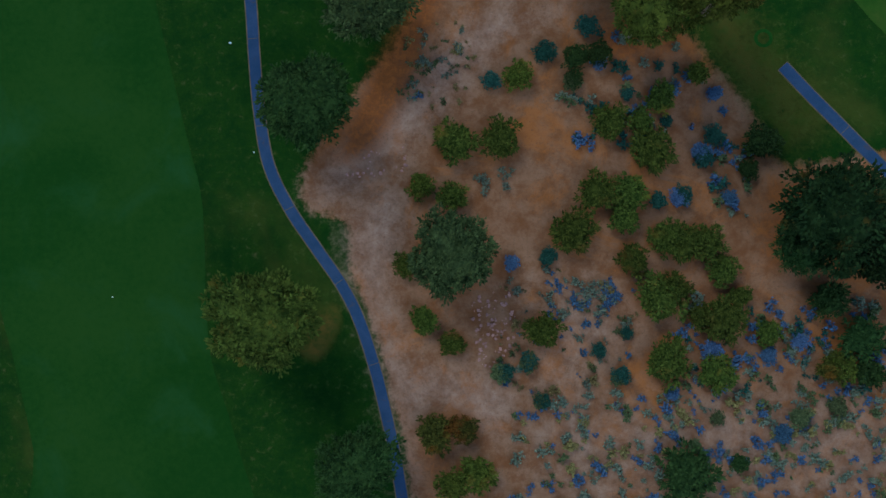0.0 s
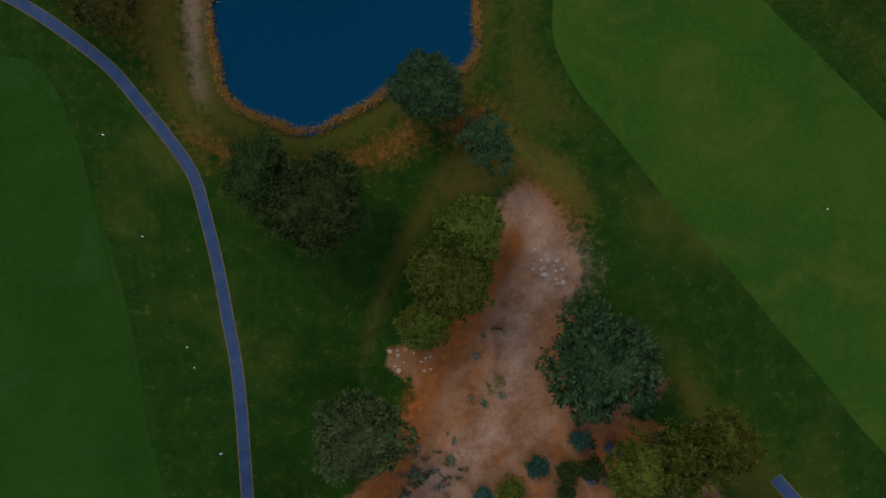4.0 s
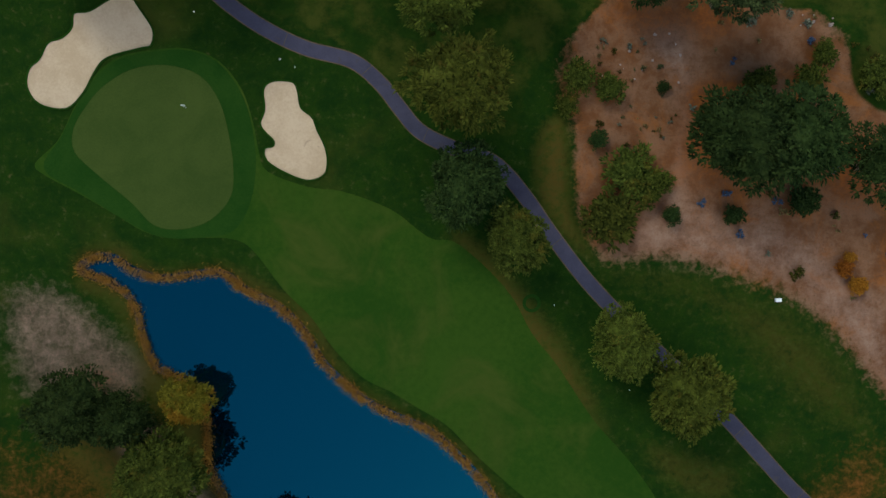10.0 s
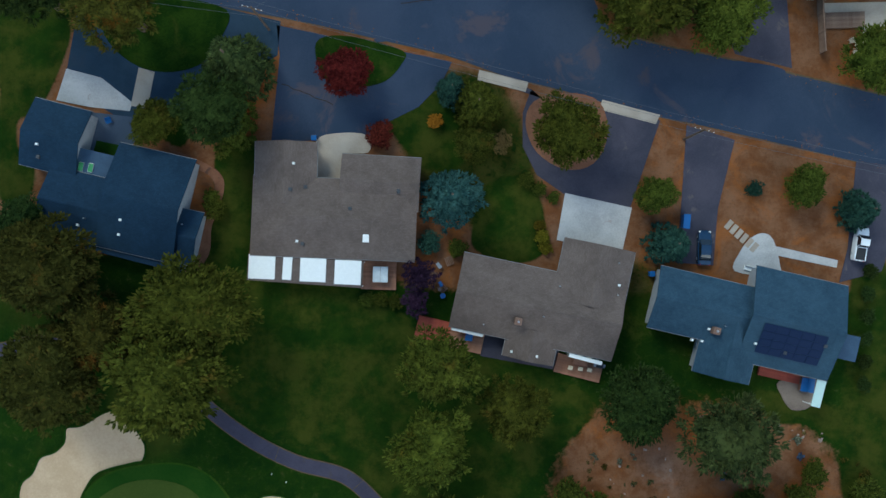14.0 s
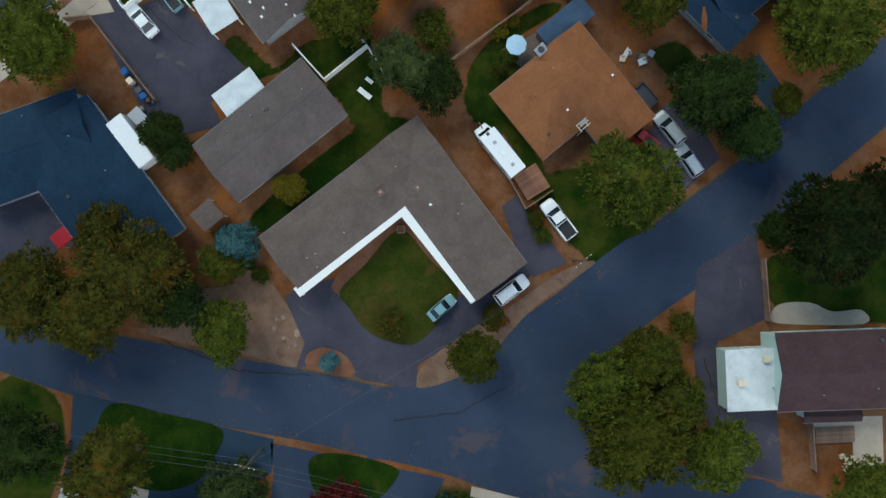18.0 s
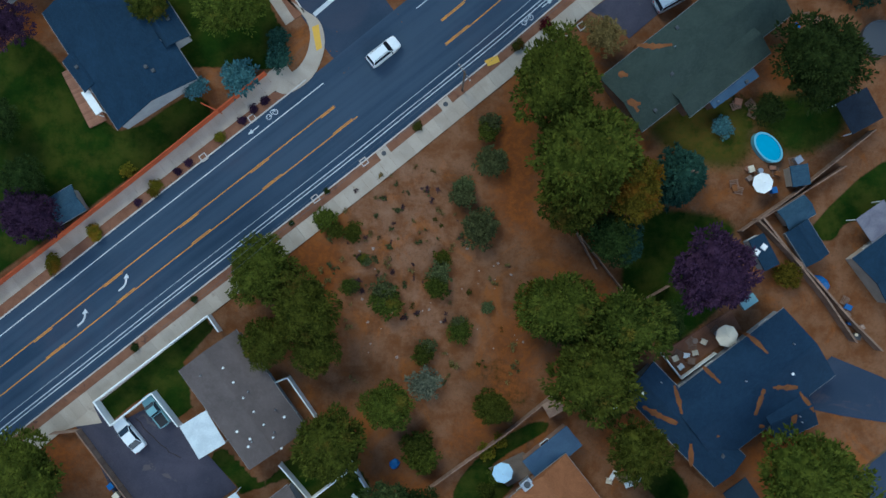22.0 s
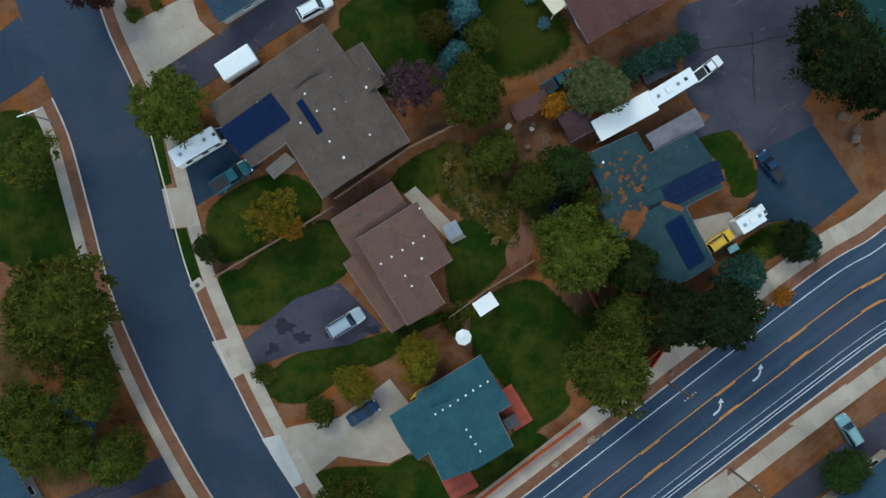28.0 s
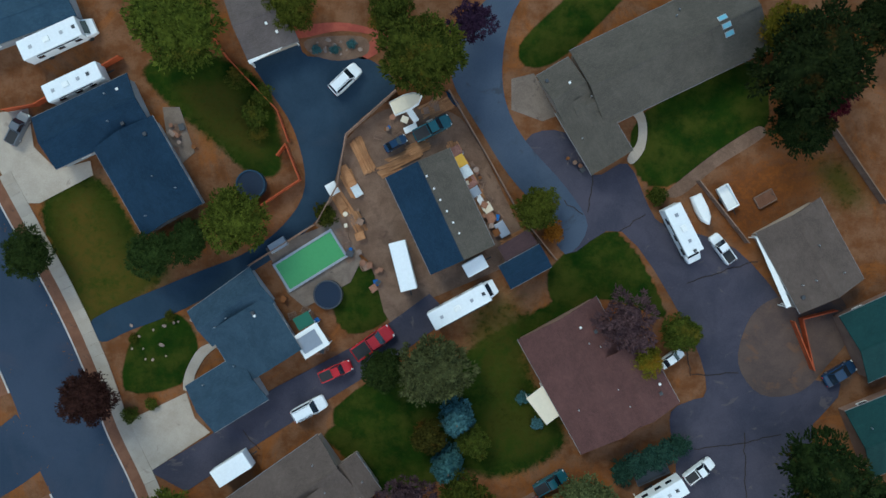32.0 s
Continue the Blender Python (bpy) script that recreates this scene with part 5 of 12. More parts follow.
def build_ground():
    ny, nx = GX.shape
    V = np.stack([GX, GY, HEIGHT], -1).reshape(-1, 3)
    i = np.arange(ny * nx).reshape(ny, nx)
    Fc = np.stack([i[:-1, :-1], i[:-1, 1:], i[1:, 1:], i[1:, :-1]], -1).reshape(-1, 4)
    me = bpy.data.meshes.new("ground")
    me.vertices.add(len(V))
    me.vertices.foreach_set("co", V.ravel())
    me.loops.add(Fc.size)
    me.loops.foreach_set("vertex_index", Fc.ravel())
    me.polygons.add(len(Fc))
    me.polygons.foreach_set("loop_start", np.arange(0, Fc.size, 4))
    me.update(calc_edges=True)
    me.polygons.foreach_set("use_smooth", [True] * len(Fc))
    for k, w in WEIGHT.items():
        me.attributes.new(k, "FLOAT", "POINT").data.foreach_set("value", w.ravel().astype(np.float32))
    me.materials.append(GROUND)
    return tagged(put("ground", me), "grass, bare reddish earth and watered lawns", "ground", "", "structure")


def reeds(line, n, seed, tall, wide, tones=("reed", "straw")):
    """Reed tufts along a shore, joined."""
    rng = np.random.default_rng(seed)
    pts = resample(line, 0.35)
    C, N = [], []
    for _ in range(n):
        x, y = pts[rng.integers(len(pts))]
        k = rng.integers(14, 24)
        c = np.array([x, y, -0.35]) + rng.normal(0, wide, 3) * np.array([1, 1, 0])
        d = rng.normal(0, 0.33, (k, 3)) * np.array([1, 1, 0]) + np.stack([np.zeros(k), np.zeros(k), rng.uniform(0.2, tall, k)], 1)
        C.append(c + d)
        N.append(np.stack([d[:, 0], d[:, 1], np.full(k, 0.8)], 1))
    V, Fc = leaf_cards(rng, np.vstack(C), np.vstack(N), 0.072, 0.55, 1.7)
    return tagged(put("reeds", mesh_of("reeds", V, Fc.tolist(), LEAF[tones[0]])), "golden brown reeds fringing the pond's edge", "reeds", "", "stuff")


def bunker(pts, label):
    """A shallow sheet of raked sand with a turf lip round it."""
    line = smoothed(pts, True, 4)
    ob = tagged(put("bunker", slab_mesh("bunker", line, 0.06, 0.3, SAND)), label, "bunker", "", "structure")
    put("turf_lip", finish("turf_lip", strip(line + line[:1], -0.16, 0.04, -0.1, 0.16), COLLAR), ob)
    return ob


def leaf_drift(line, half, top, seed, thick=9.0, clear=None, label="rust-coloured fallen leaves along a road's edge"):
    """Fallen leaves, thickest at a road's edges and thinning inwards, joined."""
    rng = np.random.default_rng(seed)
    d = math.dist(line[0], line[1])
    n = int(len(line) * d * thick)
    A, B = np.array(line), np.array(offset_line(line, 1.0))
    k = rng.integers(0, len(line), n)
    patch = 0.5 + 0.5 * np.sin(k * d * 0.21 + seed) * np.sin(k * d * 0.067 + 1.7 * seed)
    keep = rng.random(n) < 0.25 + 0.75 * patch
    off = (half + 0.25 - np.abs(rng.normal(0, 0.85, n))) * rng.choice((-1, 1), n)
    C = A[k] + (B[k] - A[k]) * off[:, None] + rng.normal(0, 0.3, (n, 2))
    C = np.column_stack([C, np.full(n, top + 0.03)])[keep]
    if clear:
        C = np.array([c for c in C if not any(inside(c[0], c[1], poly) for poly in clear)])
    V, Fc = leaf_cards(rng, C, np.repeat(np.array([[0, 0, 1.0]]), len(C), 0), 0.1, 0.12, 1.2)
    return tagged(put("leaf_litter", mesh_of("leaf_litter", V, Fc.tolist(), LEAFLITTER)), label, "leaf litter", "", "stuff")


def road_of(name, pts, width, top, material, label, joints=0.0):
    """A narrow path; joints: metres between its worn transverse joints."""
    ob, line = ribbon(name, pts, width, top, material, label, "path")
    for s in (-1, 1):
        put("worn_edge", finish("worn_edge", strip(line, s * width / 2 - 0.16, s * width / 2 + 0.16, -0.05, top - 0.012), EDGE_SOIL), ob)
    if joints:
        me = finish("joint", boxed(-0.035, -width / 2, top - 0.05, 0.035, width / 2, top + 0.004), EDGE_SOIL)
        pts2 = resample(line, joints * 2)
        for i, (p, q) in enumerate(zip(pts2, pts2[1:])):
            if i % 2 == 0:
                put("joint", me, ob, pose(*p, 0, 0, 0, math.degrees(math.atan2(q[1] - p[1], q[0] - p[0]))))
    return ob


EDGE_SOIL = surf("edge_soil", (0.07, 0.05, 0.025), (0.12, 0.08, 0.04), 0.8, 6, 0.95, 0.4)
KERB = surf("kerb_concrete", (0.4, 0.36, 0.33), (0.55, 0.5, 0.46), 0.5, 6, 0.85, 0.2)


def crack(pts, seed=1):
    """A wandering line of sealant over a crack in asphalt."""
    rng = random.Random(seed)
    line = [(x + rng.uniform(-0.15, 0.15), y + rng.uniform(-0.15, 0.15)) for x, y in resample(pts, 0.8)]
    return tagged(put("sealed_crack", finish("sealed_crack", strip(line, -0.06, 0.06, 0.05, 0.078), SEALANT)), "dark sealed crack wandering over asphalt", "crack", "", "structure")


def street(name, pts, width, material, label, top=0.04, clear=None):
    """A road with a thin worn edge on both sides."""
    ob, line = ribbon(name, pts, width, top, material, label, "road")
    for s in (-1, 1):
        put("worn_edge", finish("worn_edge", strip(line, s * width / 2 - 0.1, s * width / 2 + 0.25, -0.1, top - 0.015), EDGE_SOIL), ob)
    leaf_drift(line, width / 2, top, int(width * 10), 6.0, clear)
    return ob


def paving(name, line, o0, o1, top, label, step=1.55):
    """A pavement of separate concrete slabs along a line."""
    ob = anchor(name, line[0][0], line[0][1], 0, 0, label, "pavement", "", "structure")
    pts = resample(line, step)
    A, B = offset_line(pts, o0), offset_line(pts, o1)
    ox, oy = line[0]
    for i in range(len(pts) - 1):
        c = [np.array(A[i]), np.array(A[i + 1]), np.array(B[i + 1]), np.array(B[i])]
        mid = sum(c) / 4
        q = [tuple(mid + (p - mid) * 0.988 - np.array((ox, oy))) for p in c]
        put("slab", slab_mesh("slab", q, top, 0.2, CONCRETE), ob)
    return ob


def runs(line, off, keep):
    """Stretches of a line whose offset points pass the test."""
    out, cur = [], []
    for p, q in zip(line, offset_line(line, off)):
        if keep(q):
            cur.append(p)
        else:
            if len(cur) > 2:
                out.append(cur)
            cur = []
    if len(cur) > 2:
        out.append(cur)
    return out


def arterial():
    """The main road with its lines, kerbs, planted strips and pavements, and the side streets off it."""
    main = resample(smoothed(MAIN, False, 6), 0.8)
    side = resample(smoothed(SIDE, False, 6), 0.8)
    branch = resample(smoothed(BRANCH, False, 6), 0.8)
    m0, s0 = np.array(main), np.array(side)

    def gap_to(q, arr):
        return np.hypot(arr[:, 0] - q[0], arr[:, 1] - q[1]).min()

    road = tagged(put("road", finish("road", strip(main, -6.7, 6.5, -0.2, 0.04), ARTERIAL)), "main road of dark asphalt with a centre turning lane", "road", "", "structure")
    tagged(put("street", finish("street", strip(side, -5.2, 5.2, -0.2, 0.032), SIDEROAD)), "side street of blue-grey asphalt", "road", "", "structure")
    tagged(put("street", finish("street", strip(branch, -4.0, 4.0, -0.2, 0.036), SIDEROAD)), "short street of blue-grey asphalt joining another", "road", "", "structure")
    away = lambda q: gap_to(q, s0) > 9.5
    for off in (1.52, -1.52):
        for k, r in enumerate(runs(main, off, lambda q: gap_to(q, s0[:6]) > 9.0)):
            put("yellow_line", finish("yellow_line", strip(r, off - 0.06, off + 0.06, 0.03, 0.046), YELLOWLINE), road)
            inner = off - 0.2 if off > 0 else off + 0.2
            put("yellow_dashes", finish("yellow_dashes", strip(r, inner - 0.06, inner + 0.06, 0.03, 0.046, (3.2, 9.0)), YELLOWLINE), road)
    for off, wd in ((4.8, 0.13), (-4.15, 0.06), (-5.05, 0.12), (-5.5, 0.12)):
        for r in runs(main, off, (lambda q: gap_to(q, s0) > 7.5) if off > 0 else (lambda q: True)):
            put("white_line", finish("white_line", strip(r, off - wd / 2, off + wd / 2, 0.03, 0.046), WHITELINE), road)
    for sgn, curb, strip_w, walk_w in ((1, 6.5, 1.5, 2.5), (-1, 6.7, 1.4, 2.3)):
        keep = away if sgn > 0 else (lambda q: True)
        for r in runs(main, sgn * (curb + 1), keep):
            tagged(put("kerb", finish("kerb", strip(r, sgn * curb, sgn * (curb + 0.18), -0.1, 0.16), KERB)), "pale concrete kerb", "kerb", "", "structure")
            tagged(put("planting_strip", finish("planting_strip", strip(r, sgn * (curb + 0.18), sgn * (curb + strip_w), -0.1, 0.12), BARK_MULCH)), "planted strip of reddish bark between kerb and pavement", "planting strip", "", "structure")
            paving("pavement", r, sgn * (curb + strip_w), sgn * (curb + strip_w + walk_w), 0.14, "pale concrete pavement of jointed slabs")
    leaf_drift(side, 5.2, 0.032, 5, 4.0)
    leaf_drift(branch, 4.0, 0.036, 6, 5.0)
    far = lambda q: gap_to(q, m0) > 13.5
    b0 = np.array(branch)
    west = [(x + 1.05 * math.exp(-((y - NARROW) / 17) ** 2), y) for x, y in side]
    for sgn in (1, -1):
        keep = (lambda q: far(q) and gap_to(q, b0) > 6.5) if sgn > 0 else far
        for r in runs(west if sgn > 0 else side, sgn * 6.5, keep):
            tagged(put("kerb", finish("kerb", strip(r, sgn * 5.2, sgn * 5.4, -0.1, 0.15), KERB)), "pale concrete kerb", "kerb", "", "structure")
            tagged(put("planting_strip", finish("planting_strip", strip(r, sgn * 5.4, sgn * 6.9, -0.1, 0.11), BARK_MULCH)), "planted strip of bark beside the kerb", "planting strip", "", "structure")
            paving("pavement", r, sgn * 6.9, 8.3 if sgn > 0 else -8.7, 0.13, "pale concrete pavement of jointed slabs")
    return main, side


def arrow(x, y, rz):
    """A curved turn arrow painted on the centre lane."""
    line = [(-1.3, -0.25), (-0.4, -0.2), (0.2, 0.1), (0.5, 0.45)]
    bm = strip(smoothed(line, False, 5), -0.12, 0.12, 0.042, 0.05)
    bm2 = [bm.verts.new(p) for p in ((0.2, 0.62, 0.05), (0.9, 0.25, 0.05), (0.95, 0.95, 0.05))]
    bm.faces.new(bm2)
    return tagged(put("turn_arrow", finish("turn_arrow", bm, WHITELINE), None, pose(x, y, 0, 0, 0, rz)), "white turn arrow painted on asphalt", "road marking", "", "structure")


def bike_mark(x, y, rz):
    """A bicycle-lane mark: two rings and a frame of bars."""
    bm = bmesh.new()
    for cx in (-0.55, 0.55):
        ringp = [(cx + 0.33 * math.cos(a), 0.33 * math.sin(a)) for a in np.linspace(0, 2 * math.pi, 15)]
        b2 = strip(ringp, -0.05, 0.05, 0.042, 0.05)
        me = bpy.data.meshes.new("t")
        b2.to_mesh(me)
        b2.free()
        bm.from_mesh(me)
        bpy.data.meshes.remove(me)
    for a in ((-0.55, -0.05, 0.1, 0.05), (-0.05, -0.05, 0.05, 0.5), (0.05, 0.4, 0.55, 0.5), (0.5, 0, 0.6, 0.45)):
        box(bm, a[0], a[1], 0.042, a[2], a[3], 0.05)
    return tagged(put("bicycle_mark", finish("bicycle_mark", bm, WHITELINE), None, pose(x, y, 0, 0, 0, rz)), "white bicycle symbol painted on the cycle lane", "road marking", "", "structure")


def lane_arrow(x, y, rz):
    """A straight painted arrow ahead of a bicycle mark."""
    bm = boxed(-0.9, -0.07, 0.042, 0.2, 0.07, 0.05)
    bm.faces.new([bm.verts.new(p) for p in ((0.15, 0.32, 0.05), (0.15, -0.32, 0.05), (0.95, 0, 0.05))])
    return tagged(put("lane_arrow", finish("lane_arrow", bm, WHITELINE), None, pose(x, y, 0, 0, 0, rz)), "white arrow painted on the cycle lane", "road marking", "", "structure")


def utility_pad(x, y):
    a = anchor("utility_pad", x, y, 0, 37, "pale concrete pad with a round iron cover", "utility cover")
    part("pad", boxed(-0.85, -0.75, 0, 0.85, 0.75, 0.165, 0.02), CONCRETE, a)
    part("cover", tube(0.33, 0.33, 0.15, 0.18, 18), DARKGREY, a)
    return a


def tree_ring(x, y):
    a = anchor("tree_collar", x, y, 0, 37, "small pale kerb ring round a planting pocket", "planting ring")
    for b in ((-0.5, -0.5, 0.5, -0.38), (-0.5, 0.38, 0.5, 0.5), (-0.5, -0.38, -0.38, 0.38), (0.38, -0.38, 0.5, 0.38)):
        part("kerb_piece", boxed(b[0], b[1], 0, b[2], b[3], 0.2), KERB, a)
    return a


def lumber(x, y, rz, n, L, label="stack of rough sawn boards in a yard"):
    """A loose pile of boards."""
    rng = random.Random(int(x * 10 + y))
    a = anchor("lumber_stack", x, y, 0.05, rz, label, "lumber")
    me = finish("board", boxed(-L / 2, -0.12, 0, L / 2, 0.12, 0.06), FRESHWOOD)
    for i in range(n):
        put("board", me, a, pose(rng.uniform(-0.25, 0.25), (i % 6 - 2.5) * 0.28, (i // 6) * 0.07, 0, 0, rng.uniform(-4, 4)))
    return a


BLUECLOTH = surf("blue_cloth", (0.02, 0.07, 0.13), (0.03, 0.1, 0.18), 0.6, 5, 0.6, 0.4, own=True)
DUST = surf("dusty_earth", (0.07, 0.047, 0.041), (0.105, 0.07, 0.056), 0.3, 8, 0.95, 0.4, (0.12, 0.066, 0.042), 0.35, 0.55)
LEAFGREEN = paint("green_canvas", (0.01, 0.1, 0.06), 0.7)
BLACKTARP = surf("black_cloth", (0.006, 0.01, 0.02), (0.012, 0.02, 0.035), 0.6, 5, 0.8, 0.4, own=True)


def tank_rect(x, y, rz, L, W, high, label):
    """A rectangular pool: a coping of four pieces and the water."""
    a = anchor("swimming_pool", x, y, 0.08, rz, label, "pool")
    l, w = L / 2, W / 2
    for b in ((-l - 0.3, -w - 0.3, l + 0.3, -w), (-l - 0.3, w, l + 0.3, w + 0.3), (-l - 0.3, -w, -l, w), (l, -w, l + 0.3, w)):
        part("coping", boxed(b[0], b[1], 0, b[2], b[3], high, 0.02), METAL, a)
    part("water", boxed(-l, -w, 0, l, w, high - 0.12), POOLGREEN, a, "green pool water")
    return a


def boat(x, y, rz, L, W, material, label):
    a = anchor("boat", x, y, 0.1, rz, label, "boat")
    l, w = L / 2, W / 2
    part("hull", loft([ring(-l, w * 0.9, 0.4, 0.95), ring(0, w, 0.3, 1.0), ring(l * 0.6, w * 0.8, 0.35, 1.05), ring(l, w * 0.15, 0.7, 1.1)]), WHITE, a)
    part("cover", loft([ring(-l * 0.96, w * 0.8, 0.9, 1.1), ring(0, w * 0.85, 0.95, 1.35), ring(l * 0.6, w * 0.65, 1.0, 1.2), ring(l * 0.92, w * 0.15, 1.05, 1.14)]), material, a)
    return a


def kayak(x, y, rz, material):
    a = anchor("kayak", x, y, 0.1, rz, "bright plastic kayak leaning by a house", "kayak")
    part("hull", loft([ring(-1.5, 0.05, 0.2, 0.3), ring(-0.7, 0.3, 0.05, 0.35), ring(0.6, 0.32, 0.05, 0.35), ring(1.5, 0.05, 0.2, 0.32)]), material, a)
    part("cockpit", boxed(-0.45, -0.2, 0.33, 0.35, 0.2, 0.38, 0.02), BLACK, a)
    return a


def flag(x, y):
    a = anchor("golf_flag", x, y, 0.06, 0, "golf flag on a thin pole in the green", "flag")
    part("pole", tube(0.02, 0.015, 0, 2.1, 8), WHITE, a)
    part("pennant", boxed(0.02, -0.01, 1.7, 0.5, 0.01, 2.08), WHITE, a)
    return a


def marker(x, y):
    a = anchor("course_marker", x, y, 0, 0, "small white marker post in the turf", "marker")
    part("post", tube(0.07, 0.06, 0, 0.3, 10), WHITE, a)
    part("cap", tube(0.06, 0.01, 0.3, 0.35, 10), WHITE, a)
    return a


def tee_ring(x, y):
    """A ring of darker turf round a sprinkler."""
    line = [(x + 1.0 * math.cos(a), y + 1.0 * math.sin(a)) for a in np.linspace(0, 2 * math.pi, 25)]
    return tagged(put("turf_ring", finish("turf_ring", strip(line, -0.22, 0.22, 0.0, 0.035), COLLAR)), "dark ring of turf round a sprinkler", "turf", "", "structure")
# ---------------------------------------------------------------- the lie of the land
cover('earth', [(-68.0, 203.0), (-30.0, 203.0), (20.0, 196.0), (78.0, 196.0), (80.0, 300.0), (78.0, 504.0), (-68.0, 504.0), (-70.0, 340.0)], 1.5, 1.0, False)
cover('earth', [(12.51, 76.40), (16.20, 74.62), (17.58, 68.99), (19.68, 63.00), (17.00, 58.58), (30.15, 50.22), (28.98, 47.65), (24.87, 45.51), (31.44, 42.08), (36.50, 37.58), (40.72, 31.0), (42.6, 27.6), (44.83, 23.76), (66.60, 20.47), (64.41, -34.89), (-5.14, -34.15), (-5.58, -12.70), (-7.33, -6.90), (-8.35, -1.08), (-10.47, 5.51), (-12.47, 10.66), (-13.14, 16.93), (-18.06, 18.85), (-18.77, 22.55), (-16.89, 26.97), (-13.89, 30.64), (-13.01, 30.33), (-11.48, 34.70), (-5.49, 41.21), (-3.96, 44.87), (-2.42, 49.27), (-6.08, 51.55), (-5.30, 54.50), (0.62, 54.40), (5.92, 60.99), (8.25, 66.91), (9.11, 73.61)], 1.6, 1.0)
cover('pale', [(-12.55, 17.29), (-6.61, 21.62), (-5.22, 14.96), (-7.51, 7.66), (-5.43, -1.12), (0.39, -2.65), (7.65, -4.20), (6.10, -9.96), (-2.59, -6.96), (-4.15, -14.87), (-5.58, -12.70), (-7.67, -5.44), (-10.11, 4.77), (-12.27, 9.20)], 4.0, 0.75)
cover('pale', [(-4.96, 34.97), (1.06, 41.60), (6.30, 44.51), (12.96, 43.64), (16.70, 45.82), (8.47, 41.47), (4.69, 37.04), (-0.56, 31.91), (-6.56, 25.32), (-11.03, 21.69), (-16.95, 20.31), (-13.94, 26.18)], 4.0, 0.75)
cover('pale', [(9.11, 73.61), (14.36, 75.77), (17.24, 70.49), (19.68, 63.00), (14.02, 57.89), (13.13, 50.50), (7.85, 44.68), (7.30, 55.03), (11.91, 63.87)], 4.0, 0.75)
cover('pale', [(10.81, 8.86), (22.50, 8.69), (23.02, -0.06), (18.53, -5.79), (36.68, -5.31), (56.05, -5.57), (55.35, -24.89), (8.74, -24.34), (9.73, -10.01)], 5.0, 0.45)
cover('dry', [(4.05, 81.93), (17.42, 79.47), (21.71, 71.17), (17.28, 72.73), (12.15, 76.55), (8.38, 74.37), (0.90, 71.50), (-5.19, 61.91), (-9.78, 51.61), (-6.64, 64.17)], 2.0, 0.8)
cover('dry', [(30.17, 50.96), (34.59, 50.15), (40.98, 39.72), (44.40, 29.38), (38.62, 33.87), (33.64, 41.31)], 2.0, 0.6)
cover('dry', [(33.0, 37.5), (38.0, 32.5), (44.0, 24.0), (52.0, 29.0), (46.0, 38.0), (40.4, 46.0), (35.0, 47.0)], 3.5, 0.5)
cover('dry', [(-20.04, 2.00), (-14.87, 6.30), (-14.16, 3.37), (-17.13, -0.96)], 1.0, 1.0)
POND = [(-44.01, 146.11), (-42.13, 147.36), (-39.89, 147.33), (-37.29, 145.65), (-33.57, 144.49), (-29.08, 144.95), (-25.35, 145.13), (-22.39, 142.85), (-17.93, 140.55), (-14.61, 137.15), (-12.41, 133.39), (-9.83, 130.74), (-6.88, 128.25), (-3.18, 126.19), (1.27, 124.27), (4.23, 122.00), (7.54, 118.60), (10.10, 115.22), (12.29, 111.47), (13.73, 107.73), (13.54, 105.06), (9.96, 104.21), (7.34, 102.97), (6.05, 100.76), (6.00, 96.67), (5.73, 92.96), (3.85, 90.75), (0.12, 89.91)] + [(-4.35, 89.22), (-8.10, 86.81), (-11.09, 85.36), (-14.83, 83.40), (-17.81, 83.14), (-20.77, 84.36), (-24.47, 85.89), (-27.05, 88.15), (-27.76, 91.13), (-28.83, 96.34), (-28.94, 100.06), (-27.65, 102.65), (-24.28, 104.09), (-22.02, 106.67), (-21.61, 110.39), (-22.70, 112.86), (-24.91, 115.64), (-26.01, 117.52), (-27.10, 120.14), (-27.06, 123.87), (-27.76, 128.35), (-29.97, 130.99), (-32.94, 132.67), (-34.05, 133.28), (-35.51, 136.66), (-36.23, 139.66), (-37.32, 142.29), (-39.92, 144.34), (-42.15, 145.27)]
cover('dry', [(-44.73, 148.74), (-38.00, 149.40), (-33.55, 146.35), (-25.33, 147.00), (-20.13, 144.69), (-13.45, 140.87), (-10.53, 135.61), (-7.59, 131.09), (-3.15, 128.42), (3.51, 124.61), (7.94, 121.21), (11.97, 115.94), (14.89, 111.44), (16.31, 106.21), (15.16, 103.25), (9.93, 101.83), (9.11, 95.15), (6.80, 89.23), (3.78, 85.56), (-3.66, 84.90), (-9.65, 81.26), (-18.58, 79.89), (-26.00, 82.20), (-30.43, 85.22), (-31.07, 95.62), (-30.99, 103.06), (-27.24, 105.99), (-27.17, 112.69), (-30.79, 123.17), (-35.96, 129.20), (-38.12, 136.69), (-40.32, 141.20), (-44.78, 143.50)], 1.4, 0.6)
cover('dry', [(9.19, 101.84), (14.41, 102.52), (15.05, 95.08), (18.68, 88.35), (21.59, 83.12), (15.61, 80.23), (8.18, 80.31), (7.54, 89.23)], 4.0, 0.5)
cover('pale', [(-53.75, 142.12), (-46.28, 142.77), (-38.87, 136.70), (-34.43, 132.91), (-38.20, 128.48), (-47.89, 129.35), (-51.61, 130.88)], 2.5, 0.55)
cover('pale', [(-36.83, 115.79), (-27.13, 116.41), (-23.46, 111.90), (-25.74, 107.46), (-28.00, 104.51), (-29.91, 100.07), (-30.35, 92.64), (-29.65, 88.18), (-31.87, 89.69), (-32.51, 100.10), (-35.43, 106.09)], 1.8, 0.75)
cover('dry', [(-40.55, 116.58), (-35.35, 115.02), (-34.69, 106.08), (-33.30, 95.65), (-31.17, 85.97), (-28.97, 82.23), (-33.40, 85.25), (-37.77, 95.70), (-39.16, 106.13)], 2.0, 0.9)
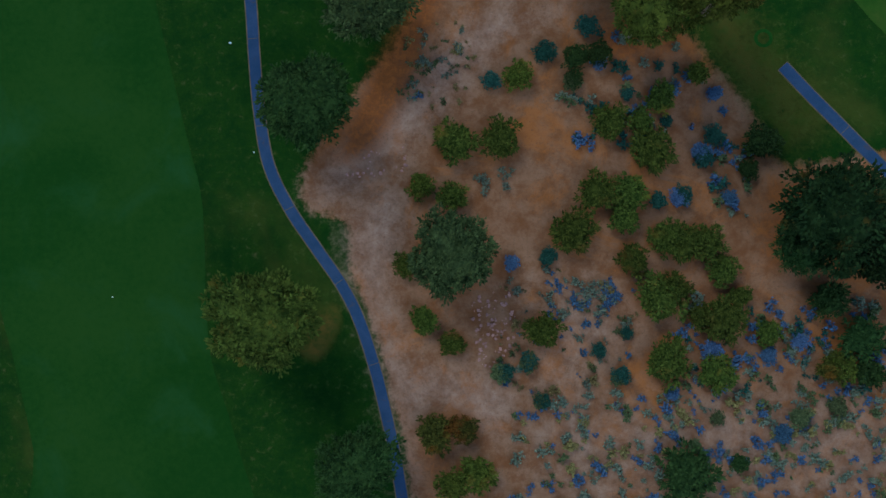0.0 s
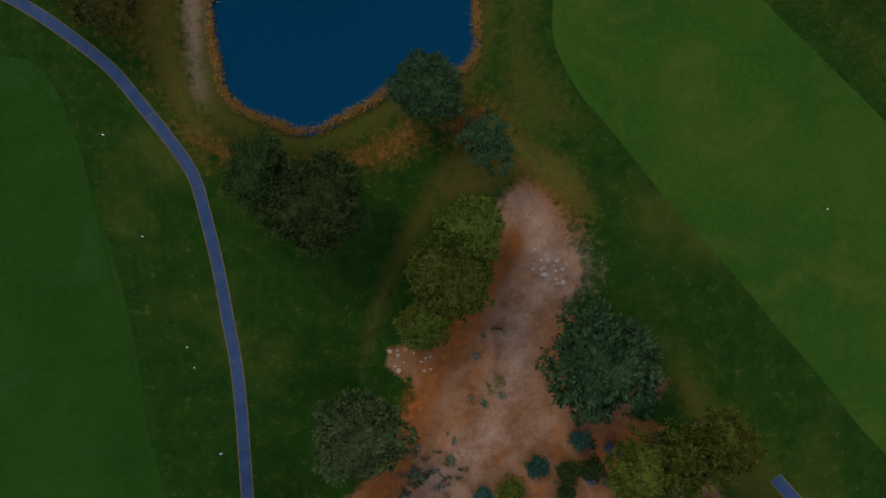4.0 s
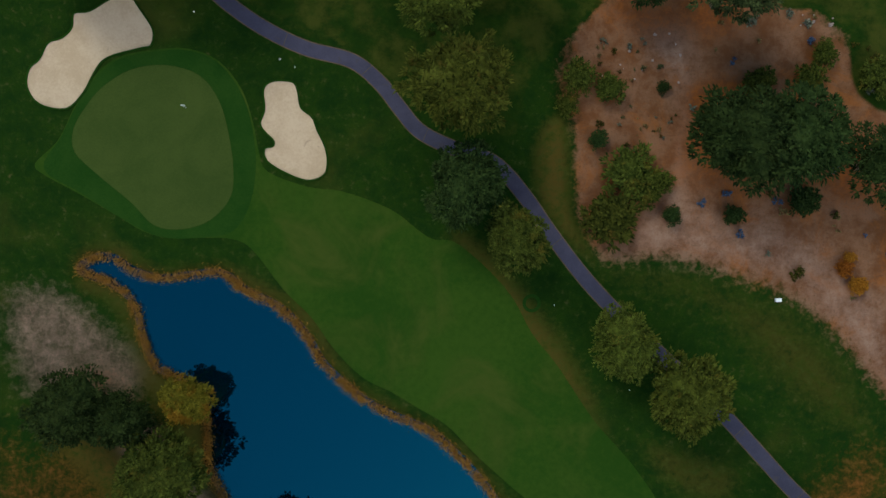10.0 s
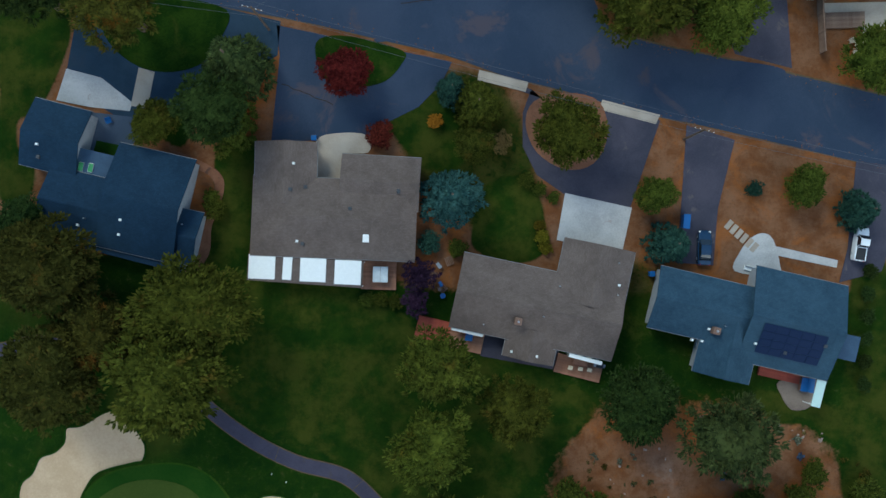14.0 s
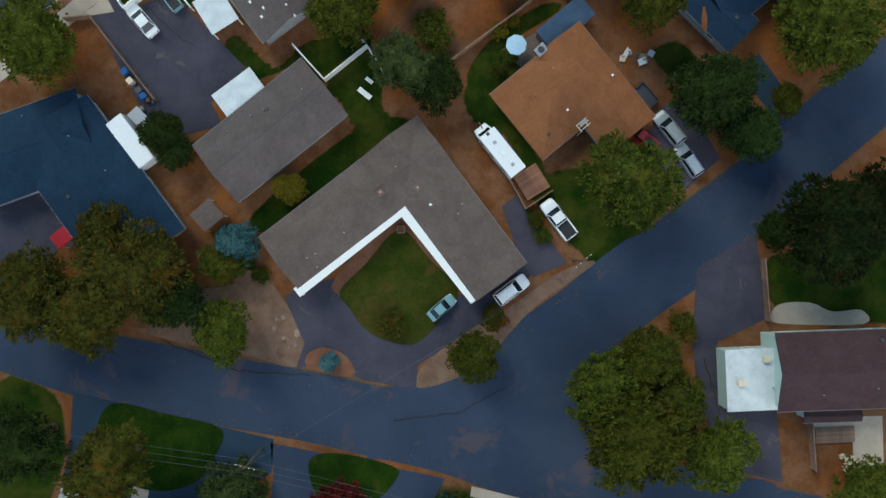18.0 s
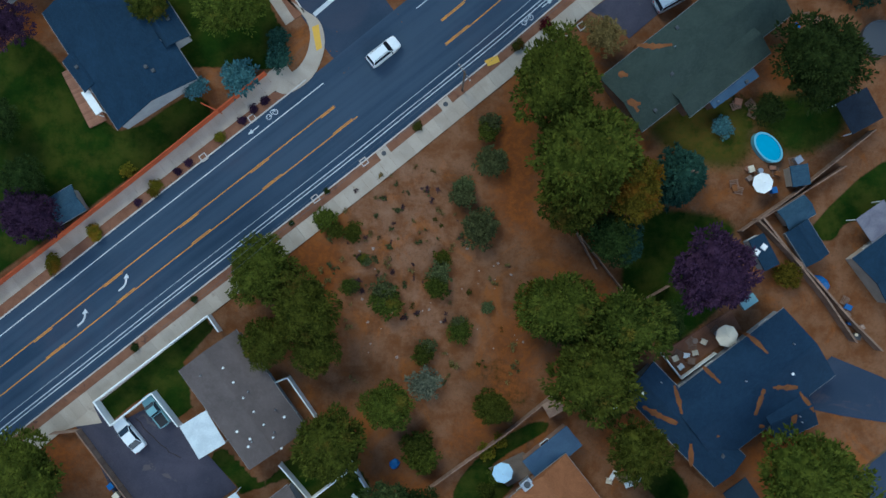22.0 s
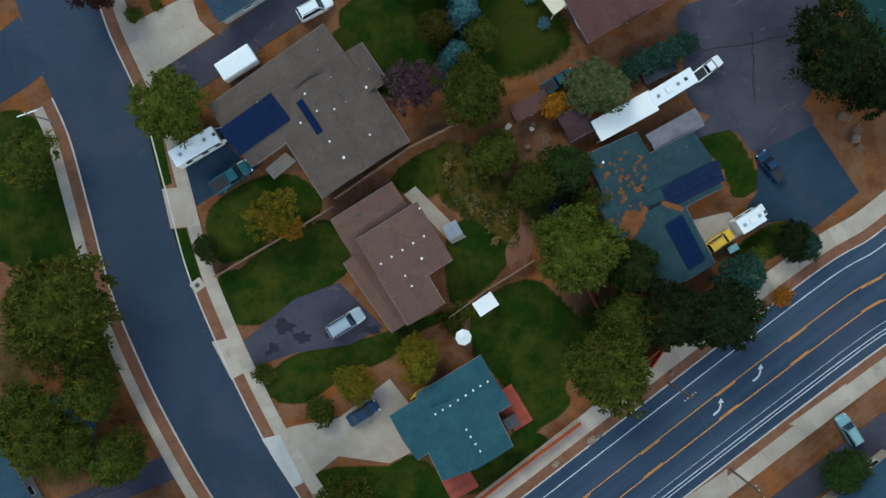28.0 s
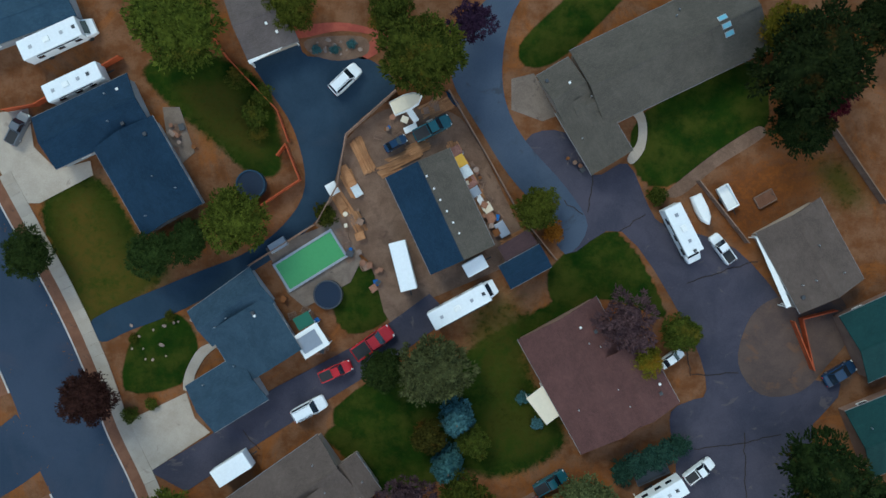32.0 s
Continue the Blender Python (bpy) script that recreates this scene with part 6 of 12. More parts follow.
cover('dry', [(-51.39, 127.65), (-46.17, 126.09), (-37.26, 120.75), (-35.07, 114.75), (-38.06, 114.03), (-45.46, 120.85)], 1.8, 0.9)
cover('dry', [(40.50, 106.67), (47.99, 110.30), (50.09, 102.09), (60.95, 93.05), (60.83, 85.63), (50.78, 98.37), (43.40, 102.17)], 4.0, 0.5)
cover('dry', [(4.90, 149.84), (9.37, 149.04), (19.66, 136.24), (24.03, 127.25), (19.57, 128.78), (12.22, 137.81)], 2.0, 0.7)
cover('dry', [(29.93, 122.71), (38.11, 121.13), (43.28, 118.09), (40.24, 113.66), (32.84, 116.72)], 2.0, 0.5)
cover('earth', [(22.19, 178.22), (25.21, 181.20), (35.70, 182.23), (49.15, 181.00), (53.63, 179.84), (58.07, 175.31), (73.02, 175.18), (72.39, 123.31), (62.02, 128.61), (55.39, 136.11), (50.22, 140.62), (42.78, 143.67), (33.85, 146.35), (25.63, 146.04), (23.04, 148.30), (21.21, 152.80), (20.89, 158.78), (20.57, 164.76), (19.89, 171.50)], 3.0, 1.0)
cover('pale', [(24.15, 147.55), (30.18, 152.73), (34.72, 158.67), (34.81, 167.64), (30.41, 176.66), (36.41, 178.11), (37.82, 169.86), (36.24, 161.64), (38.41, 154.15), (50.31, 149.58), (56.25, 146.54), (62.73, 139.03), (62.63, 130.09), (55.40, 136.85), (48.75, 143.62), (35.34, 145.96)], 2.5, 0.55)
cover('dry', [(23.38, 145.31), (33.85, 145.98), (42.78, 142.92), (50.21, 139.88), (57.59, 132.37), (60.46, 122.66), (50.07, 127.21), (39.00, 139.22), (27.84, 143.04)], 4.0, 0.5)
cover('dry', [(17.58, 164.79), (20.57, 164.76), (21.21, 152.80), (24.14, 146.05), (17.48, 152.83), (16.04, 159.57)], 1.5, 0.8)
cover('dry', [(-28.67, 186.14), (-22.70, 182.34), (-13.75, 177.02), (-9.27, 175.49), (-20.45, 182.33), (-24.16, 187.61)], 1.2, 0.7)
cover('lawn', [(-26.11, 204.28), (-20.04, 211.73), (-19.77, 198.97), (-5.15, 197.34), (0.83, 194.29), (3.77, 188.27), (10.52, 187.46), (23.99, 184.34), (21.70, 179.11), (-0.76, 183.81), (-3.68, 194.33), (-15.66, 197.43), (-20.98, 188.48), (-24.68, 194.51)], 0.8, 1.0)
cover('lawn', [(-20.40, 199.35), (-5.43, 197.74), (-0.98, 190.95), (3.51, 190.17), (16.97, 187.07), (24.43, 184.01), (24.40, 180.27), (19.87, 175.81), (15.32, 169.86), (12.27, 162.41), (-1.14, 169.99), (-11.57, 176.81), (-22.01, 183.63), (-23.41, 197.88)], 1.0, 1.0)
cover('lawn', [(9.93, 206.22), (12.23, 211.45), (16.74, 212.16), (18.96, 208.39), (18.91, 202.39), (14.39, 201.30), (9.91, 203.22)], 0.6, 1.0)
cover('lawn', [(-1.95, 221.34), (4.08, 223.54), (7.06, 221.26), (8.53, 216.74), (6.25, 213.76), (1.02, 216.81)], 0.8, 1.0)
cover('lawn', [(47.24, 184.14), (59.21, 181.04), (57.68, 177.30), (53.95, 179.58), (49.45, 180.00)], 0.6, 1.0)
cover('lawn', [(-24.52, 215.53), (-19.24, 217.73), (-20.12, 202.73), (-23.11, 204.25)], 0.5, 1.0)
cover('lawn', [(60.15, 199.78), (64.51, 200.49), (66.58, 168.23), (59.08, 168.30), (58.44, 178.79)], 1.0, 1.0)
cover('lawn', [(-52.54, 241.59), (-45.01, 239.99), (-43.56, 233.93), (-44.36, 229.41), (-48.22, 221.91), (-52.73, 223.47)], 0.6, 1.0)
cover('lawn', [(-31.61, 222.09), (-27.07, 222.42), (-28.64, 217.15), (-31.64, 218.70)], 0.5, 1.0)
cover('lawn', [(23.28, 266.41), (30.87, 269.35), (36.46, 263.24), (27.70, 256.53), (25.47, 259.58), (23.23, 261.88)], 0.4, 1.0)
cover('lawn', [(18.32, 265.51), (24.04, 268.44), (27.06, 268.39), (26.20, 262.36), (32.22, 260.75), (28.38, 257.03), (24.64, 259.36), (20.95, 264.71)], 0.4, 1.0)
cover('lawn', [(51.12, 257.02), (66.10, 258.36), (76.05, 256.73), (75.93, 247.67), (60.84, 248.60), (51.79, 250.21)], 0.5, 1.0)
cover('lawn', [(10.62, 280.01), (16.73, 283.32), (14.39, 279.19), (21.03, 269.63), (18.75, 268.53), (15.81, 273.87), (12.06, 275.45)], 0.4, 1.0)
cover('lawn', [(11.07, 282.25), (15.28, 287.50), (21.36, 291.23), (23.62, 290.46), (16.02, 285.61), (19.02, 282.94), (13.69, 278.45), (12.17, 277.70)], 0.4, 1.0)
cover('lawn', [(-36.48, 294.36), (-22.41, 305.21), (-21.28, 303.69), (-25.47, 299.19), (-24.00, 293.12), (-26.28, 291.63), (-29.66, 295.44), (-34.98, 291.32)], 0.25, 1, False)
cover('lawn', [(-21.41, 286.29), (-19.51, 287.41), (-15.00, 283.22), (-11.58, 285.46), (-9.70, 284.69), (-17.28, 281.73), (-18.03, 282.87)], 0.3, 1.0)
cover('lawn', [(-11.96, 285.84), (-3.63, 287.66), (-2.13, 285.76), (-8.21, 281.27)], 0.3, 1.0)
cover('lawn', [(-7.84, 280.89), (-2.51, 285.01), (-0.27, 282.34), (-0.68, 277.81), (1.57, 275.53), (-3.73, 274.81), (-5.96, 278.61)], 0.4, 1.0)
cover('lawn', [(-18.17, 263.61), (-5.24, 274.07), (1.58, 276.28), (2.32, 274.76), (-8.32, 266.55), (-15.92, 261.33)], 0.4, 0.9)
cover('lawn', [(35.67, 284.31), (39.46, 285.79), (42.45, 281.99), (40.16, 279.74)], 0.5, 1.0)
cover('lawn', [(58.69, 317.42), (68.47, 326.44), (73.89, 323.36), (68.40, 319.62), (63.24, 318.14), (61.70, 315.88)], 0.4, 1.0)
cover('lawn', [(35.15, 310.80), (40.50, 315.30), (44.21, 307.69), (50.29, 310.67), (43.42, 303.92), (38.10, 301.69)], 0.8, 0.8)
cover('lawn', [(-55.77, 329.59), (-48.26, 342.50), (-42.19, 339.49), (-34.19, 330.05), (-24.74, 335.01), (-21.70, 332.00), (-26.98, 328.19), (-49.62, 311.44), (-60.93, 303.83)], 0.6, 1.0)
cover('lawn', [(-27.08, 348.64), (-17.63, 352.47), (-14.19, 346.42), (-11.90, 342.64), (-12.64, 338.85), (-19.46, 338.82), (-24.76, 339.56), (-27.05, 342.58)], 0.4, 1.0)
cover('lawn', [(-31.75, 350.72), (-17.36, 352.32), (-13.54, 346.28), (-12.76, 341.74), (-21.08, 339.42), (-25.63, 339.39), (-27.94, 346.20)], 0.4, 1.0)
cover('lawn', [(-19.09, 392.45), (-8.48, 390.24), (-13.00, 386.43), (-17.54, 385.64)], 0.4, 1.0)
cover('lawn', [(-10.74, 380.35), (-3.16, 382.72), (3.66, 383.57), (1.42, 380.50), (-6.14, 376.60), (-11.44, 375.02)], 0.4, 1.0)
cover('lawn', [(-6.83, 365.26), (3.77, 366.45), (6.79, 367.98), (12.88, 362.71), (5.34, 356.23), (3.09, 353.19), (-3.76, 358.46)], 0.3, 1.0)
cover('lawn', [(14.38, 366.13), (20.41, 370.71), (22.68, 371.48), (24.96, 369.22), (15.15, 362.73)], 0.4, 1.0)
cover('lawn', [(14.28, 384.45), (17.25, 389.81), (24.06, 391.41), (29.49, 383.12), (24.27, 376.20), (19.70, 376.91)], 0.4, 1.0)
cover('lawn', [(-20.79, 400.73), (-13.26, 405.37), (-7.95, 404.67), (-6.00, 400.15), (-16.94, 393.95), (-19.98, 394.68)], 0.4, 1.0)
cover('lawn', [(-18.04, 390.15), (-5.62, 399.40), (-1.78, 394.89), (-3.26, 391.46), (-13.07, 385.65), (-16.87, 386.36)], 0.3, 1.0)
cover('lawn', [(3.42, 404.81), (8.68, 409.04), (12.49, 407.19), (8.75, 402.60)], 0.5, 1.0)
cover('lawn', [(11.83, 398.85), (17.89, 399.68), (19.10, 393.63), (12.72, 388.24), (11.15, 392.01)], 0.5, 1.0)
cover('lawn', [(-13.25, 377.11), (-11.73, 379.44), (-4.59, 382.10), (2.55, 384.25), (10.19, 387.17), (10.82, 386.05), (7.66, 384.58), (3.61, 380.93), (-2.50, 378.28), (-7.59, 374.87), (-11.69, 375.33)], 0.4, 1.0)
cover('lawn', [(15.71, 388.22), (24.04, 390.22), (28.64, 386.47), (29.47, 381.16), (27.24, 377.71), (28.03, 375.06), (24.27, 371.97), (19.71, 371.54), (18.86, 378.76), (15.04, 381.00)], 0.5, 0.9)
cover('lawn', [(49.76, 395.83), (52.00, 398.13), (56.14, 400.07), (58.83, 397.83), (55.84, 395.52), (52.07, 393.96)], 0.6, 0.8)
cover('lawn', [(-17.99, 390.39), (-12.93, 395.57), (-4.79, 399.26), (-2.70, 395.20), (-3.18, 392.63), (-6.71, 388.49), (-11.80, 385.96), (-15.90, 386.06)], 0.3, 0.9)
cover('rust', [(-55.52, 124.09), (-46.62, 118.76), (-38.44, 116.42), (-36.27, 109.69), (-40.09, 99.32), (-51.23, 102.43), (-55.66, 107.69)], 5.0, 0.45)
cover('dry', [(-41.73, 454.77), (-34.96, 456.38), (-30.42, 451.20), (-26.62, 446.01), (-33.39, 443.64), (-38.69, 445.81)], 1.5, 0.7)
cover('lawn', [(-52.99, 223.29), (-50.90, 222.52), (-50.78, 217.26), (-48.55, 214.99), (-49.33, 210.49), (-53.08, 210.52)], 0.8, 1.0)
cover('dry', [(9.43, 409.42), (13.97, 409.48), (19.34, 404.25), (20.59, 395.92), (17.92, 397.41), (14.85, 399.64), (10.27, 402.62)], 0.8, 1.0)
cover('lawn', [(-3.64, 427.39), (6.87, 433.55), (8.52, 422.26), (3.26, 419.18), (-0.58, 423.66)], 0.4, 1.0)
cover('lawn', [(-4.38, 424.69), (6.22, 430.22), (16.00, 436.48), (26.48, 442.72), (27.28, 440.45), (19.83, 434.25), (16.23, 421.93), (4.11, 415.57), (-2.83, 421.63)], 0.6, 0.85)
cover('lawn', [(24.90, 446.48), (33.83, 451.89), (40.87, 440.65), (36.31, 442.10), (31.01, 442.78), (27.28, 440.45)], 0.4, 1.0)
cover('lawn', [(44.25, 411.36), (48.01, 413.29), (53.06, 405.41), (49.69, 403.10), (48.11, 406.86)], 0.3, 1.0)
cover('lawn', [(-53.44, 410.94), (-43.61, 412.19), (-38.17, 393.70), (-47.27, 392.83), (-56.40, 398.03)], 0.3, 1.0)
cover('lawn', [(-3.04, 445.32), (0.72, 447.26), (3.79, 443.14), (3.08, 439.33), (-1.46, 437.74), (-3.76, 440.75)], 0.4, 1.0)
cover('lawn', [(-30.33, 437.31), (-25.01, 440.06), (-21.96, 435.91), (-24.23, 430.52), (-31.86, 429.64)], 0.5, 1.0)
cover('lawn', [(-42.81, 453.82), (-35.99, 458.44), (-30.32, 449.47), (-33.37, 442.60), (-37.92, 443.29)], 0.4, 0.6)
cover('dry', [(-42.43, 453.83), (-37.12, 456.92), (-31.08, 448.70), (-26.53, 446.49), (-33.37, 442.60), (-37.16, 444.06)], 0.9, 0.55)
cover('lawn', [(-29.56, 472.73), (-22.06, 475.06), (-13.03, 470.71), (-10.71, 459.54), (-15.23, 458.72), (-19.77, 463.16), (-25.80, 467.56)], 0.6, 0.7)
cover('lawn', [(20.59, 476.35), (26.45, 482.33), (30.85, 485.33), (37.50, 486.88), (27.33, 475.70), (22.14, 473.40)], 0.5, 1.0)
cover('lawn', [(37.21, 467.66), (51.21, 474.52), (53.60, 469.36), (52.24, 464.88), (40.44, 457.99), (35.87, 460.92)], 0.4, 1.0)
cover('earth', [(44.17, 458.79), (59.71, 464.98), (69.50, 458.40), (64.59, 453.08), (60.71, 457.15), (51.86, 452.15), (48.79, 454.36)], 1.2, 1.0)
cover('lawn', [(-36.91, 238.10), (-23.35, 235.23), (-23.41, 231.46), (-37.76, 231.70)], 0.4, 1.0)
cover('lawn', [(3.60, 425.65), (7.32, 429.49), (19.33, 434.22), (23.16, 431.27), (27.85, 423.79), (19.62, 418.34), (12.02, 419.73), (4.42, 421.12)], 1.5, 0.75)
cover('dry', [(14.91, 427.35), (20.89, 431.23), (27.07, 424.53), (22.62, 419.91), (16.55, 420.57)], 2.0, 0.5)
cover('lawn', [(30.16, 389.96), (38.62, 382.46), (31.87, 376.29), (27.24, 380.81)], 1.5, 0.6)
cover('lawn', [(19.31, 406.52), (29.94, 405.13), (30.07, 396.04), (22.48, 396.70)], 2.0, 0.5)
cover('lawn', [(-49.36, 386.98), (-32.69, 386.32), (-31.13, 376.48), (-26.53, 367.42), (-34.09, 363.59), (-43.17, 361.27), (-49.27, 370.32)], 2.5, 0.45)
cover('lawn', [(19.48, 267.01), (24.05, 269.20), (30.08, 268.34), (31.47, 260.76), (26.12, 257.83), (20.92, 263.20)], 0.8, 0.8)
cover('lawn', [(25.30, 245.98), (38.17, 248.10), (41.78, 234.46), (31.89, 228.54), (25.93, 234.65)], 2.5, 0.5)
cover('lawn', [(16.16, 301.87), (22.15, 295.01), (17.57, 290.51), (13.07, 294.33)], 2.0, 0.4)
cover('lawn', [(35.90, 319.36), (45.74, 319.39), (48.78, 316.38), (41.23, 310.29), (35.19, 305.73), (32.90, 310.26)], 1.2, 0.7)
cover('lawn', [(47.96, 334.55), (62.35, 336.88), (63.88, 330.07), (56.32, 326.25), (51.01, 330.77)], 2.0, 0.6)
cover('dry', [(36.61, 331.47), (47.20, 335.30), (51.01, 329.26), (47.99, 325.46), (41.17, 326.95)], 2.0, 0.8)
cover('lawn', [(-37.35, 258.87), (-16.97, 257.03), (-18.58, 251.01), (-25.43, 247.34), (-34.50, 247.49), (-40.48, 251.37)], 2.5, 0.4)
cover('lawn', [(26.41, 202.32), (35.40, 200.74), (33.06, 191.01), (29.28, 188.04)], 2.0, 0.5)
cover('lawn', [(5.61, 227.28), (14.60, 224.95), (18.99, 211.39), (11.42, 204.70), (2.47, 211.54), (-0.46, 219.07)], 1.5, 0.55)
cover('dry', [(-25.80, 470.55), (-19.04, 472.12), (-13.77, 467.72), (-12.22, 460.26), (-18.25, 461.68), (-22.78, 465.36)], 2.0, 0.6)
cover('dry', [(-18.83, 393.17), (-6.39, 400.90), (-3.31, 396.39), (-10.82, 388.71)], 2.5, 0.35)
cover('dry', [(13.44, 440.62), (19.40, 444.48), (24.06, 437.77), (21.99, 427.14), (15.13, 430.06)], 2.5, 0.5)
cover('rust', [(-4.4, 47.0), (-10.5, 35.2), (-13.6, 28.6), (-13.6, 24.9), (-9.2, 26.3), (-6.1, 31.4), (-3.1, 37.3), (1.6, 49.9), (5.4, 55.0), (7.7, 59.5), (3.2, 59.6), (-0.6, 53.7)], 1.6, 0.8)
cover('rust', [(10.2, 70.2), (12.3, 67.2), (5.9, 58.0), (2.1, 52.5), (0.3, 55.9), (6.7, 64.0)], 1.2, 0.85)
cover('rust', [(-12.1, 316.1), (-4.5, 315.7), (-4.1, 307.0), (-6.0, 302.4), (-11.3, 311.5)], 2.0, 0.8)
cover('rust', [(15.1, 332.8), (22.7, 334.4), (22.8, 319.2), (25.8, 313.9), (33.4, 308.6), (30.4, 305.6), (22.8, 314.7), (17.1, 317.7), (15.2, 325.2)], 2.2, 0.8)
cover('rust', [(16.8, 305.6), (22.8, 307.1), (22.8, 298.0), (15.3, 287.4), (9.2, 288.1), (13.8, 294.9)], 2.2, 0.7)
cover('rust', [(36.3, 169.9), (45.3, 170.9), (45.6, 165.7), (37.0, 163.9)], 1.8, 0.8)
cover('rust', [(24.5, 181.2), (35.7, 181.1), (37.9, 176.6), (29.6, 175.9)], 2.0, 0.6)
cover('pale', [(37.0, 174.7), (36.3, 169.1), (35.2, 163.2), (34.7, 158.7), (35.1, 154.2), (38.4, 149.3), (39.0, 149.7), (35.7, 154.6), (35.5, 158.7), (36.0, 163.1), (37.0, 169.1), (37.6, 174.7)], 0.8, 0.7)
cover('pale', [(30.2, 151.6), (50.3, 150.3), (56.2, 142.1), (62.7, 135.3), (62.7, 139.0), (53.3, 148.8), (48.9, 152.6), (31.7, 153.1)], 3.0, 0.3)
cover('pale', [(-3.0, 325.2), (7.6, 327.5), (10.6, 319.2), (9.9, 302.5), (-1.4, 305.5), (-4.5, 316.1)], 2.5, 0.25)
cover('rust', [(-55.9, 115.7), (-49.2, 124.6), (-46.2, 127.6), (-31.2, 127.4), (-33.6, 115.5), (-31.4, 102.8), (-29.4, 85.6), (-33.9, 82.7), (-41.2, 94.7), (-51.5, 103.0), (-56.0, 105.3)], 5.0, 0.42)
cover('pale', [(-34.2, 124.5), (-30.2, 117.7), (-26.1, 112.4), (-24.7, 107.2), (-28.5, 102.7), (-29.7, 93.1), (-29.0, 87.1), (-31.2, 88.6), (-32.2, 99.1), (-32.9, 108.8), (-37.3, 115.5), (-41.0, 126.0), (-43.2, 127.5), (-38.7, 127.5)], 2.0, 0.75)
cover('rust', [(39.2, 101.9), (43.8, 107.8), (51.3, 115.2), (61.0, 121.8), (60.7, 108.4), (48.2, 104.0)], 4.0, 0.55)
cover('rust', [(0.4, 85.3), (7.8, 86.7), (13.7, 79.2), (19.5, 74.7), (18.7, 67.3), (10.6, 75.5), (3.3, 79.3)], 3.0, 0.6)
cover('rust', [(-33.8, 85.7), (-24.9, 82.6), (-19.0, 79.6), (-8.6, 82.4), (-2.6, 85.3), (0.3, 80.8), (-8.7, 76.5), (-20.5, 75.9), (-31.6, 79.7)], 2.5, 0.5)
cover('dry', [(-41.7, 454.0), (-35.7, 457.5), (-30.4, 447.4), (-25.9, 445.3), (-36.4, 436.8), (-40.2, 443.5)], 3.0, 0.8)
cover('rust', [(46.4, 458.1), (56.8, 463.4), (64.3, 462.8), (69.5, 458.4), (69.6, 456.1), (60.0, 457.1), (52.6, 451.4), (49.7, 449.9)], 2.0, 0.75)
cover('dry', [(59.1, 461.2), (64.3, 462.1), (67.5, 456.1), (63.0, 455.3)], 2.5, 0.6)
cover('rust', [(-37.3, 379.3), (-27.4, 375.6), (-26.6, 368.0), (-33.4, 369.4), (-41.1, 375.4), (-44.1, 378.4)], 2.0, 0.65)
hollow(POND, 0.9, 3.0)
WATERLINE = smoothed(POND, True, 3)
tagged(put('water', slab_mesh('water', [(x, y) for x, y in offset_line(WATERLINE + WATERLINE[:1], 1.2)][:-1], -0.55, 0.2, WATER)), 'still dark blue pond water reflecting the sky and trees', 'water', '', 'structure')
reeds(offset_line(WATERLINE + WATERLINE[:1], 0.25), 2600, 5, 0.55, 0.17)
sheet('fairway', [(-23.87, -25.39), (-25.29, -18.35), (-26.72, -13.87), (-28.88, -6.61), (-30.69, -0.77), (-31.40, 6.54), (-31.59, 14.63), (-32.09, 21.28), (-33.92, 28.74), (-36.14, 38.49), (-37.99, 46.81), (-39.32, 55.79), (-41.48, 64.73), (-43.67, 72.21), (-45.86, 79.73), (-45.91, 79.89), (-48.68, 87.35), (-51.63, 91.99), (-56.09, 93.38), (-62.05, 92.71), (-71.88, 80.14), (-68.15, 42.97), (-60.62, 17.28), (-58.32, 6.56), (-56.06, -1.88), (-53.80, -12.08), (-51.91, -23.64)], 0.03, DARKTURF, 'mown light green fairway beside a cart path', 'fairway')
sheet('fairway', [(-49.78, 160.10), (-46.77, 163.07), (-44.50, 167.54), (-41.86, 171.64), (-38.48, 174.08), (-33.98, 174.94), (-29.48, 175.06), (-25.38, 173.37), (-22.41, 169.61), (-20.94, 165.10), (-20.22, 161.36), (-19.11, 158.73), (-13.89, 156.67), (-9.41, 156.03), (-4.94, 154.50), (-1.96, 152.98), (1.01, 150.57), (2.87, 149.51), (5.49, 149.19), (9.20, 146.17), (12.90, 142.04), (15.10, 137.92), (16.32, 136.02), (19.26, 132.25), (23.64, 125.49), (28.77, 119.46), (33.88, 111.95), (38.99, 105.20), (44.10, 99.19), (49.96, 93.18), (55.81, 87.17), (63.12, 79.67)] + [(69.44, 74.14), (68.12, 33.39), (57.99, 40.17), (50.13, 49.90), (45.11, 55.90), (37.92, 64.94), (30.69, 73.27), (23.08, 83.13), (19.42, 87.60), (16.52, 93.57), (16.22, 98.78), (17.42, 105.46), (17.86, 110.66), (15.30, 114.41), (11.99, 117.43), (7.94, 121.21), (4.26, 124.98), (0.56, 127.26), (-3.14, 129.54), (-6.84, 131.45), (-10.53, 135.23), (-13.47, 139.38), (-17.16, 143.16), (-21.05, 148.28), (-23.66, 149.80), (-27.40, 150.05), (-31.88, 150.01), (-35.62, 151.01), (-39.34, 153.29), (-44.56, 156.32), (-48.67, 158.60)], 0.03, FAIRWAY, 'mown bright green fairway running along the pond', 'fairway')
sheet('collar', [(-48.66, 159.34), (-46.40, 163.44), (-44.35, 167.54), (-41.64, 171.41), (-38.33, 173.86), (-33.98, 174.72), (-29.49, 174.83), (-25.60, 173.23), (-22.63, 169.46), (-21.17, 165.10), (-20.60, 159.86), (-21.39, 154.64), (-23.65, 150.92), (-28.15, 150.06), (-33.38, 150.25), (-37.85, 152.38), (-43.82, 156.16)], 0.045, COLLAR, 'mown collar of turf round the putting green', 'turf')
